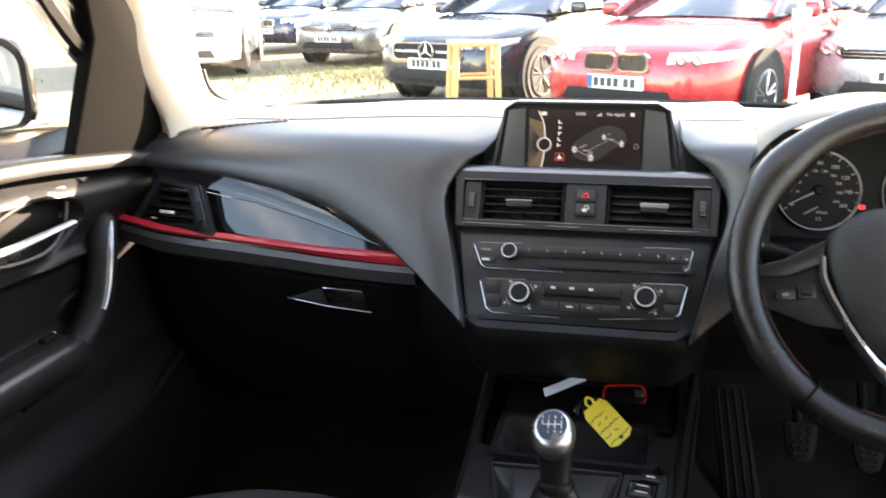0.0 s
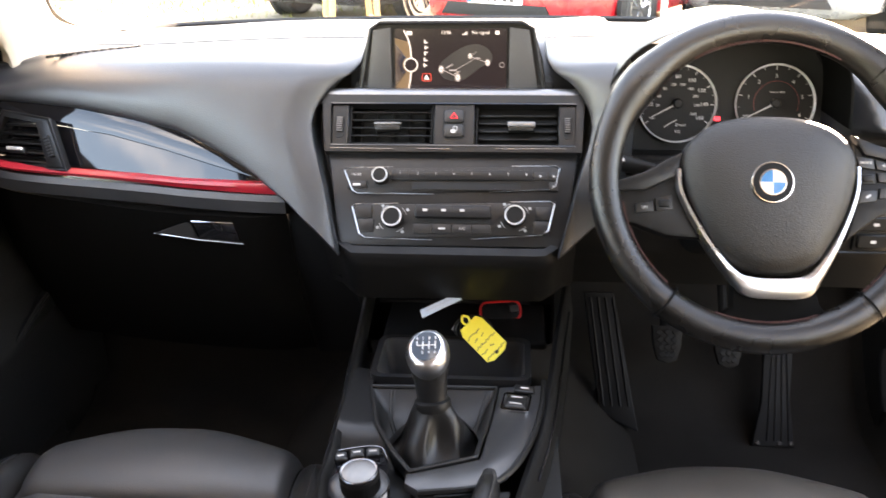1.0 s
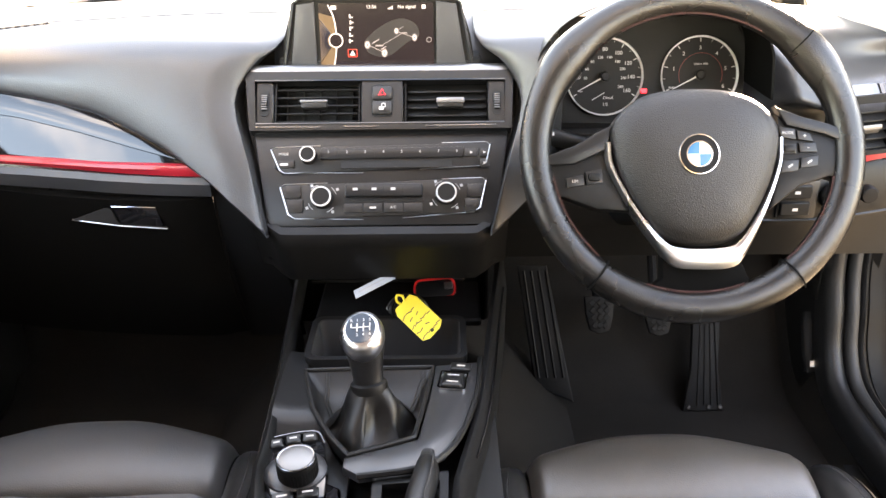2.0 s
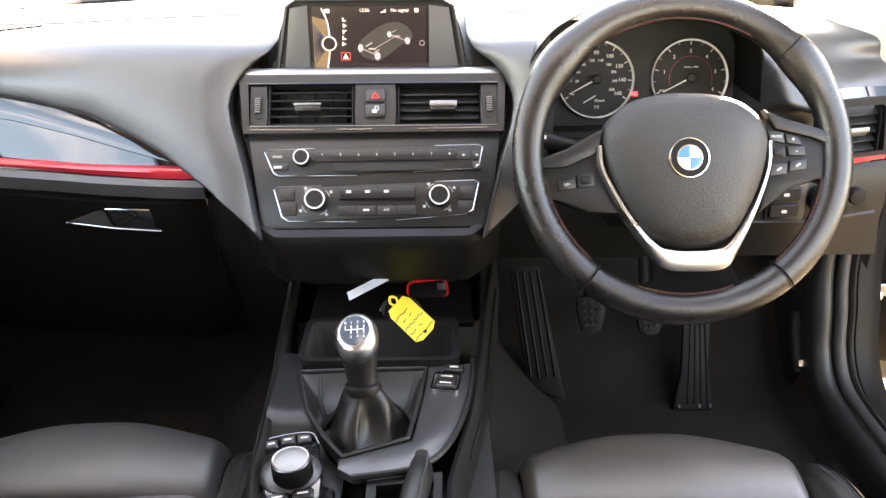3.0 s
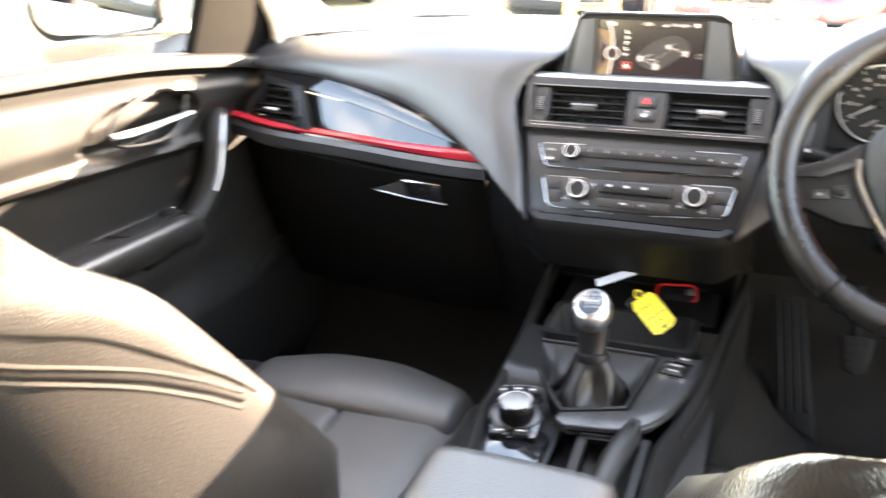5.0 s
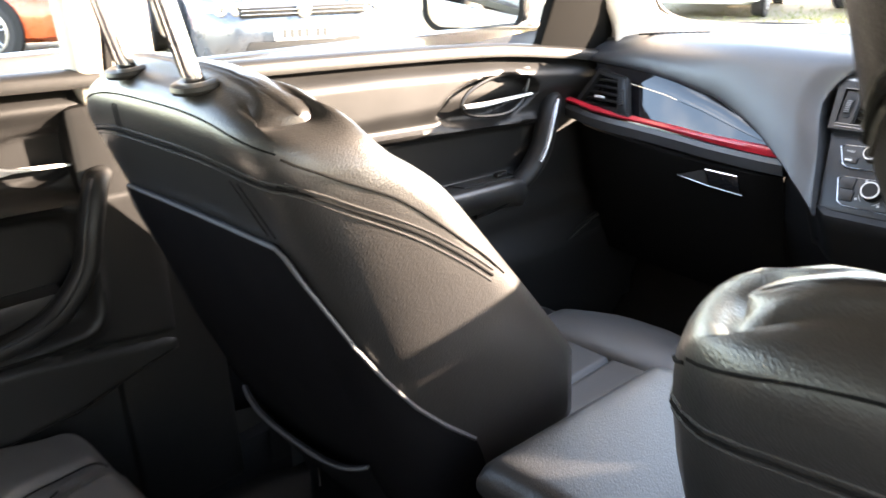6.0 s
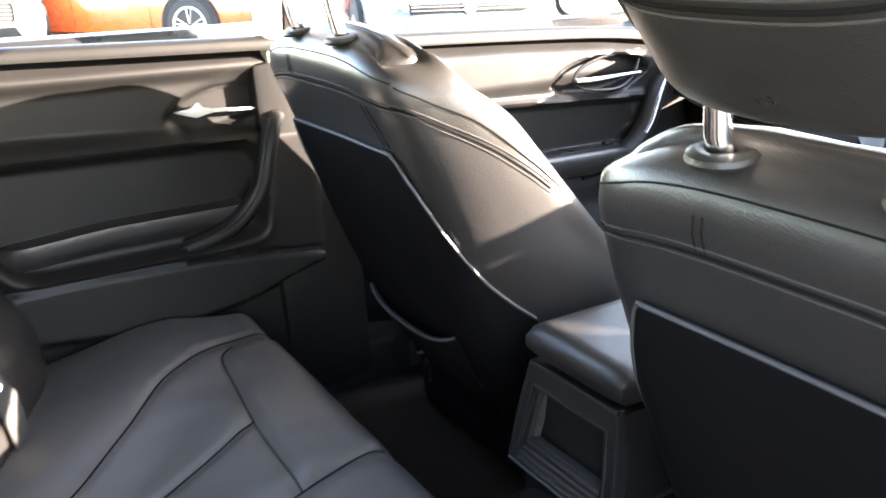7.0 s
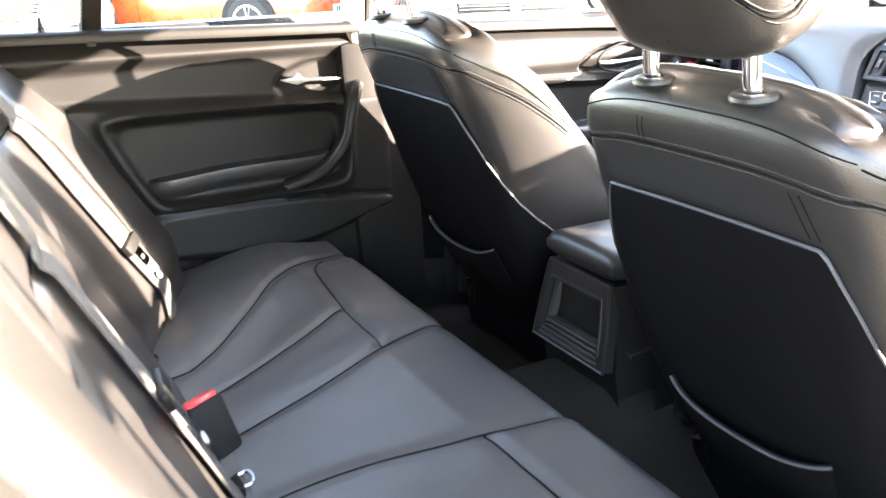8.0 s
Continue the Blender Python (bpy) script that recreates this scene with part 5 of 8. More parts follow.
# cross seams on the rim
for deg in (140, 45, 232, 308):
    a = radians(deg)
    c = Vector((0.001 + 0.1795 * math.cos(a), 0.1775 * math.sin(a), -0.004))
    rad = Vector((math.cos(a), math.sin(a), 0))
    part("rim_seam", tube([SW @ (c + rad * 0.0205 * math.cos(t) + Vector((0, 0, 0.0185 * math.sin(t)))) for t in [2 * math.pi * q / 20 for q in range(20)]], 0.0011, 5, closed=True), SEAM, wheel)
# red stitching inside the rim: short slanted stitches
for a0, a1 in ((250, 290), (310, 350), (190, 228), (60, 120)):
    n = int((a1 - a0) * 0.9)
    bm = bmesh.new()
    for k in range(n):
        a = radians(a0 + (a1 - a0) * k / n)
        for slant in (-1, 1):
            c = Vector((0.001 + 0.1620 * math.cos(a), 0.1600 * math.sin(a), 0.0015))
            m = SW @ Matrix.Translation(c) @ pose(0, 0, 0, 0, 0, math.degrees(a) + 90) @ pose(0, 0.0, 0.0005, 0, 0, slant * 45)
            t = bmesh.ops.create_cube(bm, size=1.0)
            bmesh.ops.transform(bm, matrix=m @ Matrix.Diagonal((0.0038, 0.0006, 0.0006, 1)), verts=t["verts"])
    part("red_stitching", bm, STITCH, wheel, "fine red stitching", smooth=0)
# airbag pad
pad_px = [(1062, 252), (1072, 215), (1110, 182), (1160, 168), (1210, 166), (1260, 170), (1306, 185), (1339, 215), (1349, 252), (1335, 320), (1303, 388), (1271, 424), (1212, 438), (1150, 424), (1113, 384), (1077, 318)]
pad_l = [Vector((*wl2(x, y), 0)) for x, y in pad_px]
pad_l = smooth_line(pad_l, 4, closed=True)
cen = Vector((0.002, -0.018, 0))
rings = []
for sc, zz in ((1.0, -0.020), (1.0, 0.004), (0.985, 0.012), (0.93, 0.0185), (0.78, 0.025), (0.55, 0.0295), (0.3, 0.032), (0.1, 0.0325)):
    rings.append([SW @ (cen + (q - cen) * sc + Vector((0, 0, zz - 0.02 * max(0, -(q.y - cen.y)) * sc))) for q in pad_l])
part("airbag_pad", loft(rings), AIRBAG, wheel, "grained black airbag cover", smooth=60)
# silver trim: slim arms and a broad foot
out_px = [(1052, 258), (1056, 300), (1092, 372), (1140, 440), (1166, 470), (1210, 476), (1268, 472), (1294, 440), (1328, 372), (1353, 300), (1357, 252)]
in_px = [(1061, 258), (1066, 300), (1103, 368), (1150, 428), (1178, 440), (1212, 442), (1250, 440), (1278, 428), (1317, 368), (1344, 300), (1348, 252)]
o3, i3 = smooth_line([(*wl2(x, y), 0) for x, y in out_px], 5), smooth_line([(*wl2(x, y), 0) for x, y in in_px], 5)
rings = []
for a, b in zip(o3, i3):
    rings.append([SW @ (a + Vector((0, 0, -0.012))), SW @ (a + Vector((0, 0, 0.007))), SW @ (a.lerp(b, 0.3) + Vector((0, 0, 0.0115))), SW @ (a.lerp(b, 0.75) + Vector((0, 0, 0.012))), SW @ (b + Vector((0, 0, 0.010))), SW @ (b + Vector((0, 0, -0.012)))])
part("silver_trim", loft(rings), SILVER, wheel, "satin silver spoke trim", smooth=50)


def spoke(pts_px, z0, depth, mat, name, parent=wheel, bev=0.004):
    return part(name, prism([wl2(x, y) for x, y in pts_px], depth, SW @ pose(0, 0, z0), bev), mat, parent)


spoke([(1066, 226), (1040, 240), (1000, 268), (950, 285), (950, 345), (985, 352), (1040, 372), (1100, 376), (1075, 320)], -0.022, 0.022, PLASTIC, "left_spoke")
spoke([(1066, 226), (1040, 238), (1000, 262), (948, 280), (950, 296), (1000, 294), (1056, 268)], -0.006, 0.012, SATIN, "left_fin", bev=0.003)
spoke([(1352, 206), (1390, 222), (1440, 238), (1475, 262), (1478, 330), (1440, 318), (1390, 334), (1335, 376), (1350, 320)], -0.022, 0.022, PLASTIC, "right_spoke")
spoke([(1345, 196), (1390, 214), (1440, 228), (1474, 242), (1470, 262), (1430, 246), (1365, 230)], -0.006, 0.012, SATIN, "right_fin", bev=0.003)
spoke([(1150, 436), (1280, 436), (1296, 485), (1320, 520), (1110, 520), (1150, 490)], -0.024, 0.020, DARK_TRIM, "lower_spoke")
for pts in ([(984, 318), (1014, 312), (1016, 330), (986, 334)], [(1018, 308), (1046, 302), (1048, 326), (1020, 330)],
            [(1360, 232), (1388, 236), (1390, 254), (1364, 250)], [(1391, 238), (1414, 244), (1420, 258), (1393, 254)], [(1366, 262), (1390, 262), (1390, 278), (1366, 278)],
            [(1394, 260), (1424, 260), (1426, 276), (1396, 276)], [(1366, 290), (1394, 290), (1392, 308), (1362, 312)], [(1398, 286), (1428, 282), (1426, 300), (1396, 304)]):
    pts = [(x - 8 if x > 1300 else x, y) for x, y in pts]
    b = spoke(pts, -0.001, 0.005, BUTTON, "wheel_button", bev=0.0012)
    mx, my = sum(q[0] for q in pts) / 4, sum(q[1] for q in pts) / 4
    word = {984: "LIM", 1352: "MODE", 1383: "+", 1386: "-"}.get(pts[0][0])
    if word:
        text_part("button_mark", word, 0.0045 if len(word) > 1 else 0.008, SW @ pose(*wl2(mx, my), 0.0043), WHITE_INK, b)
    elif pts[0][0] in (1018, 1358) and pts[0][1] < 290 or pts[0][0] == 1018:
        part("roller", rbox(0.014, 0.009, 0.006, 0.003, 2, SW @ pose(*wl2(mx, my), 0.004)), PLASTIC, b)
    else:
        part("button_mark", rbox(0.006, 0.002, 0.0004, 0, 1, SW @ pose(*wl2(mx, my), 0.0043, 0, 0, 35)), WHITE_INK, b)
# round badge: dark ring, chrome rings and blue and white quarters
bx, by = wl2(1204, 285)
BG = SW @ pose(bx - 0.002, by, 0.0310) @ Matrix.Diagonal((0.91, 0.91, 1, 1))
badge = part("badge", lathe([(0.0255, -0.004), (0.0255, 0.002), (0.0245, 0.0032), (0.0235, 0.0032), (0.0232, 0.0024), (0.0162, 0.0028), (0.0158, 0.0036), (0.0146, 0.0036), (0.0144, 0.002)], 48, BG), CHROME, wheel, "round blue and white badge")
part("badge_ring", lathe([(0.0233, 0.002), (0.0233, 0.0031), (0.0159, 0.0034), (0.0159, 0.002)], 48, BG), PLASTIC_DK, badge)
for q in range(4):
    pts = [(0, 0)] + [(0.0148 * math.cos(radians(90 * q + 90 * k / 8)), 0.0148 * math.sin(radians(90 * q + 90 * k / 8))) for k in range(9)]
    part("badge_quarter", prism(pts, 0.0032, BG), BADGE_WHITE if q in (0, 2) else BADGE_BLUE, badge)
# column shroud and stalks
COL = frame_at((0.366, 0.253, 0.837), (1, 0, 0), (0, math.sin(WT), math.cos(WT)))
shroud = thing("column_shroud", "black plastic steering column shroud with stalks", "steering column", (0, 0, 0))
part("shell", rbox(0.13, 0.12, 0.17, 0.03, 4, COL @ pose(0, -0.01, -0.06)), PLASTIC_DK, shroud)
for sx, nm in ((-1, "indicator_stalk"), (1, "wiper_stalk")):
    base_p = COL @ Vector((sx * 0.05, 0.012, 0.0))
    tip = COL @ Vector((sx * 0.165, 0.035, 0.0))
    part(nm, tube([base_p, base_p.lerp(tip, 0.5), base_p.lerp(tip, 0.82), tip], [0.007, 0.008, 0.011, 0.010], 10), PLASTIC, shroud)
part("stalk_mark", rbox(0.004, 0.004, 0.0004, 0, 1, COL @ pose(-0.150, 0.034, 0.0115)), WHITE_INK, shroud)

# ---- instrument cluster ----
cluster = thing("instrument_cluster", "black instrument cluster with two white-ringed dials", "instrument cluster", (0, 0, 0))
IC = frame_at((0.3715, 0.418, 0.902), (1, 0, 0), (0, 0.26, 1))
part("face", prism([(-0.150, -0.075), (0.128, -0.075), (0.128, 0.05), (0.11, 0.085), (-0.12, 0.085), (-0.152, 0.05)], 0.004, IC @ pose(0, 0, -0.006)), VOID, cluster)


def gauge(name, cx, cy, r, labels, start, end, hand, sub_labels=()):
    m = IC @ pose(cx, cy, 0.0)
    g = part(name, lathe([(r, -0.003), (r * 1.010, 0.004), (r * 1.0, 0.0048), (r * 0.985, 0.004), (r * 0.985, 0.0)], 56, m), BRIGHT_TRIM, cluster, "round dial with silver ring")
    part("dial_face", lathe([(r * 0.965, -0.002), (r * 0.965, 0.0005), (0.0001, 0.0005)], 48, m), VOID, g)
    n = len(labels)
    for k, lb in enumerate(labels):
        a = radians(start + (end - start) * k / (n - 1))
        if lb:
            text_part("numeral", lb, r * 0.14, m @ pose(r * 0.69 * math.cos(a), r * 0.69 * math.sin(a), 0.0012), WHITE_INK, g)
        part("tick", rbox(r * 0.10, r * 0.022, 0.0004, 0, 1, m @ pose(r * 0.90 * math.cos(a), r * 0.90 * math.sin(a), 0.001, 0, 0, math.degrees(a))), WHITE_INK, g)
    for k in range(2 * n - 1):
        a = radians(start + (end - start) * k / (2 * n - 2))
        if k % 2:
            part("small_tick", rbox(r * 0.05, r * 0.012, 0.0004, 0, 1, m @ pose(r * 0.92 * math.cos(a), r * 0.92 * math.sin(a), 0.001, 0, 0, math.degrees(a))), WHITE_INK, g)
    for k, lb in enumerate(sub_labels):
        a = radians(start + (end - start) * k / (len(sub_labels) - 1))
        text_part("numeral", lb, r * 0.10, m @ pose(r * 0.50 * math.cos(a), r * 0.50 * math.sin(a), 0.0012), WHITE_INK, g)
    a = radians(hand)
    part("pointer", tube([m @ Vector((0, 0, 0.006)), m @ Vector((r * 0.80 * math.cos(a), r * 0.80 * math.sin(a), 0.006))], [0.0012, 0.0005], 5), WHITE_INK, g, "white pointer")
    part("pointer_cap", lathe([(r * 0.13, 0.001), (r * 0.13, 0.007), (r * 0.09, 0.009), (0.0001, 0.0092)], 24, m), PLASTIC, g)
    return g


gs = gauge("speedometer", -0.0655, 0.004, 0.053, ["", "20", "40", "60", "80", "100", "120", "140", "160"], 212, -32, 208, ["", "20", "60", "80", "120", "140", "180", "200", "240", "260"])
text_part("fuel_text", "Diesel", 0.0055, IC @ pose(-0.060, -0.025, 0.0016), WHITE_INK, gs)
text_part("fuel_text", "1/2", 0.0060, IC @ pose(-0.064, -0.034, 0.0016), WHITE_INK, gs)
part("fuel_pointer", tube([IC @ Vector((-0.066, -0.018, 0.006)), IC @ Vector((-0.083, -0.028, 0.006))], 0.0006, 5), WHITE_INK, gs)
gt = gauge("tachometer", 0.0655, 0.005, 0.053, ["", "1", "2", "3", "4", "5", "6"], 205, -25, 207)
part("red_zone", tube([IC @ Vector((0.067 + 0.030 * math.cos(a), 0.005 + 0.030 * math.sin(a), 0.0012)) for a in [radians(200 - 8.8 * k) for k in range(26)]], 0.0003, 4), DIAL_RED, gt)
text_part("scale_text", "1/min x 1000", 0.0038, IC @ pose(0.067, 0.020, 0.0012), WHITE_INK, gt)
text_part("scale_text", "READY", 0.0034, IC @ pose(0.029, -0.012, 0.0012), WHITE_INK, gt)
text_part("scale_text", "mph", 0.0034, IC @ pose(-0.098, -0.016, 0.0012), WHITE_INK, gs)
part("warning_lamp", rbox(0.008, 0.006, 0.0006, 0.0001, 1, IC @ pose(-0.010, -0.016, -0.0014)), RED_LAMP, cluster, "lit red brake warning lamp")
# hood over the dials
def hood_ring(y, grow):
    pts = [(0.196, 0.905), (0.197, 0.935), (0.206, 0.965), (0.235, 0.998), (0.285, 1.020), (0.338, 1.032), (0.388, 1.033), (0.435, 1.022), (0.472, 1.000), (0.497, 0.965), (0.504, 0.93), (0.507, 0.895)]
    c = Vector((0.355, 0, 0.93))
    return [Vector((c.x + (q.x - c.x) * grow, y, c.z + (q.y - c.z) * grow)) for q in smooth_line([(x, z, 0) for x, z in pts], 4)]


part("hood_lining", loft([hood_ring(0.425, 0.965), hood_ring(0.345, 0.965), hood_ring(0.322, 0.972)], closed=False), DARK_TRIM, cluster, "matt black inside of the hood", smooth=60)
part("hood", loft([hood_ring(0.3225, 0.970), hood_ring(0.3200, 0.985), hood_ring(0.335, 1.0), hood_ring(0.40, 1.0), hood_ring(0.47, 0.97), hood_ring(0.56, 0.70)], closed=False), PLASTIC, cluster, "black grained hood over the dials", smooth=60)
part("hood_floor", rbox(0.31, 0.10, 0.012, 0.004, 1, pose(0.37, 0.37, 0.838)), PLASTIC, cluster)

# ---- driver side of the dash ----
ddash = thing("driver_dash", "dark grey dash end with red strip beside the wheel", "dashboard", (0, 0, 0))
def right_pad(u, v):
    x = 0.19 + 0.57 * u
    lip = 0.955 - 0.035 * step(0.50, 0.66, x)
    back = 0.05 * step(0.58, 0.72, x)
    nearest = 0.47 - 0.135 * step(0.490, 0.565, x)
    prof = [(far_y(x) - 0.008, 0.957), (0.58, 0.978 - 0.02 * step(0.55, 0.7, x)), (0.48, 0.972 - 0.02 * step(0.55, 0.7, x)), (0.42 + back, lip), (0.375 + back, lip - 0.020), (0.355 + back, lip - 0.045), (0.352 + back, lip - 0.062), (0.40 + back, 0.86), (0.40 + back, 0.79)]
    prof = [(q.x, q.y) for q in smooth_line([(y, z, 0) for y, z in prof], 8)]
    t = v * (len(prof) - 1)
    k = min(int(t), len(prof) - 2)
    (y0, z0), (y1, z1) = prof[k], prof[k + 1]
    return Vector((x, max(y0 + (y1 - y0) * (t - k), nearest), z0 + (z1 - z0) * (t - k)))


part("top_pad", field(90, 72, right_pad), PAD, ddash, smooth=80)
RV = frame_at((0.645, 0.335, 0.855), (1, 0.28, 0), (0.0, 0.15, 1))
rv_ = air_vent("side_air_vent", (-0.035, 0.035, -0.030, 0.030), RV, 5, -0.006, 45, label="black slatted side air vent with silver tab")
part("bezel", ring_prism([(-0.056, 0.036), (-0.036, 0.042), (0.036, 0.042), (0.056, 0.036), (0.066, -0.036), (-0.056, -0.036)], [(-0.040, 0.028), (-0.036, 0.032), (0.030, 0.032), (0.036, 0.028), (0.040, -0.030), (-0.040, -0.030)], 0.012, RV @ pose(0, 0, -0.006)), PLASTIC_DK, rv_)
part("gloss_inlay", loft([[Vector((x, 0.338 + 0.05 * step(0.58, 0.70, x) + 0.006 * b, 0.890 - 0.006 * step(0.6, 0.7, x) + 0.007 * b)) for b in range(3)] for x in [0.60 + 0.012 * k for k in range(10)]], closed=False), GLOSS, ddash)
rings = []
for k in range(11):
    x = 0.56 + 0.15 * k / 10
    y = 0.322 + 0.05 * step(0.58, 0.72, x)
    rings.append([Vector((x, y + 0.012, 0.820)), Vector((x, y, 0.819)), Vector((x, y - 0.002, 0.811)), Vector((x, y, 0.802)), Vector((x, y + 0.012, 0.801))])
part("red_strip", loft(rings), RED_TRIM, ddash, "thin coral red strip")
part("lower_panel", loft([[Vector((x, 0.325 + 0.05 * step(0.58, 0.72, x), 0.800)), Vector((x, 0.318 + 0.05 * step(0.58, 0.72, x), 0.79)), Vector((x, 0.315 + 0.05 * step(0.58, 0.72, x), 0.735)), Vector((x, 0.330 + 0.04 * step(0.58, 0.72, x), 0.715)), Vector((x, 0.36, 0.66)), Vector((x, 0.46, 0.63))] for x in [0.17 + 0.055 * k for k in range(11)]], closed=False), PLASTIC, ddash)
part("knee_line", tube([(0.50, 0.3165, 0.731), (0.60, 0.318, 0.731), (0.70, 0.352, 0.731)], 0.0022, 5), SATIN, ddash)
sw_ = part("light_switch_block", rbox(0.055, 0.014, 0.055, 0.004, 2, pose(0.555, 0.318, 0.762)), BUTTON, ddash)
for dz in (0.012, -0.012):
    k_ = part("light_key", rbox(0.040, 0.006, 0.020, 0.002, 1, pose(0.552, 0.310, 0.762 + dz)), PLASTIC, sw_)
    part("key_mark", rbox(0.007, 0.0004, 0.004, 0, 1, pose(0.552, 0.3066, 0.762 + dz)), WHITE_INK, k_)
part("light_dial", lathe([(0.020, 0), (0.020, 0.010), (0.017, 0.014), (0.0001, 0.0145)], 28, frame_at((0.606, 0.318, 0.765), (1, 0, 0), (0, 0, 1))), PLASTIC, ddash)
part("light_dial", lathe([(0.012, 0), (0.012, 0.010), (0.010, 0.013), (0.0001, 0.0135)], 24, frame_at((0.655, 0.330, 0.765), (1, 0, 0), (0, 0, 1))), PLASTIC, ddash)
part("filler", rbox(0.16, 0.02, 0.10, 0.006, 1, pose(0.27, 0.36, 0.80)), PLASTIC_DK, ddash)
part("start_button_edge", tube([(0.193, 0.314, 0.885), (0.190, 0.306, 0.862), (0.185, 0.298, 0.845)], 0.0035, 6), SILVER, ddash, "silver edged start button")

# ---- pedals and footwell ----
def pedal(name, label, x, z, w, h, y, arm_up):
    p = thing(name, label, "pedal", (0, 0, 0), "foot pedals")
    m = frame_at((x, y, z), (1, 0, 0), (0, 0.45, 0.9))
    o = [(-w / 2, h / 2), (w / 2, h / 2), (w * 0.46, 0), (w * 0.33, -h * 0.40), (0, -h / 2), (-w * 0.33, -h * 0.40), (-w * 0.46, 0)]
    part("pad", prism(o, 0.010, m, 0.003), PLASTIC_DK, p)
    for r in range(4):
        for c in range(3):
            part("stud", rbox(w * 0.2, h * 0.13, 0.003, 0.0008, 1, m @ pose((c - 1) * w * 0.27 * (1 - 0.12 * r), h * (0.34 - 0.2 * r), 0.011, 0, 0, 45)), PLASTIC_DK, p)
    part("arm", tube([m @ Vector((0, 0.0, -0.002)), m @ Vector((0, 0.06, -0.03)), m @ Vector((0, 0.20, -0.05))], 0.008, 8), PLASTIC_DK, p)
    return p


pedal("clutch_pedal", "black ribbed rubber clutch pedal", 0.354, 0.453, 0.052, 0.066, 0.559, 1)
pedal("brake_pedal", "black ribbed rubber brake pedal", 0.458, 0.445, 0.050, 0.062, 0.559, 1)
acc = thing("accelerator_pedal", "black floor-hinged accelerator pedal", "pedal", (0, 0, 0), "foot pedals")
AM = frame_at((0.546, 0.545, 0.375), (1, 0, 0), (0, 0.42, 0.91))
part("pad", prism([(-0.022, 0.10), (0.026, 0.10), (0.020, -0.02), (0.028, -0.095), (-0.044, -0.095), (-0.028, -0.02)], 0.010, AM, 0.003), PLASTIC_DK, acc)
for k in range(4):
    part("rib", rbox(0.003, 0.17, 0.003, 0.001, 1, AM @ pose(-0.014 + 0.010 * k, 0.0, 0.011, 0, 0, -3 + 1.5 * k)), PLASTIC_DK, acc)
part("hinge", rbox(0.092, 0.026, 0.02, 0.004, 1, AM @ pose(-0.008, -0.110, 0.0)), PLASTIC, acc)
for dx in (-0.034, 0.002, 0.022):
    part("bolt", lathe([(0.0042, 0), (0.0042, 0.002), (0.003, 0.003), (0.0001, 0.003)], 10, AM @ pose(dx, -0.088, 0.010)), BUTTON, acc)
rest = thing("footrest", "black ribbed plastic footrest beside the tunnel", "footrest", (0, 0, 0))
FM = frame_at((0.256, 0.565, 0.405), (1, 0, 0), (-0.10, 0.42, 0.9))
part("pad", prism([(-0.030, 0.13), (0.022, 0.13), (0.043, -0.115), (-0.022, -0.085)], 0.012, FM, 0.004), PLASTIC_DK, rest)
for k in range(4):
    part("rib", tube([FM @ Vector((-0.020 + 0.013 * k, 0.12, 0.013)), FM @ Vector((-0.014 + 0.0145 * k, -0.07, 0.013))], 0.0022, 5), PLASTIC_DK, rest)
rel = thing("bonnet_release", "black bonnet release lever on the kick panel", "lever", (0, 0, 0))
part("lever", tube([(0.712, 0.535, 0.468), (0.708, 0.522, 0.450), (0.709, 0.500, 0.405), (0.711, 0.486, 0.378)], [0.010, 0.012, 0.012, 0.010], 8, flat=0.6), PLASTIC_DK, rel)
part("mark", rbox(0.010, 0.0012, 0.010, 0, 1, pose(0.7080, 0.4805, 0.398, -25)), WHITE_INK, rel)
structure("kick_panel_right", rbox(0.02, 0.38, 0.52, 0.006, 1, pose(0.722, 0.70, 0.52)), PLASTIC, "black kick panel")
structure("kick_panel_left", rbox(0.02, 0.40, 0.52, 0.006, 1, pose(-0.712, 0.65, 0.52)), PLASTIC, "black kick panel")
# fuse flap on the kick panel
fuse = thing("fuse_flap", "black plastic flap on the kick panel", "flap", (0, 0, 0))
part("flap", rbox(0.006, 0.075, 0.075, 0.003, 2, pose(0.7105, 0.552, 0.540)), PLASTIC, fuse)
# trim and seals sweeping down the door post and back along the sill
SWEEP = smooth_line([(0.520, 0.915, 0), (0.508, 0.75, 0), (0.498, 0.58, 0), (0.474, 0.50, 0), (0.455, 0.440, 0), (0.415, 0.398, 0), (0.349, 0.386, 0), (0.262, 0.386, 0), (0.05, 0.388, 0), (-0.20, 0.389, 0), (-0.50, 0.390, 0)], 6)


def swept(profile, closed=False):
    """A section of (x, height over the path) pairs carried along the door opening."""
    rings = []
    for k, p in enumerate(SWEEP):
        t = (SWEEP[min(k + 1, len(SWEEP) - 1)] - SWEEP[max(k - 1, 0)]).normalized()
        n = Vector((t.y, -t.x, 0))
        rings.append([Vector((x, p.x + n.x * h, p.y + n.y * h)) for x, h in profile])
    return loft(rings, closed=closed, caps=closed)


def round_profile(x, h, r, n=10):
    return [(x + r * math.cos(2 * math.pi * k / n), h + r * math.sin(2 * math.pi * k / n)) for k in range(n)]


structure("sill_cover_right", swept([(0.710, -0.045), (0.711, -0.012), (0.717, 0.001), (0.728, 0.005), (0.738, 0.001), (0.742, -0.012), (0.742, -0.04)]), SILL_GREY, "grey-black plastic sill and post cover", 60)
structure("door_frame_right", swept([(0.715, -0.026), (0.75, -0.024), (0.80, -0.026)]), PLASTIC_DK, "black body flange behind the door seals", 60)
structure("door_seal_right", swept(round_profile(0.754, -0.002, 0.0105), True), RUBBER, "black rubber door seal", 60)
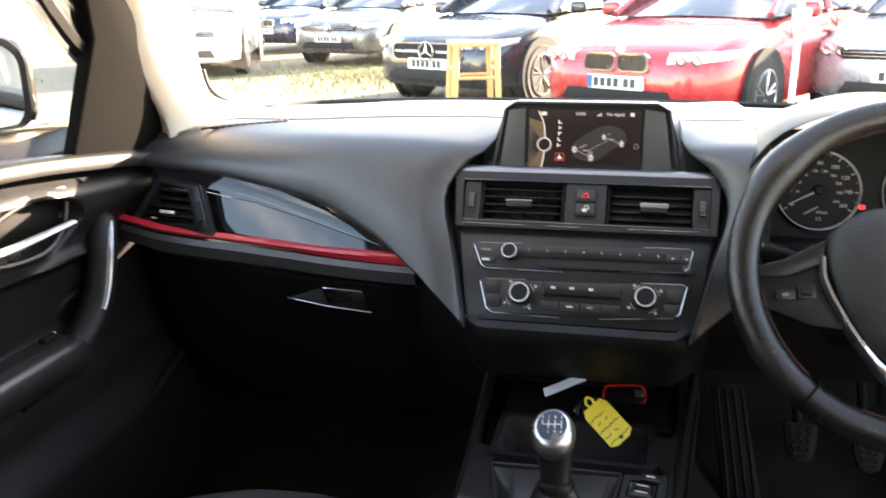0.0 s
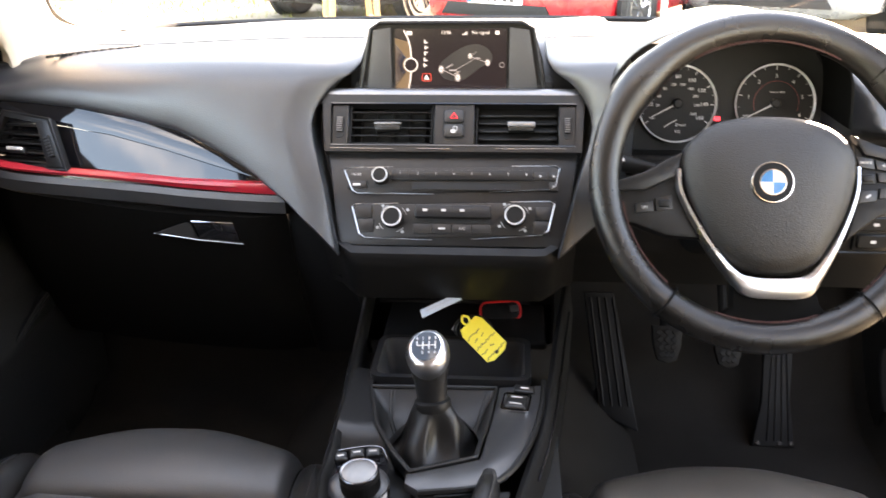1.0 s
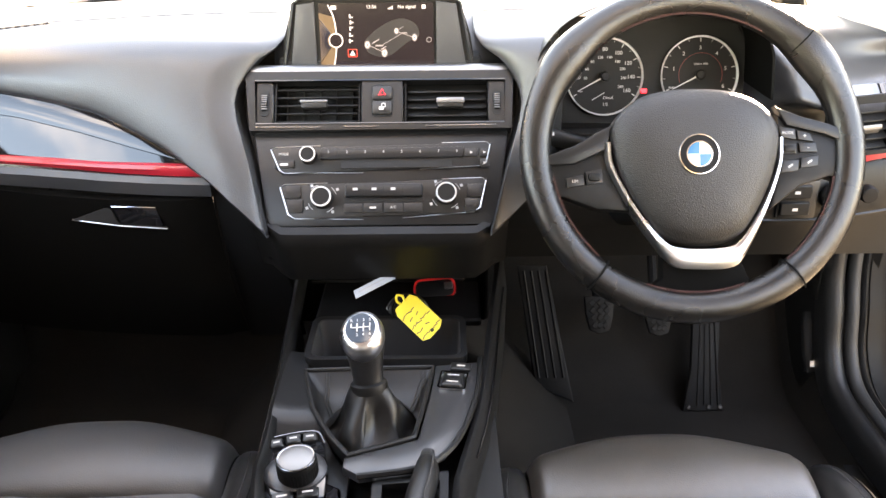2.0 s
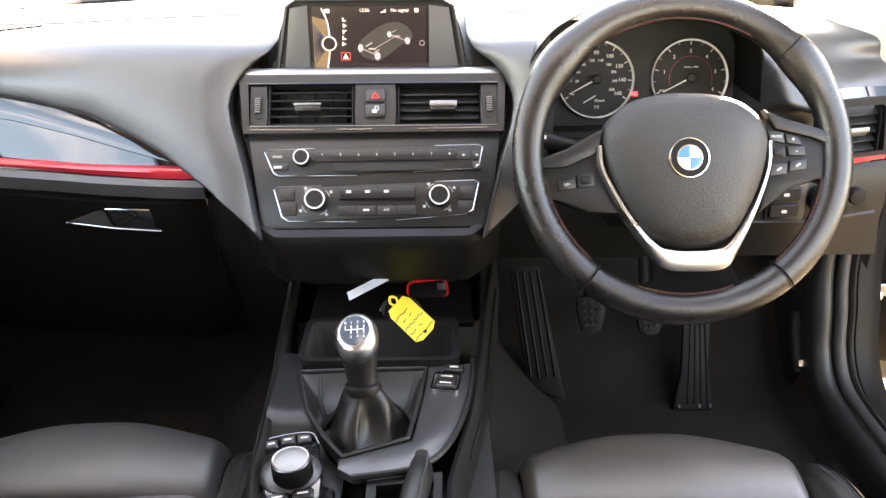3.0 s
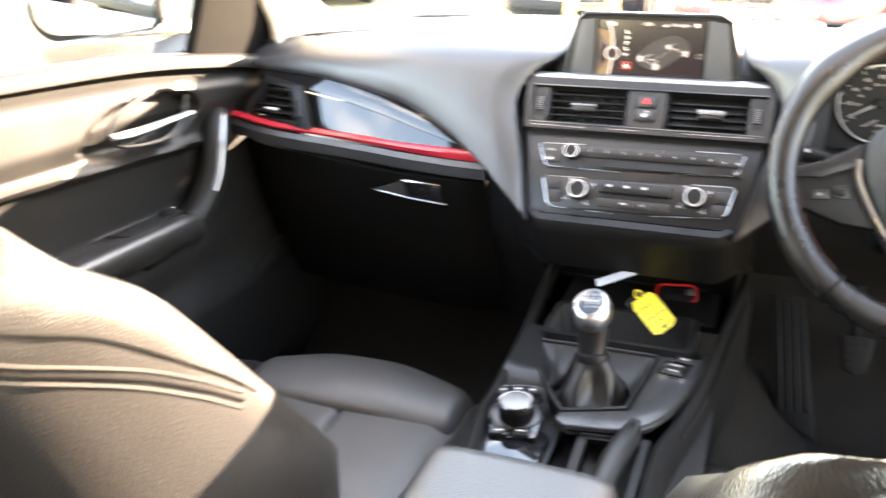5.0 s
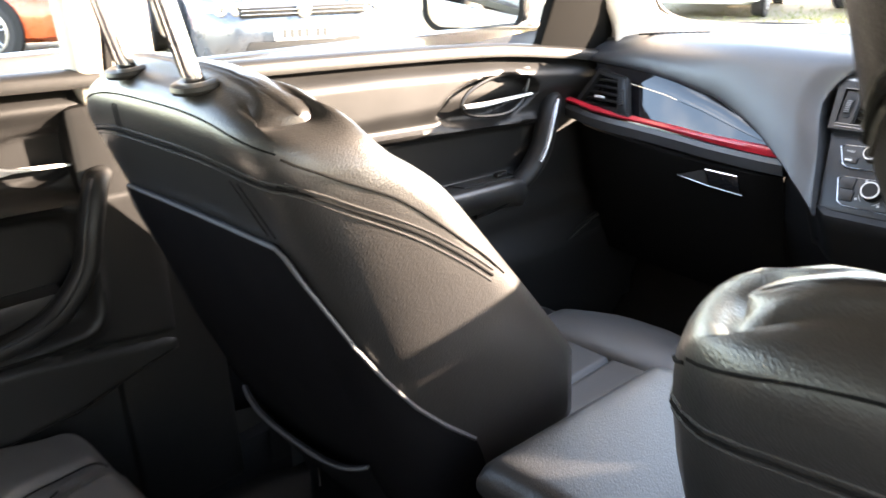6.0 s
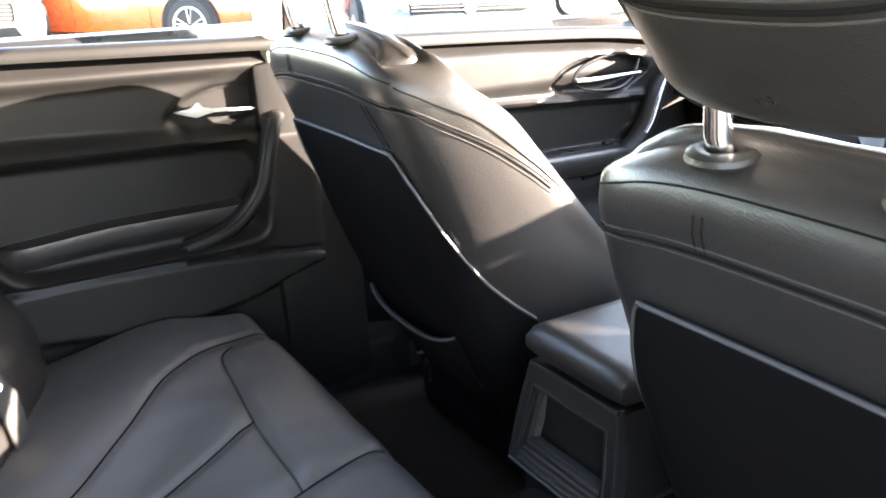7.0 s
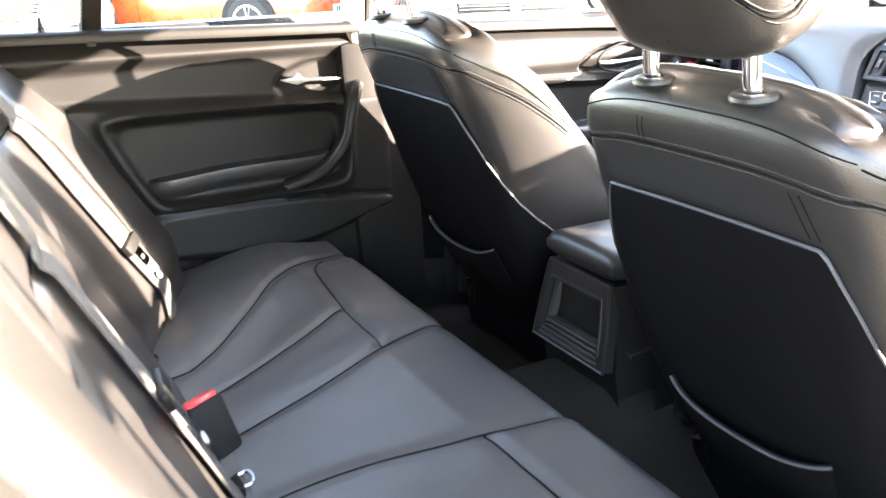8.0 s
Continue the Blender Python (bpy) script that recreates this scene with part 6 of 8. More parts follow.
structure("door_seal_outer_right", swept([(0.764, -0.02), (0.768, -0.004), (0.774, 0.001), (0.780, -0.004), (0.784, -0.02)]), SILL_GREY, "black outer door seal lip", 60)
structure("body_step_right", swept([(0.783, -0.03), (0.787, -0.012), (0.805, -0.016), (0.835, -0.030), (0.845, -0.10)]), PLASTIC_DK, "black painted door step", 60)
structure("hinge_post_right", loft([[Vector((x, y, z)) for x, y in ((0.755, 0.51), (0.80, 0.51), (0.84, 0.55), (0.84, 0.72), (0.755, 0.72))] for z in (0.22, 0.40, 0.60, 0.92)]), DARK_TRIM, "black painted hinge post")
# open driver's door
door_d = thing("open_front_door", "black front door standing open, driver side", "door", (0.83, 0.60, 0))
door_d.rotation_euler = (0, 0, radians(66))
part("inner_panel", rbox(0.05, 1.02, 0.70, 0.02, 2, pose(0.0, -0.53, 0.70)), PLASTIC, door_d, "black inner door panel")
part("outer_skin", rbox(0.03, 1.06, 0.76, 0.02, 2, pose(0.055, -0.53, 0.66)), OWN_PAINT, door_d)
part("armrest", rbox(0.06, 0.45, 0.06, 0.02, 2, pose(-0.045, -0.55, 0.72)), LEATHER, door_d)
part("speaker_grille", lathe([(0.075, 0), (0.075, 0.006), (0.068, 0.010), (0.0001, 0.011)], 32, frame_at((-0.026, -0.20, 0.52), (0, -1, 0), (0, 0, 1))), PLASTIC_DK, door_d)
wf = smooth_line([(0.04, -0.06, 1.00), (0.0, -0.55, 1.31), (-0.02, -0.85, 1.34), (0.03, -1.04, 1.02)], 5)
part("window_frame", tube(wf, 0.02, 8), PLASTIC_DK, door_d)
conduit = thing("door_cable_conduit", "pale ribbed cable conduit between body and open door", "cable", (0, 0, 0))
cl = smooth_line([(0.848, 0.625, 0.62), (0.856, 0.625, 0.575), (0.862, 0.612, 0.535), (0.876, 0.582, 0.510), (0.905, 0.545, 0.502), (0.945, 0.52, 0.512)], 9)
part("core", tube(cl, 0.0095, 10), PLASTIC_GREY, conduit)
for k in range(0, len(cl) - 1):
    p, q = cl[k], cl[k + 1]
    part("rib", tube([p, p.lerp(q, 0.55)], 0.0125, 10), PLASTIC_GREY, conduit)
strap = thing("door_check_strap", "metal door check strap at the hinge post", "hinge", (0, 0, 0))
part("strap", rbox(0.12, 0.012, 0.025, 0.003, 1, pose(0.885, 0.555, 0.50)), DARK_CHROME, strap)
part("bolt", lathe([(0.009, 0), (0.009, 0.008), (0.006, 0.010), (0.0001, 0.0105)], 10, frame_at((0.842, 0.535, 0.50), (1, 0, 0), (0, 0, 1))), CHROME, strap)

# ---- centre console ----
console = thing("centre_console", "black centre console with grey trim and cup holders", "console", (0.018, -0.018, 0.013))
CON_EDGE = [(-0.50, 0.086), (-0.12, 0.120), (-0.02, 0.138), (0.05, 0.138), (0.18, 0.142), (0.28, 0.148), (0.45, 0.156)]
CON_RIGHT = [(-0.50, 0.086), (-0.10, 0.080), (-0.04, 0.082), (0.02, 0.094), (0.08, 0.108), (0.16, 0.120), (0.28, 0.134), (0.45, 0.156)]


def con_top(y):
    return interp(y, [(-0.50, 0.60), (-0.16, 0.60), (0.02, 0.585), (0.20, 0.592), (0.30, 0.602), (0.45, 0.615)])


# flanks
for sgn, nm in ((-1, "left_flank"), (1, "right_flank")):
    rings = []
    for k in range(31):
        y = -0.46 + 0.90 * k / 30
        w, t = interp(y, CON_EDGE if sgn < 0 else CON_RIGHT), con_top(y)
        rings.append([Vector((sgn * (w - 0.013), y, t - 0.020)), Vector((sgn * (w - 0.011), y, t + 0.003)), Vector((sgn * (w - 0.005), y, t + 0.006)), Vector((sgn * w, y, t + 0.002)),
                      Vector((sgn * (w + 0.006), y, t - 0.05)), Vector((sgn * (w + 0.004), y, t - 0.16)), Vector((sgn * (w - 0.01), y, 0.30))])
    # right flank in the darker plastic: its shade is put into the colour
    part(nm, loft(rings, closed=False), PLASTIC if sgn < 0 else PLASTIC_DK, console, smooth=60)
    part("edge_line", tube([Vector((sgn * (interp(y, CON_EDGE if sgn < 0 else CON_RIGHT) + 0.0035), y, con_top(y) - 0.012)) for y in [0.02 + 0.36 * k / 20 for k in range(21)]], 0.0016, 5), DARK_CHROME, console, "thin bright edge line")
# floor of the console, with a well for the gear gaiter
part("tray", rbox(0.155, 0.50, 0.012, 0.003, 1, pose(-0.005, -0.25, 0.545)), PLASTIC_DK, console)


def deck_left_pt(u, v):
    """The dark deck between the flank and the gaiter, dipping to the menu controller."""
    y = -0.10 + 0.31 * v
    inner = interp(y, [(-0.10, -0.040), (0.004, -0.040), (0.04, -0.064), (0.09, -0.089), (0.169, -0.108), (0.21, -0.106)])
    x = -0.134 + (inner + 0.134) * u
    return Vector((x, y, 0.592 - 0.026 * step(0.085, 0.035, y) + 0.004 * (1 - u) ** 3))


part("deck_left", thick(field(10, 30, deck_left_pt), 0.006), SATIN, console, smooth=60)
part("deck_right", prism([(0.052, 0.176), (0.106, 0.184), (0.100, 0.12), (0.084, 0.05), (0.062, 0.004), (0.030, -0.020), (-0.026, -0.032), (-0.044, -0.018), (-0.044, -0.002), (-0.006, 0.012), (0.033, 0.028), (0.044, 0.10)], 0.010, pose(0, 0, 0.583), 0.003), GREY_TRIM, console, "satin grey console trim")
part("deck_edge", tube(smooth_line([(0.108, 0.19, 0.594), (0.102, 0.12, 0.594), (0.086, 0.05, 0.594), (0.064, 0.002, 0.594), (0.032, -0.023, 0.594), (-0.028, -0.035, 0.594)], 6), 0.0035, 6), PLASTIC, console)
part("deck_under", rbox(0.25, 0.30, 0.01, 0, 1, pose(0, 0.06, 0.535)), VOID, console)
# cup holder tray behind the gear lever
rim_o = rrect(0.206, 0.112, 0.016, 4, -0.011, 0.236)
rim_i = rrect(0.190, 0.096, 0.012, 4, -0.011, 0.236)
cup = part("cup_tray", ring_prism(rim_o, rim_i, 0.012, pose(0, 0, 0.588)), SATIN, console, "black twin cup holder tray")
part("tray_wall", loft([[Vector((x, y, 0.598)) for x, y in rim_i], [Vector((x * 0.97, 0.247 + (y - 0.247) * 0.92, 0.55)) for x, y in rim_i], [Vector((x * 0.93, 0.247 + (y - 0.247) * 0.85, 0.53)) for x, y in rim_i]], caps=False), GREY_TRIM, cup)
part("tray_floor", rbox(0.20, 0.08, 0.006, 0, 1, pose(-0.011, 0.236, 0.53)), PLASTIC_DK, cup)
for sx in (-1, 1):
    part("cup_ring", lathe([(0.041, 0.0), (0.041, 0.004), (0.037, 0.005), (0.036, 0.0)], 36, pose(-0.011 + sx * 0.046, 0.236, 0.534)), PLASTIC, cup)
part("divider", prism([(-0.022, 0.0), (-0.014, 0.016), (0.014, 0.016), (0.022, 0.0)], 0.030, frame_at((-0.004, 0.205, 0.574), (1, 0, 0), (0, 0, 1)), 0.002), PLASTIC, cup)
sock = thing("power_socket", "round black power socket cap in the tray", "socket", (0.010, -0.018, 0.010))
SK = frame_at((0.020, 0.322, 0.592), (1, 0, 0), (0, 0.8, 0.6))
part("cap", lathe([(0.026, -0.01), (0.026, 0.006), (0.022, 0.010), (0.020, 0.008), (0.018, 0.012), (0.0001, 0.013)], 32, SK), PLASTIC, sock)
part("hinge_ring", lathe([(0.031, -0.012), (0.031, -0.002), (0.028, 0.001), (0.026, -0.002)], 32, SK), BUTTON, sock)
part("rear_shelf", rbox(0.23, 0.12, 0.012, 0.003, 1, pose(0, 0.355, 0.585)), PLASTIC_DK, console)

# gear lever with gaiter
gear = thing("gear_lever", "silver-topped gear lever with black leather gaiter", "gear lever", (0.018, -0.022, 0.013))
well = [(-0.108, 0.169), (-0.03, 0.173), (0.049, 0.174), (0.040, 0.10), (0.029, 0.033), (-0.006, 0.018), (-0.040, 0.004), (-0.064, 0.040), (-0.089, 0.090)]
well_f = [Vector((*a, 0)).lerp(Vector((*b, 0)), k / 8) for a, b in zip(well, well[1:] + well[:1]) for k in range(8)]
wc = Vector((-0.028, 0.085, 0))
tc_ = Vector((-0.022, 0.083, 0))


def gaiter_ring(t):
    """From the frame inward: a flat skirt a little below the frame, then up the boot to the collar."""
    out = []
    for q in well_f:
        a = math.atan2(q.y - wc.y, q.x - wc.x)
        collar = tc_ + Vector((0.0205 * math.cos(a), 0.019 * math.sin(a), 0))
        foot = wc + Vector((0.058 * math.cos(a) + 0.006, 0.060 * math.sin(a) - 0.012, 0))
        if (foot - wc).length > (q - wc).length * 0.92:
            foot = wc.lerp(q, 0.92)
        if t < 0.35:
            u = t / 0.35
            r = q.lerp(foot, u)
            z = 0.594 - 0.026 * math.sin(0.5 * math.pi * u)
        else:
            u = (t - 0.35) / 0.65
            r = foot.lerp(collar, u ** 0.8)
            z = 0.568 + 0.062 * u ** 1.25
            fold = (0.0050 * math.sin(a * 3 + 2.4 * u + 0.4) + 0.0030 * math.sin(a * 5 - 4.0 * u + 1.0)) * math.sin(math.pi * u) ** 0.8
            r = r + (r - wc).normalized() * fold
            z += 0.5 * fold
        out.append(Vector((r.x, r.y, z)))
    return out


part("gaiter", loft([gaiter_ring(k / 26) for k in range(27)], caps=False), GAITER, gear, "creased black leather gaiter", smooth=80)
part("gaiter_frame", tube([q + Vector((0, 0, 0.594)) for q in well_f], 0.0028, 7, closed=True), GAITER, gear)
for off in (0.010, 0.014):
    part("gaiter_seam", tube([Vector((-0.092 + off, 0.165, 0.5925)), Vector((-0.090 + off, 0.13, 0.574)), Vector((-0.075 + off, 0.085, 0.568))], 0.0011, 5), THREAD, gear)
    part("gaiter_seam", tube([Vector((0.050 - off, 0.165, 0.5925)), Vector((0.040 - off, 0.13, 0.574)), Vector((0.030 - off, 0.095, 0.570))], 0.0011, 5), THREAD, gear)
gax = Vector((-0.010, 0.028, 0.110)).normalized()
GK = frame_at(tc_ + Vector((0, 0, 0.628)), Vector((1, 0, 0.09)), gax.cross(Vector((1, 0, 0.09))))
if (GK.to_3x3() @ Vector((0, 0, 1))).z < 0:
    GK = frame_at(tc_ + Vector((0, 0, 0.628)), Vector((1, 0, 0.09)), -gax.cross(Vector((1, 0, 0.09))))
part("collar", lathe([(0.0205, -0.006), (0.0215, -0.001), (0.0205, 0.004), (0.017, 0.006)], 28, GK), PLASTIC, gear)
part("stem", lathe([(0.0172, 0.0), (0.0168, 0.010), (0.0188, 0.028), (0.0222, 0.044), (0.0232, 0.052)], 28, GK @ Matrix.Diagonal((1, 0.9, 1, 1))), SATIN, gear, "black lever stem")
KT = GK @ pose(0, 0.002, 0.050, 38)
part("knob", lathe([(0.0195, -0.014), (0.0225, -0.004), (0.0255, 0.006), (0.0262, 0.014), (0.0245, 0.021), (0.0205, 0.0255), (0.0175, 0.0268)], 40, KT @ Matrix.Diagonal((0.94, 1.12, 1, 1))), SILVER, gear, "satin silver lever knob")
part("knob_cap", lathe([(0.0180, 0.024), (0.0178, 0.0272), (0.0001, 0.0282)], 36, KT @ Matrix.Diagonal((0.94, 1.12, 1, 1))), GLOSS, gear, "black shift pattern cap")
part("shift_line", rbox(0.020, 0.0012, 0.0004, 0, 1, KT @ pose(0.001, 0.0, 0.0284)), WHITE_INK, gear)
for kx, top, bot in ((-0.010, "R", ""), (-0.0035, "1", "2"), (0.0035, "3", "4"), (0.0105, "5", "6")):
    part("shift_line", rbox(0.0012, 0.011 if bot else 0.006, 0.0004, 0, 1, KT @ pose(kx, 0.0 if bot else 0.0028, 0.0284)), WHITE_INK, gear)
    text_part("shift_mark", top, 0.0052, KT @ pose(kx, 0.0098, 0.0282), WHITE_INK, gear)
    if bot:
        text_part("shift_mark", bot, 0.0052, KT @ pose(kx, -0.0098, 0.0282), WHITE_INK, gear)

# switches beside the lever
sws = thing("drive_mode_switch", "black drive mode rocker with chrome frame", "switch", (0.013, -0.008, 0.012))
SM = pose(0.078, 0.128, 0.5945, 0, 0, -8)
part("key", rbox(0.026, 0.016, 0.006, 0.002, 2, SM @ pose(0.006, 0.032, 0)), BUTTON, sws)
part("key_mark", rbox(0.010, 0.003, 0.0004, 0, 1, SM @ pose(0.006, 0.032, 0.0032)), WHITE_INK, sws)
part("frame", ring_prism(rrect(0.034, 0.038, 0.004), rrect(0.030, 0.034, 0.003), 0.004, SM @ pose(0, 0, -0.001)), CHROME, sws, "chrome frame")
part("rocker", rbox(0.027, 0.030, 0.010, 0.004, 3, SM), BUTTON, sws)
for dy in (0.007, -0.007):
    part("rocker_mark", rbox(0.014, 0.002, 0.0004, 0, 1, SM @ pose(0, dy, 0.0052)), WHITE_INK, sws)

# rotary controller
ctl = thing("rotary_controller", "black rotary menu controller with silver-topped knob", "controller", (0.022, -0.030, -0.004))
CT = pose(-0.098, 0.000, 0.597, 4, -3, 6)
CK = CT @ pose(0.004, -0.008, 0.0) @ Matrix.Diagonal((0.84, 0.84, 0.95, 1.0))
part("base", prism([(-0.036, 0.043), (-0.029, 0.058), (0.018, 0.062), (0.030, 0.041), (0.033, -0.002), (0.030, -0.040), (-0.020, -0.045), (-0.034, -0.001)], 0.008, CT @ pose(0, 0, -0.006), 0.002), GLOSS, ctl)
part("rim", tube(smooth_line([CT @ Vector(q) for q in ((-0.036, 0.043, 0.002), (-0.029, 0.058, 0.002), (0.018, 0.062, 0.002), (0.030, 0.041, 0.002))], 4), 0.0009, 6), DARK_CHROME, ctl)
for kx, ky, w_, r_ in ((-0.022, 0.046, 0.014, 8), (-0.004, 0.050, 0.016, 4), (0.014, 0.050, 0.016, 0), (-0.012, -0.036, 0.022, 4), (0.014, -0.034, 0.022, 0)):
    part("key", rbox(w_, 0.013, 0.006, 0.0015, 1, CT @ pose(kx, ky, 0.003, 0, 0, r_)), BUTTON, ctl)
    part("key_mark", rbox(w_ * 0.5, 0.0022, 0.0003, 0, 1, CT @ pose(kx, ky, 0.0062, 0, 0, r_)), WHITE_INK, ctl)
part("skirt", lathe([(0.042, 0.0), (0.0415, 0.004), (0.036, 0.007), (0.027, 0.008)], 40, CT @ Matrix.Diagonal((0.80, 0.72, 1, 1))), GREY_TRIM, ctl)
kn = part("knob", lathe([(0.0235, 0.006), (0.0245, 0.008), (0.0245, 0.026), (0.0235, 0.0295), (0.0215, 0.0305), (0.020, 0.0295), (0.0001, 0.0292)], 48, CK), PLASTIC, ctl)
part("knob_ring", lathe([(0.0244, 0.0280), (0.0240, 0.0304), (0.0232, 0.0310), (0.0226, 0.0306)], 48, CK), DARK_CHROME, kn, "silver knob ring")
part("knob_top", lathe([(0.0228, 0.0300), (0.0200, 0.0311), (0.0120, 0.0319), (0.0001, 0.0322)], 40, CK), KNOB_GREY, kn)
for k in range(40):
    a = 2 * math.pi * k / 40
    part("knurl", rbox(0.0012, 0.0016, 0.014, 0, 1, CK @ pose(0.0247 * math.cos(a), 0.0247 * math.sin(a), 0.016, 0, 0, math.degrees(a))), PLASTIC, kn)
part("gloss_deck", prism([(-0.132, 0.060), (-0.125, 0.02), (-0.046, -0.03), (-0.046, -0.13), (-0.118, -0.13), (-0.134, -0.02)], 0.030, pose(0, 0, 0.5460), 0.004), GLOSS, console, "gloss black deck")

# handbrake
hb = thing("handbrake", "black leather handbrake lever, lowered", "handbrake", (0.020, -0.014, 0.015))
hp = smooth_line([(0.042, -0.012, 0.586), (0.040, -0.04, 0.590), (0.032, -0.09, 0.590), (0.026, -0.17, 0.584), (0.022, -0.22, 0.572)], 6)
n_ = len(hp)
part("grip", tube(hp, [0.0115 + 0.003 * math.sin(math.pi * min(k / n_ * 1.3, 1)) for k in range(n_)], 14), GAITER, hb)
part("button", tube([hp[0] + Vector((0.0005, 0.016, 0)), hp[0] + Vector((0, 0.004, 0)), hp[0]], [0.0085, 0.0100, 0.0115], 14), GREY_TRIM, hb, "black release button")
part("grip_seam", tube([q + Vector((0.007, 0, 0.0145)) for q in hp[1:-2]], 0.0011, 5), THREAD, hb)
part("slot", prism([(0.0, -0.03), (0.058, -0.02), (0.054, -0.22), (0.002, -0.22)], 0.004, pose(0, 0, 0.560)), VOID, console)
part("slot_rim", ring_prism([(-0.012, -0.030), (0.066, -0.020), (0.062, -0.23), (-0.008, -0.23)], [(-0.002, -0.040), (0.057, -0.034), (0.054, -0.22), (0.002, -0.22)], 0.010, pose(0, 0, 0.578)), PLASTIC, console)

# armrest box with rear air outlet
arm = thing("console_box", "black leather centre armrest over the console box", "armrest", (0, -0.088, 0.008))
rings = []
for k in range(25):
    t = k / 24
    y = -0.462 + 0.28 * t
    z = 0.692 - 0.004 * t
    e = min(t, 1 - t)
    sq = 1 - 0.5 * max(0, 1 - e / 0.06) ** 2
    rings.append([Vector((0.083 * (0.93 + 0.07 * sq) * math.copysign(abs(math.cos(a)) ** 0.4, math.cos(a)), y, z + 0.023 * sq * math.copysign(abs(math.sin(a)) ** 0.5, math.sin(a)))) for a in [2 * math.pi * q / 28 for q in range(28)]])
part("lid", loft(rings), LID_VINYL, arm, "padded leather lid", smooth=60)
part("lid_seam", tube([Vector((x, -0.4605, 0.684)) for x in (-0.076, 0.0, 0.076)], 0.0016, 5), SEAM, arm)
part("lid_hinge", rbox(0.15, 0.02, 0.018, 0.004, 2, pose(0, -0.448, 0.657)), PLASTIC, arm)
part("box", loft([[Vector((x * (1 + 0.10 * (0.66 - z) / 0.3), y + 0.06 * max(0, 0.62 - z), z)) for x, y in ((-0.078, -0.452), (0.078, -0.452), (0.082, -0.19), (-0.082, -0.19))] for z in (0.30, 0.40, 0.50, 0.60, 0.665)]), PLASTIC, arm)
out = thing("rear_air_outlet", "black rear console outlet frame with storage slot", "air vent", (0, -0.084, 0.010))
RO = frame_at((0.002, -0.462, 0.595), (1, 0, 0), (0, 0.16, 1))
if (RO.to_3x3() @ Vector((0, 0, 1))).y > 0:
    RO = frame_at((0.002, -0.462, 0.595), (-1, 0, 0), (0, 0.16, 1))
part("frame", ring_prism([(-0.072, 0.066), (-0.068, 0.070), (0.068, 0.070), (0.072, 0.066), (0.082, 0.0), (0.087, -0.062), (-0.087, -0.062), (-0.082, 0.0)], [(-0.060, 0.040), (-0.056, 0.044), (0.056, 0.044), (0.060, 0.040), (0.067, 0.0), (0.071, -0.040), (-0.071, -0.040), (-0.067, 0.0)], 0.020, RO @ pose(0, 0, -0.006)), SATIN, out)
part("inner_frame", ring_prism([(-0.060, 0.044), (0.060, 0.044), (0.071, -0.040), (-0.071, -0.040)], [(-0.052, 0.036), (0.052, 0.036), (0.061, -0.026), (-0.061, -0.026)], 0.012, RO @ pose(0, 0, -0.008)), GREY_TRIM, out)
for edge_ in ([(-0.060, 0.044), (0.060, 0.044)], [(-0.060, 0.044), (-0.067, 0.0), (-0.071, -0.040)], [(0.060, 0.044), (0.067, 0.0), (0.071, -0.040)], [(-0.072, 0.069), (0.072, 0.069)], [(-0.072, 0.066), (-0.082, 0.0), (-0.087, -0.062), (0.087, -0.062), (0.082, 0.0), (0.072, 0.066)]):
    part("frame_edge", tube([RO @ Vector((x, y, 0.0135)) for x, y in edge_], 0.0026, 8), SATIN, out)
part("well", rbox(0.128, 0.080, 0.004, 0, 1, RO @ pose(0, 0.002, -0.030)), VOID, out)
part("flap", rbox(0.070, 0.052, 0.004, 0.001, 1, RO @ pose(0.016, 0.004, -0.020)), PLASTIC_DK, out)
for k in range(4):
    part("lip", rbox(0.126 + 0.005 * k, 0.0045, 0.012, 0.0015, 2, RO @ pose(0, -0.029 - 0.0078 * k, 0.006 + 0.002 * k)), GREY_TRIM, out)
part("lower_cover", loft([[Vector((x * w, yy, z)) for x in (-0.084, -0.04, 0.04, 0.084)] for w, yy, z in ((1.04, -0.462, 0.542), (1.07, -0.460, 0.520), (1.10, -0.452, 0.47), (1.12, -0.436, 0.40), (1.14, -0.426, 0.31))], closed=False), PLASTIC_DK, out)

# key with tags in the tray
key = thing("car_key", "car key with yellow paper tag on a ring", "key", (0, 0, 0))
part("fob", prism(rrect(0.058, 0.028, 0.010), 0.014, frame_at((0.068, 0.365, 0.602), (0.98, 0.10, 0.05), (-0.10, 0.75, 0.65)), 0.004), PLASTIC_DK, key)
part("fob_edge", ring_prism(rrect(0.062, 0.032, 0.012), rrect(0.056, 0.026, 0.010), 0.012, frame_at((0.068, 0.365, 0.603), (0.98, 0.10, 0.05), (-0.10, 0.75, 0.65))), RED_PLASTIC, key, "red fob edge")
part("fob_face", prism(rrect(0.030, 0.019, 0.006), 0.0012, frame_at((0.076, 0.360, 0.612), (0.98, 0.10, 0.05), (-0.10, 0.75, 0.65)), 0.0004), PLASTIC_GREY, key, "pale grey fob face")
part("fob_key", rbox(0.012, 0.010, 0.002, 0.0005, 1, frame_at((0.088, 0.356, 0.617), (0.98, 0.10, 0.05), (-0.10, 0.75, 0.65))), SILVER, key)
YT = frame_at((0.047, 0.248, 0.624), (0.60, -0.52, -0.36), (0.62, 0.62, 0.42)) @ Matrix.Diagonal((0.75, 1.06, 1, 1))
tag = part("yellow_tag", prism([(-0.042, -0.014), (-0.030, -0.0185), (0.036, -0.0185), (0.043, -0.010), (0.043, 0.010), (0.036, 0.0185), (-0.030, 0.0185), (-0.042, 0.014)], 0.0012, YT), YELLOW_TAG, key, "yellow paper key tag with handwriting")
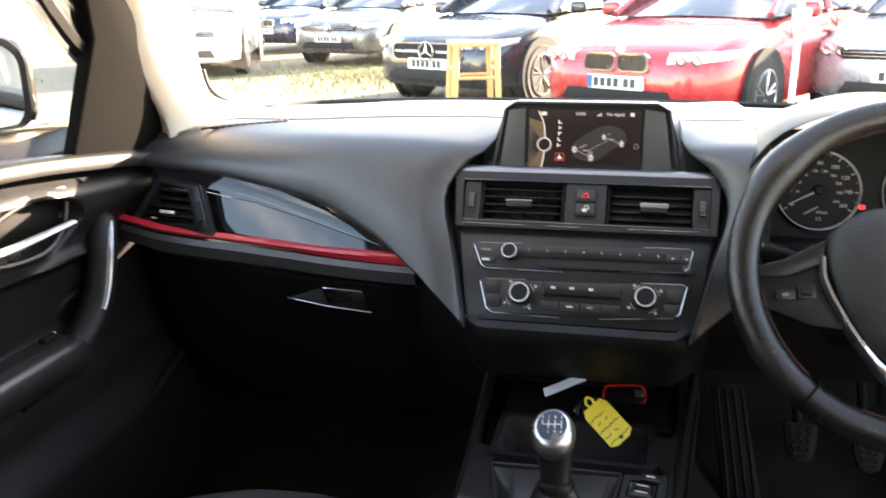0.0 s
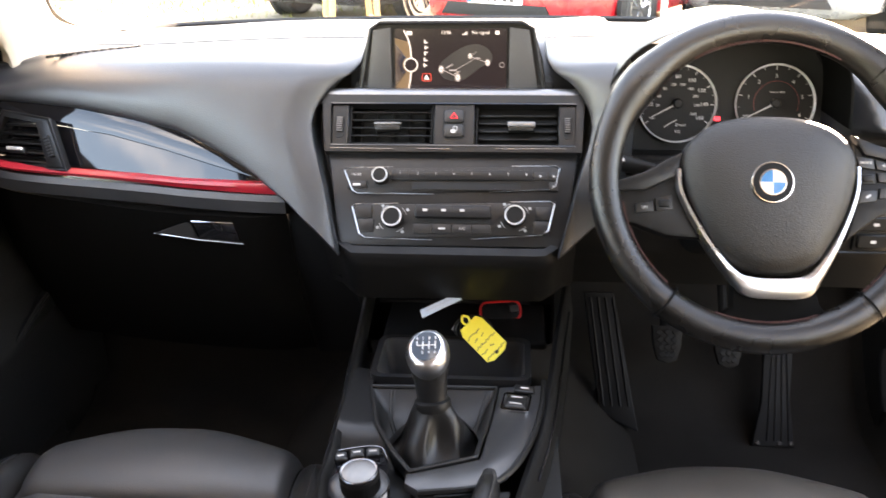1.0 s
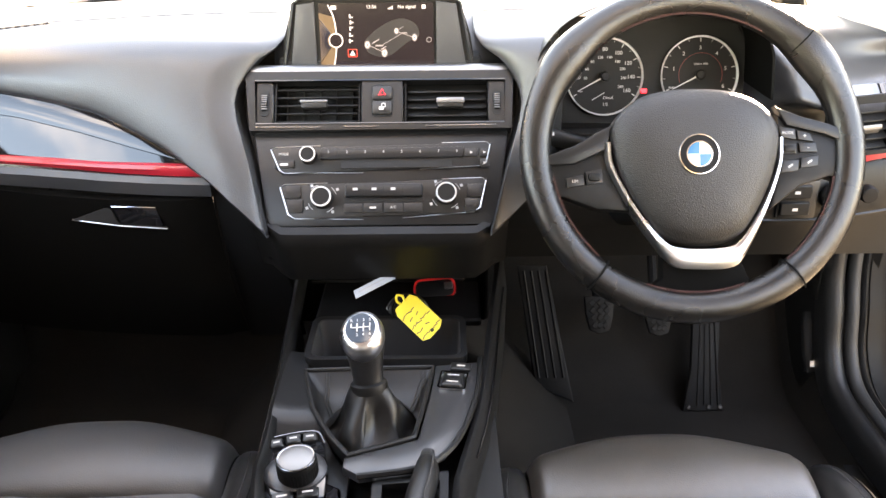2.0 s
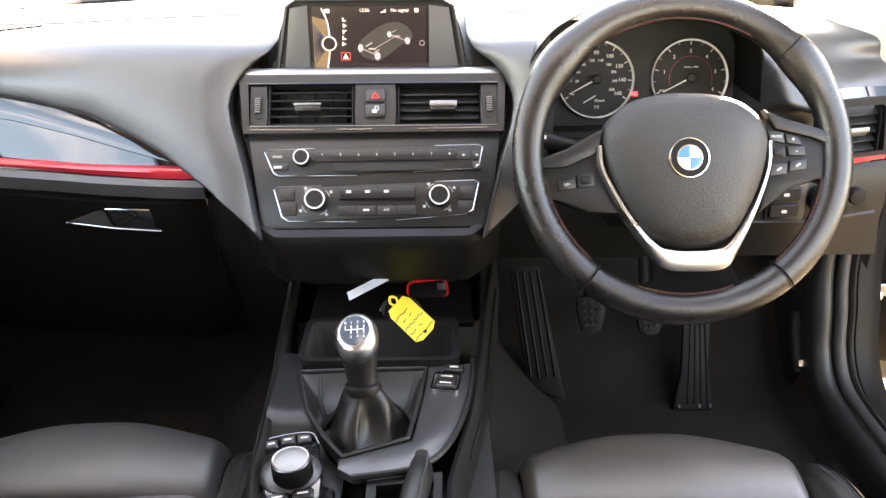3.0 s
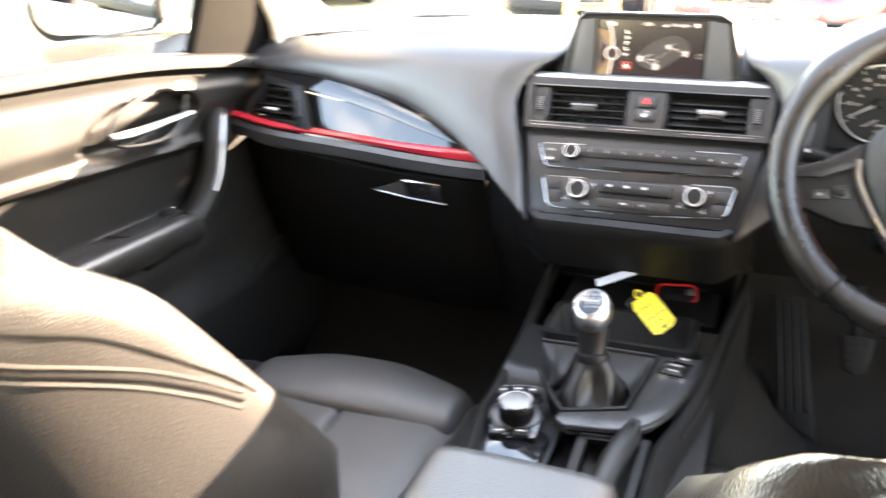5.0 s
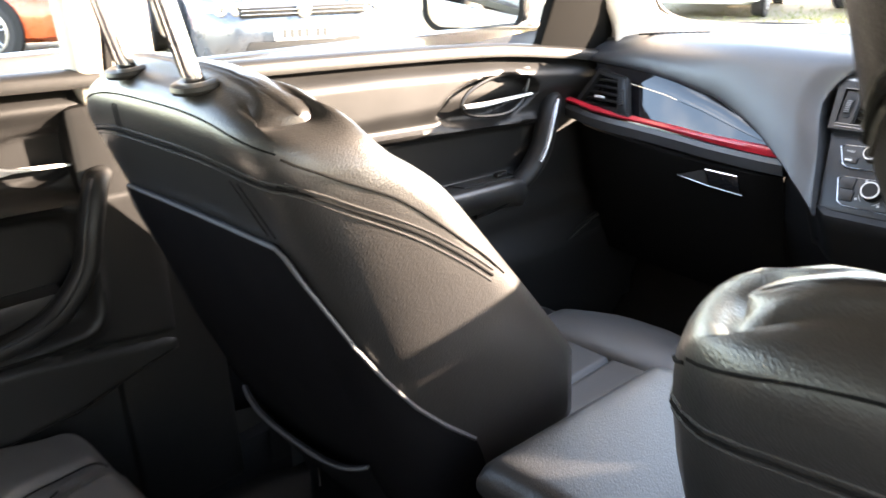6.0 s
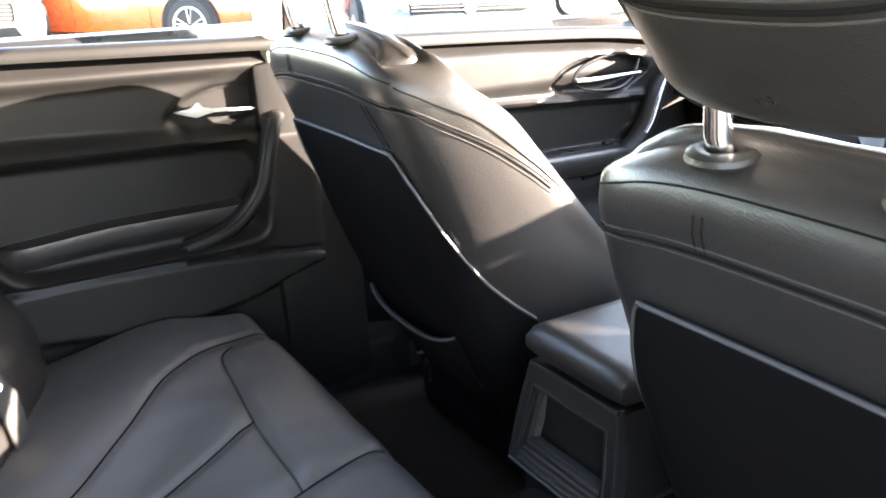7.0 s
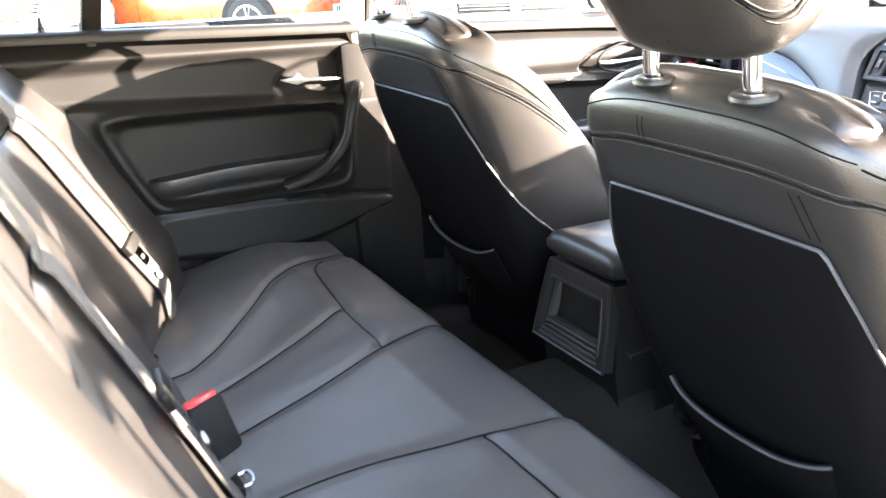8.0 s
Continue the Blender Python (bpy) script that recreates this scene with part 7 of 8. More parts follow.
part("tag_hole", lathe([(0.0026, 0), (0.0026, 0.0004), (0.0001, 0.0004)], 14, YT @ pose(0.036, 0.0, 0.0012)), VOID, tag)
part("tag_loop", tube(smooth_line([YT @ Vector(q) for q in ((-0.040, -0.003, 0), (-0.050, -0.005, 0.002), (-0.057, 0.0, 0.004), (-0.050, 0.005, 0.002), (-0.040, 0.003, 0))], 5), 0.0018, 5), YELLOW_TAG, tag)
random.seed(5)
for r in range(5):
    for c in range(6):
        if random.random() < 0.3:
            continue
        part("writing_bar", rbox(0.0056 + 0.002 * random.random(), 0.0015, 0.0003, 0, 1, YT @ pose(-0.020 + 0.013 * r + 0.002 * random.random(), -0.0145 + 0.0056 * c, 0.0014, 0, 0, 90 + random.uniform(-35, 35))), INK, tag)
BT = frame_at((-0.011, 0.266, 0.664), (0.86, 0.42, 0.28), (-0.30, 0.78, 0.55))
bt_ = part("pale_tag", prism([(-0.030, -0.006), (0.030, -0.006), (0.030, 0.006), (-0.030, 0.006)], 0.0015, BT), BLUE_TAG, key, "pale blue-grey plastic tag")
part("tag_lines", rbox(0.046, 0.0007, 0.0003, 0, 1, BT @ pose(0, 0.001, 0.0017)), GREY_INK, bt_)

# ---- doors of the closed left side ----
def front_panel_x(y, z):
    """How far the inner door skin stands from the middle of the car."""
    belt = interp(y, [(-0.42, 0.988), (-0.134, 0.978), (0.119, 0.964), (0.52, 0.921)])
    d = 0.0
    d += 0.030 * step(belt - 0.012, belt - 0.05, z) - 0.012 * step(0.88, 0.845, z)        # rounded shoulder
    # hollow round the handle, an eye shape
    ez = 0.873 + 0.05 * (y - 0.12)
    eh = 0.044 * math.sqrt(max(1 - ((y - 0.11) / 0.128) ** 2, 0)) if abs(y - 0.11) < 0.128 else 0
    if eh > 0:
        d -= 0.030 * step(0.0, 0.010, eh - abs(z - ez))
    line = interp(y, [(-0.42, 0.862), (-0.164, 0.842), (0.207, 0.822), (0.30, 0.82)])
    d += 0.014 * math.exp(-((z - line) / 0.007) ** 2) * step(0.27, 0.22, y)
    # recessed insert between trim line and armrest
    d -= 0.018 * step(line - 0.006, line - 0.018, z) * step(0.70, 0.73, z) * step(0.26, 0.22, y)
    d += 0.012 * step(0.69, 0.64, z)
    d += 0.030 * step(0.62, 0.55, z)
    return -0.690 + d


def front_door_pt(u, v):
    y = -0.42 + 0.96 * u
    belt = interp(y, [(-0.42, 0.988), (-0.134, 0.978), (0.119, 0.964), (0.52, 0.921)])
    z = 0.38 + (belt - 0.38) * v
    return Vector((front_panel_x(y, z) + 0.012 * step(0.28, 0.40, y) * step(0.80, 0.92, z), y, z))


fdoor = thing("front_door", "black trimmed front door with grip handle and armrest, closed", "door", (-0.02, 0, 0), "left doors")
part("inner_panel", field(150, 110, front_door_pt), PLASTIC, fdoor, "grained black door panel", smooth=60)


def ledge(pts, w, h, mat, name, parent):
    """A rounded sill along the foot of a window: pts on its inner upper edge."""
    rings = [[Vector((x + 0.004, y, z - h)), Vector((x + 0.006, y, z - 0.35 * h)), Vector((x, y, z - 0.05 * h)), Vector((x - 0.012, y, z + 0.001)), Vector((x - w, y, z - 0.004)), Vector((x - w, y, z - h))] for x, y, z in pts]
    return part(name, loft(rings), mat, parent, smooth=60)


ledge(smooth_line([(-0.670, -0.42, 0.992), (-0.668, -0.134, 0.982), (-0.666, 0.119, 0.970), (-0.664, 0.30, 0.950), (-0.655, 0.40, 0.936), (-0.648, 0.465, 0.927)], 6), 0.060, 0.022, PLASTIC, "window_sill", fdoor)
part("outer_skin", rbox(0.03, 1.05, 0.76, 0.02, 2, pose(-0.84, 0.05, 0.60)), OWN_PAINT, fdoor)
part("belt_closing", rbox(0.13, 1.02, 0.02, 0.006, 1, pose(-0.775, 0.05, 0.935, 2.5)), PLASTIC_DK, fdoor)
cover = prism([(0.250, 0.950), (0.545, 0.910), (0.455, 1.05), (0.375, 1.16), (0.27, 1.25), (0.19, 1.25), (0.235, 1.19), (0.278, 1.11)], 0.02, frame_at((-0.69, 0, 0), (0, 1, 0), (0, 0, 1)), 0.006)
for v_ in cover.verts:
    v_.co.x += 0.30 * max(v_.co.z - 1.0, 0)
# near-black material puts the shade on this cover into its colour
part("corner_cover", cover, DARK_TRIM, fdoor, "black mirror corner cover")
part("window_frame", tube(smooth_line([(-0.705, 0.55, 0.93), (-0.66, 0.25, 1.12), (-0.60, 0.0, 1.305), (-0.595, -0.25, 1.325), (-0.598, -0.47, 1.32)], 6), 0.016, 8), PLASTIC_DK, fdoor)
# release handle: a chrome blade in its hollow
part("release_handle", tube(smooth_line([(-0.668, 0.045, 0.868), (-0.660, 0.085, 0.868), (-0.655, 0.14, 0.871), (-0.658, 0.212, 0.872)], 6), [0.010 - 0.006 * abs(k / 18 - 0.25) for k in range(19)], 8, flat=0.5), BRIGHT_TRIM, fdoor, "chrome release handle")
ring_l = smooth_line([(-0.672, 0.044, 0.865), (-0.672, 0.078, 0.847), (-0.672, 0.161, 0.841), (-0.672, 0.205, 0.862), (-0.672, 0.222, 0.900), (-0.672, 0.222, 0.914), (-0.672, 0.205, 0.917), (-0.672, 0.127, 0.911), (-0.672, 0.062, 0.892)], 6, closed=True)
part("handle_surround", tube(ring_l, 0.0035, 6, closed=True), SATIN, fdoor, "slim satin surround")
# pull grip: a curved bar with a bright spine
grip_l = smooth_line([(-0.690, 0.310, 0.846), (-0.668, 0.285, 0.850), (-0.652, 0.255, 0.818), (-0.648, 0.230, 0.762), (-0.650, 0.192, 0.720), (-0.656, 0.135, 0.690), (-0.670, 0.065, 0.672)], 7)
gp = part("pull_grip", tube(grip_l, [0.018 + 0.004 * math.sin(math.pi * k / (len(grip_l) - 1)) for k in range(len(grip_l))], 12, flat=0.75), PLASTIC, fdoor, "black curved pull grip")
part("grip_trim", tube([q + Vector((0.016, -0.004, 0.004)) for q in grip_l[4:25]], 0.006, 8, flat=0.5), DARK_CHROME, gp, "satin grip inlay")
# armrest with switch plate
rings = []
for k in range(26):
    t = k / 25
    y = -0.42 + 0.625 * t
    w = 0.058 * (0.65 + 0.35 * step(0.0, 0.5, t)) * (1 - 0.5 * max(0, (t - 0.92) / 0.08) ** 2)
    zt = 0.742 - 0.020 * t - 0.012 * step(0.9, 1.0, t)
    rings.append([Vector((-0.70, y, zt - 0.004)), Vector((-0.684 + 0.25 * w, y, zt - 0.002)), Vector((-0.684 + w * 0.85, y, zt)), Vector((-0.684 + w, y, zt - 0.008)), Vector((-0.684 + w * 0.98, y, zt - 0.03)), Vector((-0.684 + w * 0.6, y, zt - 0.055)), Vector((-0.70, y, zt - 0.06))])
ar = part("armrest", loft(rings), LEATHER, fdoor, "black leather armrest", smooth=60)
part("switch_plate", prism([(0.02, -0.685), (0.17, -0.685), (0.165, -0.656), (0.03, -0.652)], 0.003, Matrix(((0, 1, 0, 0), (1, 0, 0, 0), (-0.03, 0, 1, 0.7262), (0, 0, 0, 1))), 0.001), BUTTON, ar)
part("window_switch", rbox(0.014, 0.026, 0.009, 0.003, 2, pose(-0.668, 0.140, 0.728)), PLASTIC, ar)
part("switch_tip", rbox(0.010, 0.003, 0.003, 0.001, 1, pose(-0.668, 0.150, 0.7335)), CHROME, ar)
part("plate_line", tube([(-0.6865, 0.0, 0.7285), (-0.6865, 0.18, 0.7235)], 0.0012, 5), SATIN, ar)
# map pocket along the foot of the door
rings = []
for k in range(21):
    y = -0.35 + 0.82 * k / 20
    zt = 0.50 + 0.10 * step(0.1, 0.45, y)
    rings.append([Vector((-0.69, y, zt - 0.01)), Vector((-0.640, y, zt)), Vector((-0.632, y, zt - 0.006)), Vector((-0.640, y, zt - 0.08)), Vector((-0.66, y, 0.37))])
part("map_pocket", loft(rings, closed=False), PLASTIC, fdoor)
part("pocket_lip", tube([Vector((-0.637, -0.35 + 0.82 * k / 20, 0.50 + 0.10 * step(0.1, 0.45, -0.35 + 0.82 * k / 20))) for k in range(21)], 0.005, 6), PLASTIC, fdoor)


def rear_panel_x(y, z):
    belt = interp(y, [(-1.30, 1.006), (-1.02, 0.998), (-0.53, 0.984)])
    d = 0.028 * step(belt - 0.012, belt - 0.05, z)
    top = interp(y, [(-1.06, 0.843), (-0.616, 0.832), (-0.53, 0.832)])
    roll_top = interp(y, [(-1.04, 0.868), (-0.92, 0.861), (-0.76, 0.853), (-0.59, 0.838)])
    d -= 0.020 * step(0.955, 0.925, z) * step(roll_top - 0.002, roll_top + 0.010, z)
    # handle hollow, an eye that rises forward
    if -0.715 < y < -0.540:
        eh = 0.038 * math.sqrt(max(1 - ((y + 0.628) / 0.087) ** 2, 0))
        d -= 0.014 * step(0.0, 0.012, eh - abs(z - 0.886 - 0.14 * (y + 0.628)))
    d -= 0.006 * math.exp(-((z - roll_top) / 0.0035) ** 2) * step(-1.09, -1.03, y)
    # insert with slanted rear end and rounded corners: depth inside its outline
    rear = -1.050 + (0.837 - z) * 0.483
    floor_ = interp(y, [(-0.95, 0.664), (-0.43, 0.668)])
    soft = 0.016
    s = -soft * math.log(sum(math.exp(-min(e, 0.6) / soft) for e in ((y - rear) * 0.876, top - z, -0.575 - y, z - floor_)))
    d -= 0.016 * step(-0.002, 0.016, s)
    d += 0.010 * math.exp(-((s + 0.006) / 0.008) ** 2)
    low = interp(y, [(-0.955, 0.652), (-0.83, 0.652), (-0.67, 0.647), (-0.46, 0.619)])
    d -= 0.010 * math.exp(-((z - low) / 0.005) ** 2)
    pocket = interp(y, [(-1.0, 0.566), (-0.912, 0.560), (-0.80, 0.545), (-0.723, 0.545), (-0.618, 0.559), (-0.495, 0.597)])
    d -= 0.024 * step(pocket + 0.004, pocket - 0.012, z)
    d -= 0.06 * step(-0.50, -0.43, y) ** 2
    return -0.722 + d


def rear_door_pt(u, v):
    y = -1.20 + 0.77 * u
    belt = interp(y, [(-1.30, 1.006), (-1.02, 0.998), (-0.53, 0.984)])
    z = 0.40 + (belt - 0.40) * v
    return Vector((rear_panel_x(y, z), y, z))


rdoor = thing("rear_door", "black trimmed rear door with chrome release handle, closed", "door", (0.030, -0.062, 0.018), "left doors")
part("inner_panel", field(150, 120, rear_door_pt), PLASTIC, rdoor, "grained black door panel", smooth=60)
ledge(smooth_line([(-0.694, -1.34, 1.010), (-0.696, -1.02, 1.002), (-0.692, -0.75, 0.994), (-0.690, -0.53, 0.988)], 6), 0.050, 0.020, PLASTIC, "window_sill", rdoor)
part("outer_skin", rbox(0.03, 0.90, 0.76, 0.02, 2, pose(-0.84, -0.93, 0.62)), OWN_PAINT, rdoor)
part("belt_closing", rbox(0.12, 0.90, 0.02, 0.006, 1, pose(-0.785, -0.93, 0.965)), PLASTIC_DK, rdoor)
blade = prism([(-0.702, 0.8850), (-0.684, 0.8868), (-0.676, 0.8885), (-0.669, 0.8965), (-0.663, 0.8960), (-0.657, 0.8875), (-0.640, 0.8835), (-0.570, 0.8790), (-0.567, 0.8768), (-0.570, 0.8755),
               (-0.640, 0.8785), (-0.654, 0.8765), (-0.668, 0.8730), (-0.682, 0.8770), (-0.698, 0.8828)], 0.006, frame_at((-0.712, 0, 0), (0, 1, 0), (0, 0, 1)), 0.002)
part("release_handle", blade, BRIGHT_TRIM, rdoor, "chrome blade-shaped release handle")
part("handle_root", rbox(0.020, 0.020, 0.012, 0.005, 2, pose(-0.724, -0.672, 0.882)), PLASTIC_DK, rdoor)
rg = smooth_line([(-0.700, -0.545, 0.862), (-0.676, -0.560, 0.856), (-0.664, -0.578, 0.81), (-0.664, -0.592, 0.76), (-0.672, -0.625, 0.714), (-0.686, -0.66, 0.688), (-0.704, -0.71, 0.670)], 7)
gp2 = part("pull_grip", tube(rg, 0.016, 12, flat=0.75), PLASTIC, rdoor, "black curved pull grip")
part("grip_trim", tube([q + Vector((0.010, -0.010, 0.004)) for q in rg[2:]], [0.0022 + 0.004 * math.exp(-((k - 24) / 6) ** 2) for k in range(len(rg[2:]))], 8, flat=0.5), SATIN, gp2, "slim satin grip edge")
rings = []
for k in range(25):
    t = k / 24
    y = -0.985 + 0.37 * t
    w = 0.050 * (1 - 0.6 * max(0, 1 - t / 0.12) ** 2)
    zt = 0.724 + 0.010 * step(0.0, 0.5, t)
    rings.append([Vector((-0.735, y, zt)), Vector((-0.735 + 0.55 * w, y, zt + 0.001)), Vector((-0.735 + w, y, zt - 0.004)), Vector((-0.735 + w * 1.05, y, zt - 0.020)), Vector((-0.735 + w * 0.8, y, zt - 0.040)), Vector((-0.735, y, zt - 0.056))])
part("armrest", loft(rings), LEATHER, rdoor, "black leather armrest", smooth=60)
part("insert_screw", lathe([(0.003, 0), (0.003, 0.002), (0.0001, 0.0025)], 12, frame_at((-0.721, -0.70, 0.746), (0, -1, 0), (0, 0, 1))), CHROME, rdoor)
part("lock_pin", lathe([(0.006, 0), (0.0065, 0.010), (0.0045, 0.016), (0.003, 0.028), (0.0001, 0.030)], 14, pose(-0.712, -1.115, 1.000)), PLASTIC, rdoor, "black door lock pin")
structure("window_post_trim", rbox(0.03, 0.03, 0.06, 0.008, 1, pose(-0.70, -1.10, 1.01)), PLASTIC, "black trim at the window bar")
part("window_frame", tube(smooth_line([(-0.70, -0.52, 0.98), (-0.60, -0.55, 1.31), (-0.593, -0.80, 1.33), (-0.60, -1.15, 1.30), (-0.69, -1.36, 1.01)], 6), 0.014, 8), PLASTIC_DK, rdoor)

# door mirror outside
mir = thing("door_mirror", "dark door mirror reflecting the sky", "mirror", (0, 0, 0))
MM = frame_at((-0.985, 0.372, 1.030), (0.85, 0.52, 0.0), (0, 0, 1))
rings = []
for sc, zz in ((1.0, 0.0), (1.06, -0.012), (1.05, -0.04), (0.92, -0.075), (0.62, -0.10), (0.25, -0.112)):
    rings.append([MM @ Vector((x * sc, y * sc, zz)) for x, y in rrect(0.225, 0.155, 0.045, 6)])
part("housing", loft(rings), OWN_PAINT, mir, "black mirror housing", smooth=60)
part("rim", ring_prism(rrect(0.226, 0.156, 0.045, 6), rrect(0.205, 0.135, 0.038, 6), 0.008, MM @ pose(0, 0, -0.002)), PLASTIC, mir)
part("glass", prism(rrect(0.206, 0.136, 0.038, 6), 0.002, MM @ pose(0, 0, 0.001)), MIRROR, mir, "mirror glass")
part("foot", tube([(-0.90, 0.47, 0.95), (-0.82, 0.49, 0.935), (-0.72, 0.50, 0.935)], [0.03, 0.026, 0.03], 10, flat=0.6), PLASTIC, mir)

# seat belts and buckles
belt = thing("seat_belt", "black seat belt webbing hanging by the rear bench", "seat belt", (0, -0.085, 0.02), "rear belts")


def rear_belt(root, line, tongue_h):
    """Webbing lying on the rear backrest along (height, x) places, with its tongue."""
    def on_back(h, x, off):
        e = 0.004
        p = rear_back_pt((x + 0.69) / 1.38, h / 0.62)
        n = (rear_back_pt((x + e + 0.69) / 1.38, h / 0.62) - p).cross(rear_back_pt((x + 0.69) / 1.38, (h + e) / 0.62) - p).normalized()
        return p + (n if n.y > 0 else -n) * off

    rings = []
    for k in range(41):
        h = line[0][0] + (line[-1][0] - line[0][0]) * k / 40
        x = interp(h, line)
        rings.append([on_back(h, x + dx, off) for dx, off in ((-0.023, 0.004), (0.0, 0.005), (0.023, 0.004), (0.023, 0.0066), (0.0, 0.0076), (-0.023, 0.0066))])
    part("webbing", loft(rings), WEBBING, root)
    x = interp(tongue_h, line)
    c, s_, r_ = on_back(tongue_h, x, 0.011), on_back(tongue_h - 0.03, interp(tongue_h - 0.03, line), 0.011), on_back(tongue_h, x + 0.02, 0.011)
    m = frame_at(c, r_ - c, c - s_)
    tg = part("tongue", rbox(0.058, 0.022, 0.009, 0.003, 2, m), PLASTIC, root)
    part("tongue_blade", prism([(-0.015, -0.010), (0.015, -0.010), (0.015, -0.042), (0.009, -0.046), (-0.009, -0.046), (-0.015, -0.042)], 0.003, m, 0.0008), CHROME, tg, "chrome belt tongue")
    part("tongue_slot", rbox(0.013, 0.010, 0.0036, 0.001, 1, m @ pose(0, -0.030, 0.0015)), VOID, tg)
    part("stop_button", lathe([(0.0075, 0), (0.0075, 0.002), (0.005, 0.0034), (0.0001, 0.0036)], 18, m @ pose(0.004, -0.074, -0.003)), PLASTIC_GREY, root, "small round stop button")


rear_belt(belt, [(0.02, -0.478), (0.18, -0.452), (0.40, -0.430), (0.58, -0.420)], 0.185)
belt_mid = thing("seat_belt", "dark seat belt with bright tongue lying on the rear backrest", "seat belt", (0, -0.085, 0.02), "rear belts")
rear_belt(belt_mid, [(0.02, 0.150), (0.25, 0.175), (0.58, 0.21)], 0.26)


bk = thing("belt_buckle", "black belt buckle with red release button on the bench", "buckle", (0, 0, 0), "rear buckles")
bz = Vector((-0.42, -0.20, 0.88)).normalized()
bx_ = (Vector((-0.66, 0.75, 0)) - bz * Vector((-0.66, 0.75, 0)).dot(bz)).normalized()
BK = frame_at((0.014, -1.134, 0.636), bx_, bz.cross(bx_)) @ Matrix.Diagonal((1.25, 1.25, 1.25, 1.0))
part("housing", rbox(0.050, 0.026, 0.058, 0.005, 2, BK @ pose(0, 0, -0.031)), PLASTIC_DK, bk)
part("release_button", rbox(0.044, 0.021, 0.010, 0.004, 2, BK @ pose(0, 0, -0.002)), RED_PLASTIC, bk, "red release button")
part("strap", rbox(0.036, 0.007, 0.07, 0.002, 1, BK @ pose(0, 0, -0.088)), WEBBING, bk)


def seat_anchor(x, y, z):
    """A steel loop with its plastic guide in the bench gap."""
    c = thing("seat_anchor", "small metal child seat anchor in the bench gap", "anchor", (x, y, z), "seat anchors")
    part("guide", rbox(0.040, 0.022, 0.016, 0.004, 2, pose(0, -0.012, -0.004)), PLASTIC_DK, c)
    part("loop", tube(smooth_line([(-0.013, -0.01, 0), (-0.012, 0.010, 0.002), (0.012, 0.010, 0.002), (0.013, -0.01, 0)], 5), 0.0024, 6), DARK_CHROME, c, "steel loop")
    return c


seat_anchor(-0.326, -1.133, 0.54)
seat_anchor(0.068, -1.101, 0.545)


# open rear door on the kerb side, through which the camera backs out
door_r = thing("open_rear_door", "black rear door standing wide open", "door", (0.845, -0.585, 0))
door_r.rotation_euler = (0, 0, radians(78))
part("inner_panel", rbox(0.05, 0.84, 0.66, 0.02, 2, pose(0.0, -0.44, 0.66)), PLASTIC, door_r, "black inner door panel")
part("outer_skin", rbox(0.03, 0.88, 0.72, 0.02, 2, pose(0.055, -0.44, 0.62)), OWN_PAINT, door_r)
part("armrest", rbox(0.05, 0.36, 0.05, 0.018, 2, pose(-0.045, -0.44, 0.72)), LEATHER, door_r)
part("window_frame", tube(smooth_line([(0.03, -0.03, 0.98), (-0.02, -0.06, 1.33), (-0.03, -0.40, 1.35), (-0.02, -0.68, 1.30), (0.03, -0.86, 1.0)], 5), 0.016, 8), PLASTIC_DK, door_r)

# ---- the yard outside ----
def paint(name, c, metal=0.0):
    return material(name, c, 0.28, metal=metal, vary=0.04, coat=0.9)


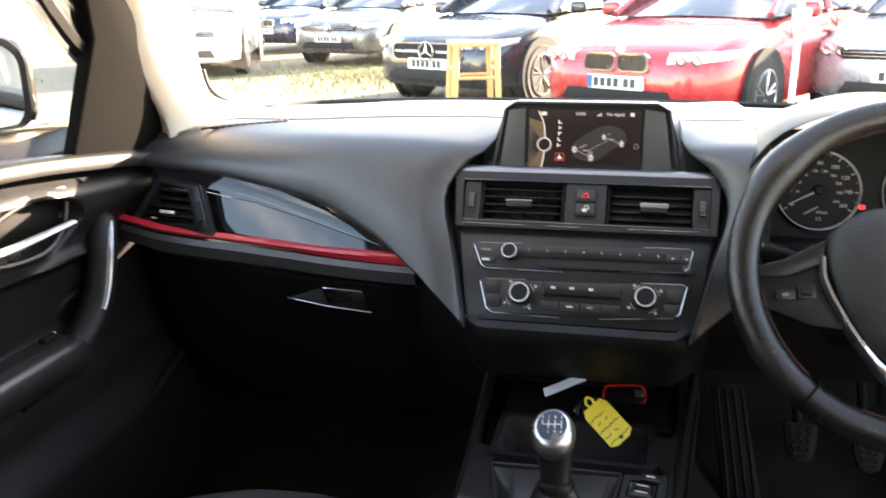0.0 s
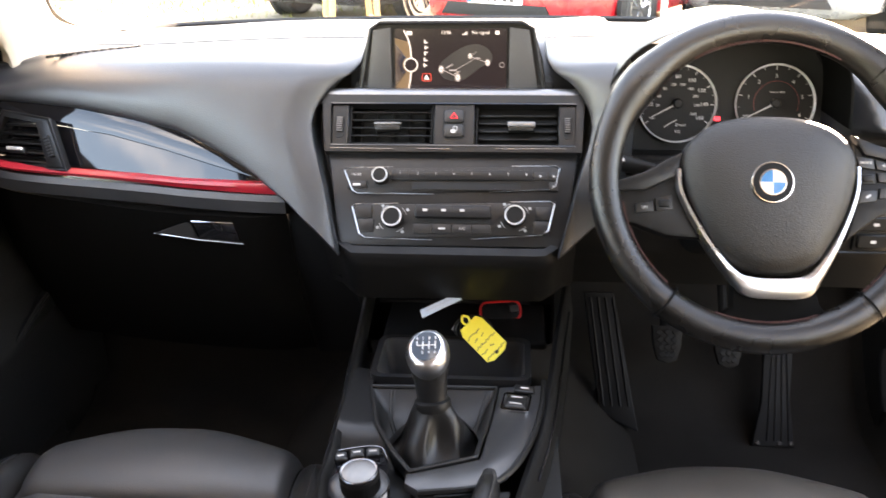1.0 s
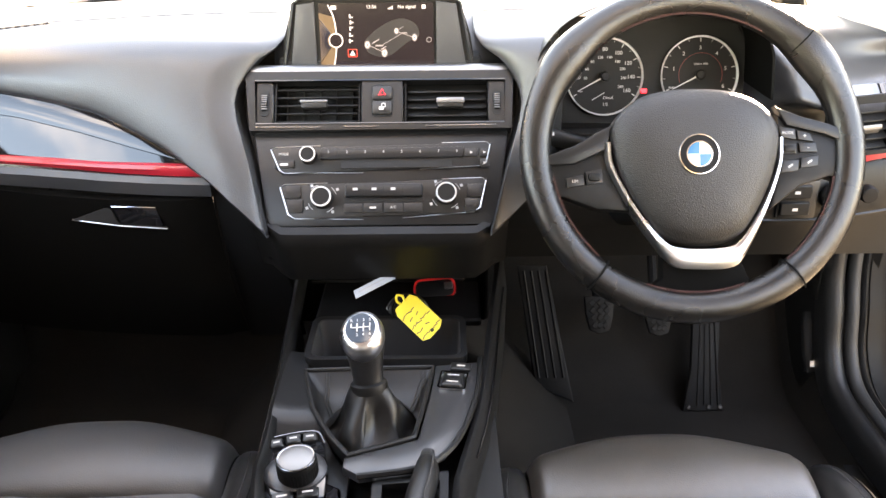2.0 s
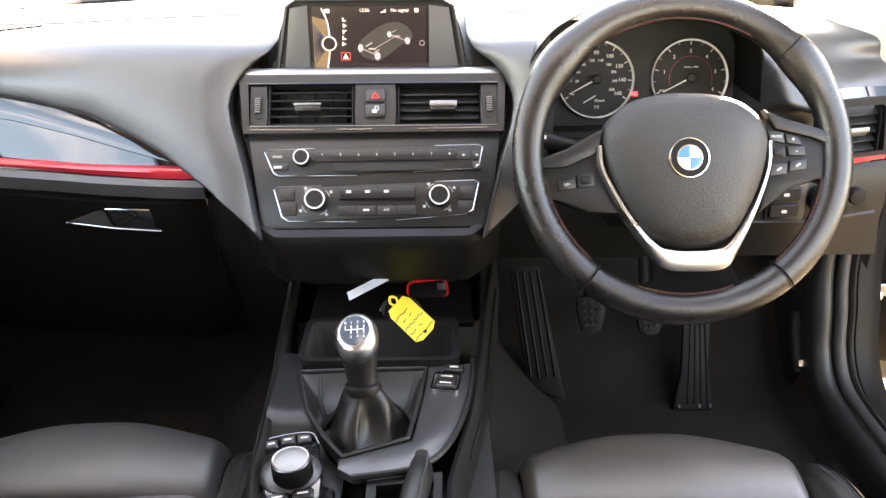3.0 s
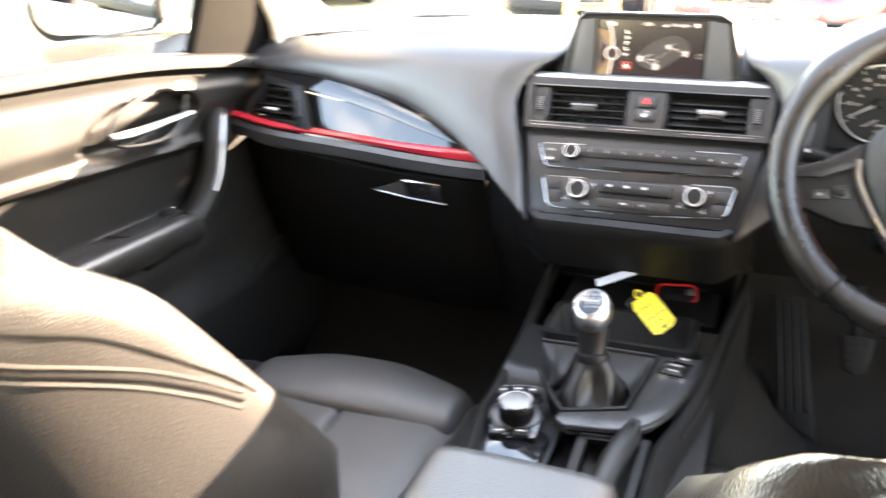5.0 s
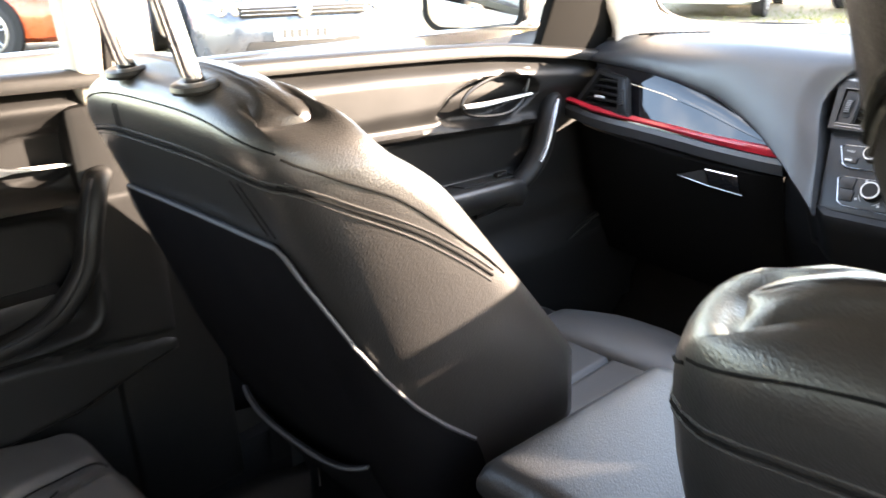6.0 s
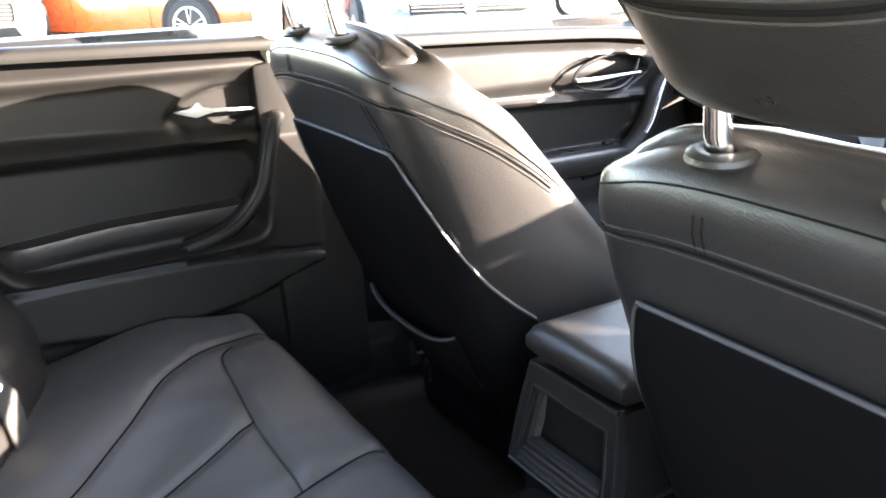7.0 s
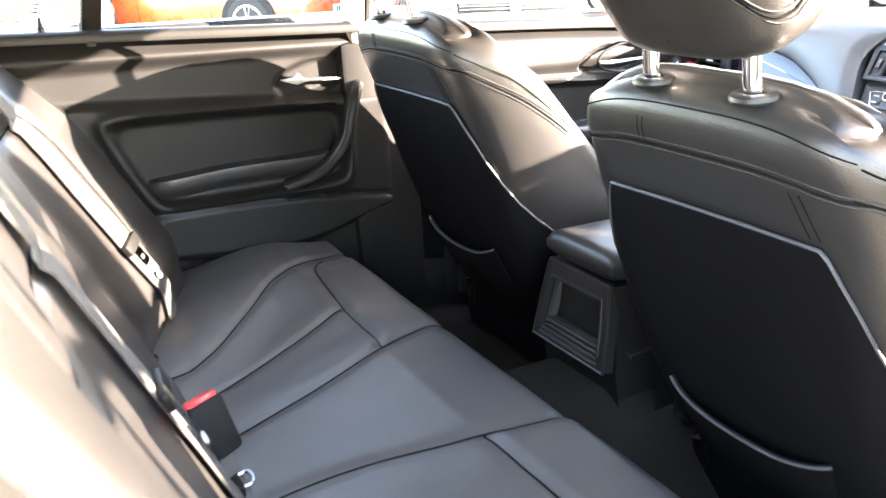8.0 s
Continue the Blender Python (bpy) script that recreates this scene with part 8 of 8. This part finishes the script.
def car(name_label, colour, front, heading, length=4.4, width=1.80, height=1.43, grille="twin", kind="hatch", plate_col=None, detail=True):
    """A parked car. front: the middle of its nose on the ground; heading: degrees its nose points, 0 along +x."""
    root = thing("parked_car", name_label, "car", (front[0], front[1], 0), "parked cars")
    root.rotation_euler = (0, 0, radians(heading))
    w = width / 2
    stations = [(0.00, 0.62, 0.30, 0.58, 0.70), (-0.06, 0.78, 0.22, 0.66, 0.90), (-0.25, 0.93, 0.20, 0.74, 1.0), (-0.75, 1.0, 0.19, 0.84, 1.0), (-1.25, 1.0, 0.19, 0.93, 1.0), (-1.7, 1.0, 0.19, 0.97, 1.0),
                (-2.6, 1.0, 0.19, 0.98, 1.0), (-3.5, 1.0, 0.20, 1.0, 1.0), (-length + 0.35, 0.97, 0.22, 1.01, 1.0), (-length + 0.06, 0.90, 0.28, 0.95, 1.0), (-length, 0.82, 0.36, 0.85, 1.0)]
    rings = []
    for x, ws, zb, zt, bulge in stations:
        ww = w * ws
        half = [(0.0, zb), (0.80 * ww, zb), (0.97 * ww, zb + 0.06), (1.0 * ww, zb + (zt - zb) * 0.4), (0.985 * ww, zb + (zt - zb) * 0.72), (0.93 * ww, zt - 0.035), (0.80 * ww, zt - 0.004), (0.45 * ww, zt + 0.018), (0.0, zt + 0.025)]
        rings.append([Vector((x, y, z)) for y, z in half] + [Vector((x, -y, z)) for y, z in half[-2:0:-1]])
    body = part("body", loft(rings), colour, root, smooth=50)
    # greenhouse: glass with a painted roof and pillars
    g = [(-1.15, 0.84, 0.95, 0.945), (-1.75, 0.70, 1.30, 0.97), (-2.2, 0.66, height - 0.015, 0.98), (-3.0, 0.66, height - 0.01, 0.99), (-length + 0.75, 0.62, height - 0.10, 1.0), (-length + 0.25, 0.76, 1.0, 1.0)]
    gl = []
    for x, top, zt, zb in g:
        gl.append([Vector((x, 0.86 * w, zb)), Vector((x, (top + 0.10) * w, zb + (zt - zb) * 0.55)), Vector((x, top * w, zt - 0.02)), Vector((x, 0, zt)), Vector((x, -top * w, zt - 0.02)), Vector((x, -(top + 0.10) * w, zb + (zt - zb) * 0.55)), Vector((x, -0.86 * w, zb))])
    part("windows", loft(gl, closed=False), CAR_GLASS, root, "dark car windows", smooth=40)
    part("roof", thick(loft([[Vector((x, y * top * w * 1.02, zt - 0.02 * abs(y) ** 3 + 0.012)) for y in (-1, -0.6, 0, 0.6, 1)] for x, top, zt, zb in g[1:5]], closed=False), 0.02), colour, root)
    for sy in (-1, 1):
        part("pillar", tube([(-1.18, sy * 0.83 * w, 0.95), (-1.78, sy * 0.715 * w, 1.30), (-2.2, sy * 0.68 * w, height - 0.02)], 0.035, 6), colour, root)
        part("pillar", tube([(-2.45, sy * 0.87 * w, 0.97), (-2.5, sy * 0.69 * w, height - 0.03)], 0.035, 6), colour, root)
        part("mirror", rbox(0.10, 0.19, 0.13, 0.04, 3, pose(-1.45, sy * (w + 0.06), 1.0)), colour, root)
        # headlamp, swept back round the corner
        rr = []
        for k, (x, yf) in enumerate([(-0.035, 0.48), (-0.05, 0.60), (-0.085, 0.72), (-0.16, 0.83), (-0.30, 0.915), (-0.44, 0.955)]):
            zt = 0.70 + 0.02 * k / 5
            zl = 0.605 + 0.055 * (k / 5) ** 1.6
            rr.append([Vector((x - 0.05, sy * yf * w * 0.96, zl)), Vector((x + 0.012, sy * yf * w * 1.0, zl + 0.006)), Vector((x + 0.008, sy * yf * w * 1.0, (zl + zt) / 2)), Vector((x - 0.03, sy * yf * w * 0.995, zt)), Vector((x - 0.10, sy * yf * w * 0.94, zt))])
        hl = part("headlamp", loft(rr), LAMP_GLASS, root, "clear headlamp")
        for q in (0.60, 0.74):
            part("lamp_ring", lathe([(0.050, 0), (0.050, 0.012), (0.036, 0.016), (0.030, 0.004), (0.0001, 0.002)], 20, frame_at((-0.03 - 0.16 * (q - 0.56), sy * q * w, 0.655), (0, 1, 0), (0, 0, 1))), CHROME, hl)
        # wheels
        for wx in (-0.82, -length + 0.78):
            part("arch", lathe([(0.385, -0.02), (0.385, 0.02), (0.30, 0.02), (0.30, -0.02)], 36, frame_at((wx, sy * (w - 0.012), 0.335), (1, 0, 0), (0, 0, 1))), VOID, root)
            wl_ = part("wheel", lathe([(0.22, -0.10), (0.30, -0.105), (0.325, -0.08), (0.325, 0.08), (0.30, 0.105), (0.225, 0.10)], 36, frame_at((wx, sy * (w - 0.09), 0.325), (1, 0, 0), (0, 0, 1))), TYRE, root, "black tyre")
            part("rim", lathe([(0.225, 0.0), (0.225, 0.012), (0.205, 0.014), (0.200, 0.0), (0.195, -0.03), (0.19, -0.04)], 36, frame_at((wx, sy * (w + 0.006), 0.325), (1, 0, 0), (0, 0, 1)) if sy < 0 else frame_at((wx, sy * (w + 0.006), 0.325), (-1, 0, 0), (0, 0, 1))), ALLOY, wl_, "alloy rim")
            part("brake_disc", lathe([(0.19, 0), (0.19, 0.01), (0.0001, 0.012)], 24, frame_at((wx, sy * (w - 0.05), 0.325), (1, 0, 0), (0, 0, 1)) if sy < 0 else frame_at((wx, sy * (w - 0.05), 0.325), (-1, 0, 0), (0, 0, 1))), VOID, wl_)
            for k in range(5):
                a = radians(72 * k + 18)
                for da in (-0.16, 0.16):
                    part("rim_spoke", tube([(wx + 0.03 * math.cos(a), sy * (w + 0.004), 0.325 + 0.03 * math.sin(a)), (wx + 0.20 * math.cos(a + da), sy * (w + 0.004), 0.325 + 0.20 * math.sin(a + da))], 0.013, 5), ALLOY, wl_)
        part("door_line", tube([(-1.35, sy * (w + 0.001), 0.30), (-1.36, sy * (w - 0.004), 0.60), (-1.33, sy * (w * 0.95), 0.93)], 0.004, 4), VOID, root)
        part("door_line", tube([(-2.45, sy * (w + 0.001), 0.28), (-2.46, sy * (w - 0.002), 0.60), (-2.45, sy * (w * 0.95), 0.95)], 0.004, 4), VOID, root)
        part("door_handle", rbox(0.20, 0.03, 0.03, 0.01, 2, pose(-2.25, sy * (w + 0.002), 0.80)), colour, root)
        part("fog_lamp", lathe([(0.055, 0), (0.055, 0.01), (0.04, 0.014), (0.0001, 0.012)], 20, frame_at((-0.055, sy * 0.66 * w, 0.36), (0, 1, 0), (0, 0, 1))), CHROME, root)
    F = frame_at((0.004, 0, 0), (0, 1, 0), (0, 0, 1))
    part("lower_intake", prism([(-0.52, 0.30), (0.52, 0.30), (0.46, 0.40), (-0.46, 0.40)], 0.03, F @ pose(0, 0, -0.015), 0.004), VOID, root)
    if grille == "twin":
        for sy in (-1, 1):
            o = rrect(0.275, 0.150, 0.045, 4, sy * 0.155, 0.615)
            i = rrect(0.240, 0.118, 0.034, 4, sy * 0.155, 0.615)
            kd = part("kidney_grille", ring_prism(o, i, 0.035, F @ pose(0, 0, -0.012)), CHROME, root, "chrome framed grille")
            part("grille_back", prism(i, 0.004, F @ pose(0, 0, 0.0)), VOID, kd)
            for k in range(9):
                part("grille_bar", rbox(0.006, 0.112, 0.012, 0, 1, F @ pose(sy * 0.155 - 0.10 + 0.025 * k, 0.615, 0.008)), DARK_CHROME, kd)
        part("bonnet_badge", lathe([(0.040, 0), (0.040, 0.006), (0.0001, 0.008)], 24, frame_at((-0.055, 0, 0.715), (0, 1, 0), (-0.5, 0, 0.8))), BADGE_WHITE, root)
    elif grille == "star":
        o, i = rrect(0.94, 0.19, 0.07, 4, 0, 0.58), rrect(0.90, 0.155, 0.055, 4, 0, 0.58)
        gg = part("grille", ring_prism(o, i, 0.035, F @ pose(0, 0, -0.012)), CHROME, root, "chrome framed grille")
        part("grille_back", prism(i, 0.004, F), VOID, gg)
        for sy in (-1, 1):
            part("grille_bar", rbox(0.32, 0.032, 0.02, 0.006, 1, F @ pose(sy * 0.28, 0.58, 0.012)), SILVER, gg)
        part("emblem", tube([F @ Vector((0.095 * math.cos(a), 0.58 + 0.095 * math.sin(a), 0.03)) for a in [2 * math.pi * k / 32 for k in range(32)]], 0.010, 6, closed=True), CHROME, gg, "round three-pointed emblem")
        for k in range(3):
            a = radians(90 + 120 * k)
            part("emblem_arm", tube([F @ Vector((0, 0.58, 0.03)), F @ Vector((0.092 * math.cos(a), 0.58 + 0.092 * math.sin(a), 0.03))], [0.016, 0.004], 6), CHROME, gg)
    elif grille == "bars":
        o, i = rrect(1.00, 0.30, 0.09, 4, 0, 0.56), rrect(0.94, 0.25, 0.07, 4, 0, 0.56)
        gg = part("grille", ring_prism(o, i, 0.035, F @ pose(0, 0, -0.012)), CHROME, root, "chrome framed grille")
        part("grille_back", prism(i, 0.004, F), VOID, gg)
        for k in range(6):
            part("grille_bar", rbox(0.90 - 0.02 * abs(k - 2.5), 0.018, 0.02, 0.004, 1, F @ pose(0, 0.455 + 0.042 * k, 0.012)), CHROME, gg)
        part("emblem", prism([(0, 0.46), (0.055, 0.57), (0, 0.68), (-0.055, 0.57)], 0.03, F @ pose(0, 0, 0.01), 0.006), CHROME, gg, "diamond emblem")
    else:
        gg = part("grille", rbox(1.05, 0.075, 0.03, 0.01, 2, F @ pose(0, 0.63, 0.0)), VOID, root)
        for k in range(2):
            part("grille_bar", rbox(1.02, 0.010, 0.02, 0.003, 1, F @ pose(0, 0.615 + 0.03 * k, 0.012)), CHROME, gg)
        part("emblem", lathe([(0.060, 0), (0.060, 0.012), (0.045, 0.016), (0.0001, 0.014)], 28, F @ pose(0, 0.635, 0.012)), CHROME, gg, "round silver emblem")
    pl = part("number_plate", prism(rrect(0.52, 0.112, 0.012, 2, 0, 0.455), 0.012, F @ pose(0, 0, 0.008), 0.003), PLATE, root, "white number plate")
    for k in range(6):
        part("plate_bar", rbox(0.045, 0.068, 0.002, 0, 1, F @ pose(-0.175 + 0.062 * k + (0.03 if k > 3 else 0), 0.455, 0.0215)), INK, pl)
    if plate_col:
        part("plate_band", rbox(0.045, 0.10, 0.002, 0, 1, F @ pose(-0.235, 0.455, 0.0215)), plate_col, pl)
    return root


RED_PAINT = paint("red_car_paint", (0.42, 0.012, 0.018))
NAVY = paint("dark_blue_car_paint", (0.015, 0.022, 0.055), 0.3)
BLACK_PAINT = paint("black_car_paint", (0.012, 0.013, 0.018), 0.2)
BRONZE = paint("bronze_grey_car_paint", (0.16, 0.15, 0.14), 0.5)
WHITE_PAINT = paint("white_car_paint", (0.75, 0.75, 0.75))
SILVER_PAINT = paint("silver_car_paint", (0.42, 0.43, 0.45), 0.6)
ORANGE_PAINT = paint("orange_red_car_paint", (0.60, 0.09, 0.02))
GREY_PAINT = paint("grey_car_paint", (0.10, 0.11, 0.13), 0.5)
car("red saloon with twin chrome grille parked nose-on", RED_PAINT, (-0.07, 6.3), -120, grille="twin", plate_col=BADGE_BLUE)
car("black hatchback with round star emblem parked nose-on", BLACK_PAINT, (-2.05, 8.0), -116, grille="star")
car("bronze-grey hatchback with round emblem parked nose-on", BRONZE, (-4.93, 12.9), -105, grille="slim")
car("dark blue hatchback with twin grille parked nose-on", NAVY, (-7.44, 15.9), -100, grille="twin")
car("white hatchback parked at the edge of the yard", WHITE_PAINT, (-6.4, 10.6), -70, grille="slim")
car("silver car parked beside the red saloon", SILVER_PAINT, (2.25, 6.9), -120, grille="slim")
car("dark grey hatchback at the far side of the yard", GREY_PAINT, (2.0, 13.5), -105, grille="slim")
car("white hatchback with barred grille facing the passenger side", WHITE_PAINT, (-10.0, -0.45), 4, grille="bars")
car("orange-red hatchback parked side by side on the passenger side", ORANGE_PAINT, (-9.4, 3.0), 40, grille="slim")
car("dark grey saloon with clear headlamps on the passenger side", GREY_PAINT, (-5.6, 3.1), -20, grille="slim")

stool = thing("wooden_stool", "pale pine stool standing on the gravel", "stool", (-1.14, 5.7, 0))
stool.rotation_euler = (0, 0, radians(20))
part("seat", rbox(0.36, 0.36, 0.035, 0.012, 2, pose(0, 0, 0.795)), WOOD, stool)
for sx in (-1, 1):
    for sy in (-1, 1):
        part("leg", tube([(sx * 0.15, sy * 0.15, 0.79), (sx * 0.185, sy * 0.185, 0.0)], [0.026, 0.022], 8), WOOD, stool)
for z, d in ((0.30, 0.172), (0.55, 0.162)):
    for s in (-1, 1):
        part("rung", tube([(-d, s * d, z), (d, s * d, z)], 0.014, 6), WOOD, stool)
        part("rung", tube([(s * d, -d, z + 0.06), (s * d, d, z + 0.06)], 0.014, 6), WOOD, stool)
post = thing("white_post", "slim white post with a bracket beside the red car", "post", (1.16, 5.6, 0))
part("shaft", tube([(0, 0, 0), (0, 0, 1.25)], 0.022, 10), POST_WHITE, post)
part("bracket", rbox(0.12, 0.05, 0.11, 0.012, 2, pose(0.01, 0, 0.98)), POST_WHITE, post)
part("foot", lathe([(0.16, 0), (0.16, 0.03), (0.06, 0.05), (0.03, 0.06)], 20), POST_WHITE, post)

# tufts of grass between the cars
random.seed(11)
verts_, faces_ = [], []
for k in range(5200):
    if random.random() < 0.8:
        x, y = random.gauss(-3.2, 1.3), random.gauss(11.5, 1.3)
    else:
        x, y = random.uniform(-12, 6), random.uniform(9, 24)
    a, h, w_ = random.uniform(0, 6.28), random.uniform(0.03, 0.10), random.uniform(0.004, 0.010)
    n0 = len(verts_)
    dx, dy = math.cos(a) * w_, math.sin(a) * w_
    lx, ly = random.gauss(0, 0.03), random.gauss(0, 0.03)
    verts_ += [(x - dx, y - dy, 0), (x + dx, y + dy, 0), (x + lx, y + ly, h)]
    faces_.append((n0, n0 + 1, n0 + 2))
me = bpy.data.meshes.new("grass")
me.from_pydata(verts_, [], faces_)
me.materials.append(GRASS)
tagged(new("grass", me), "short dry grass growing through the gravel", "grass", "", "stuff")
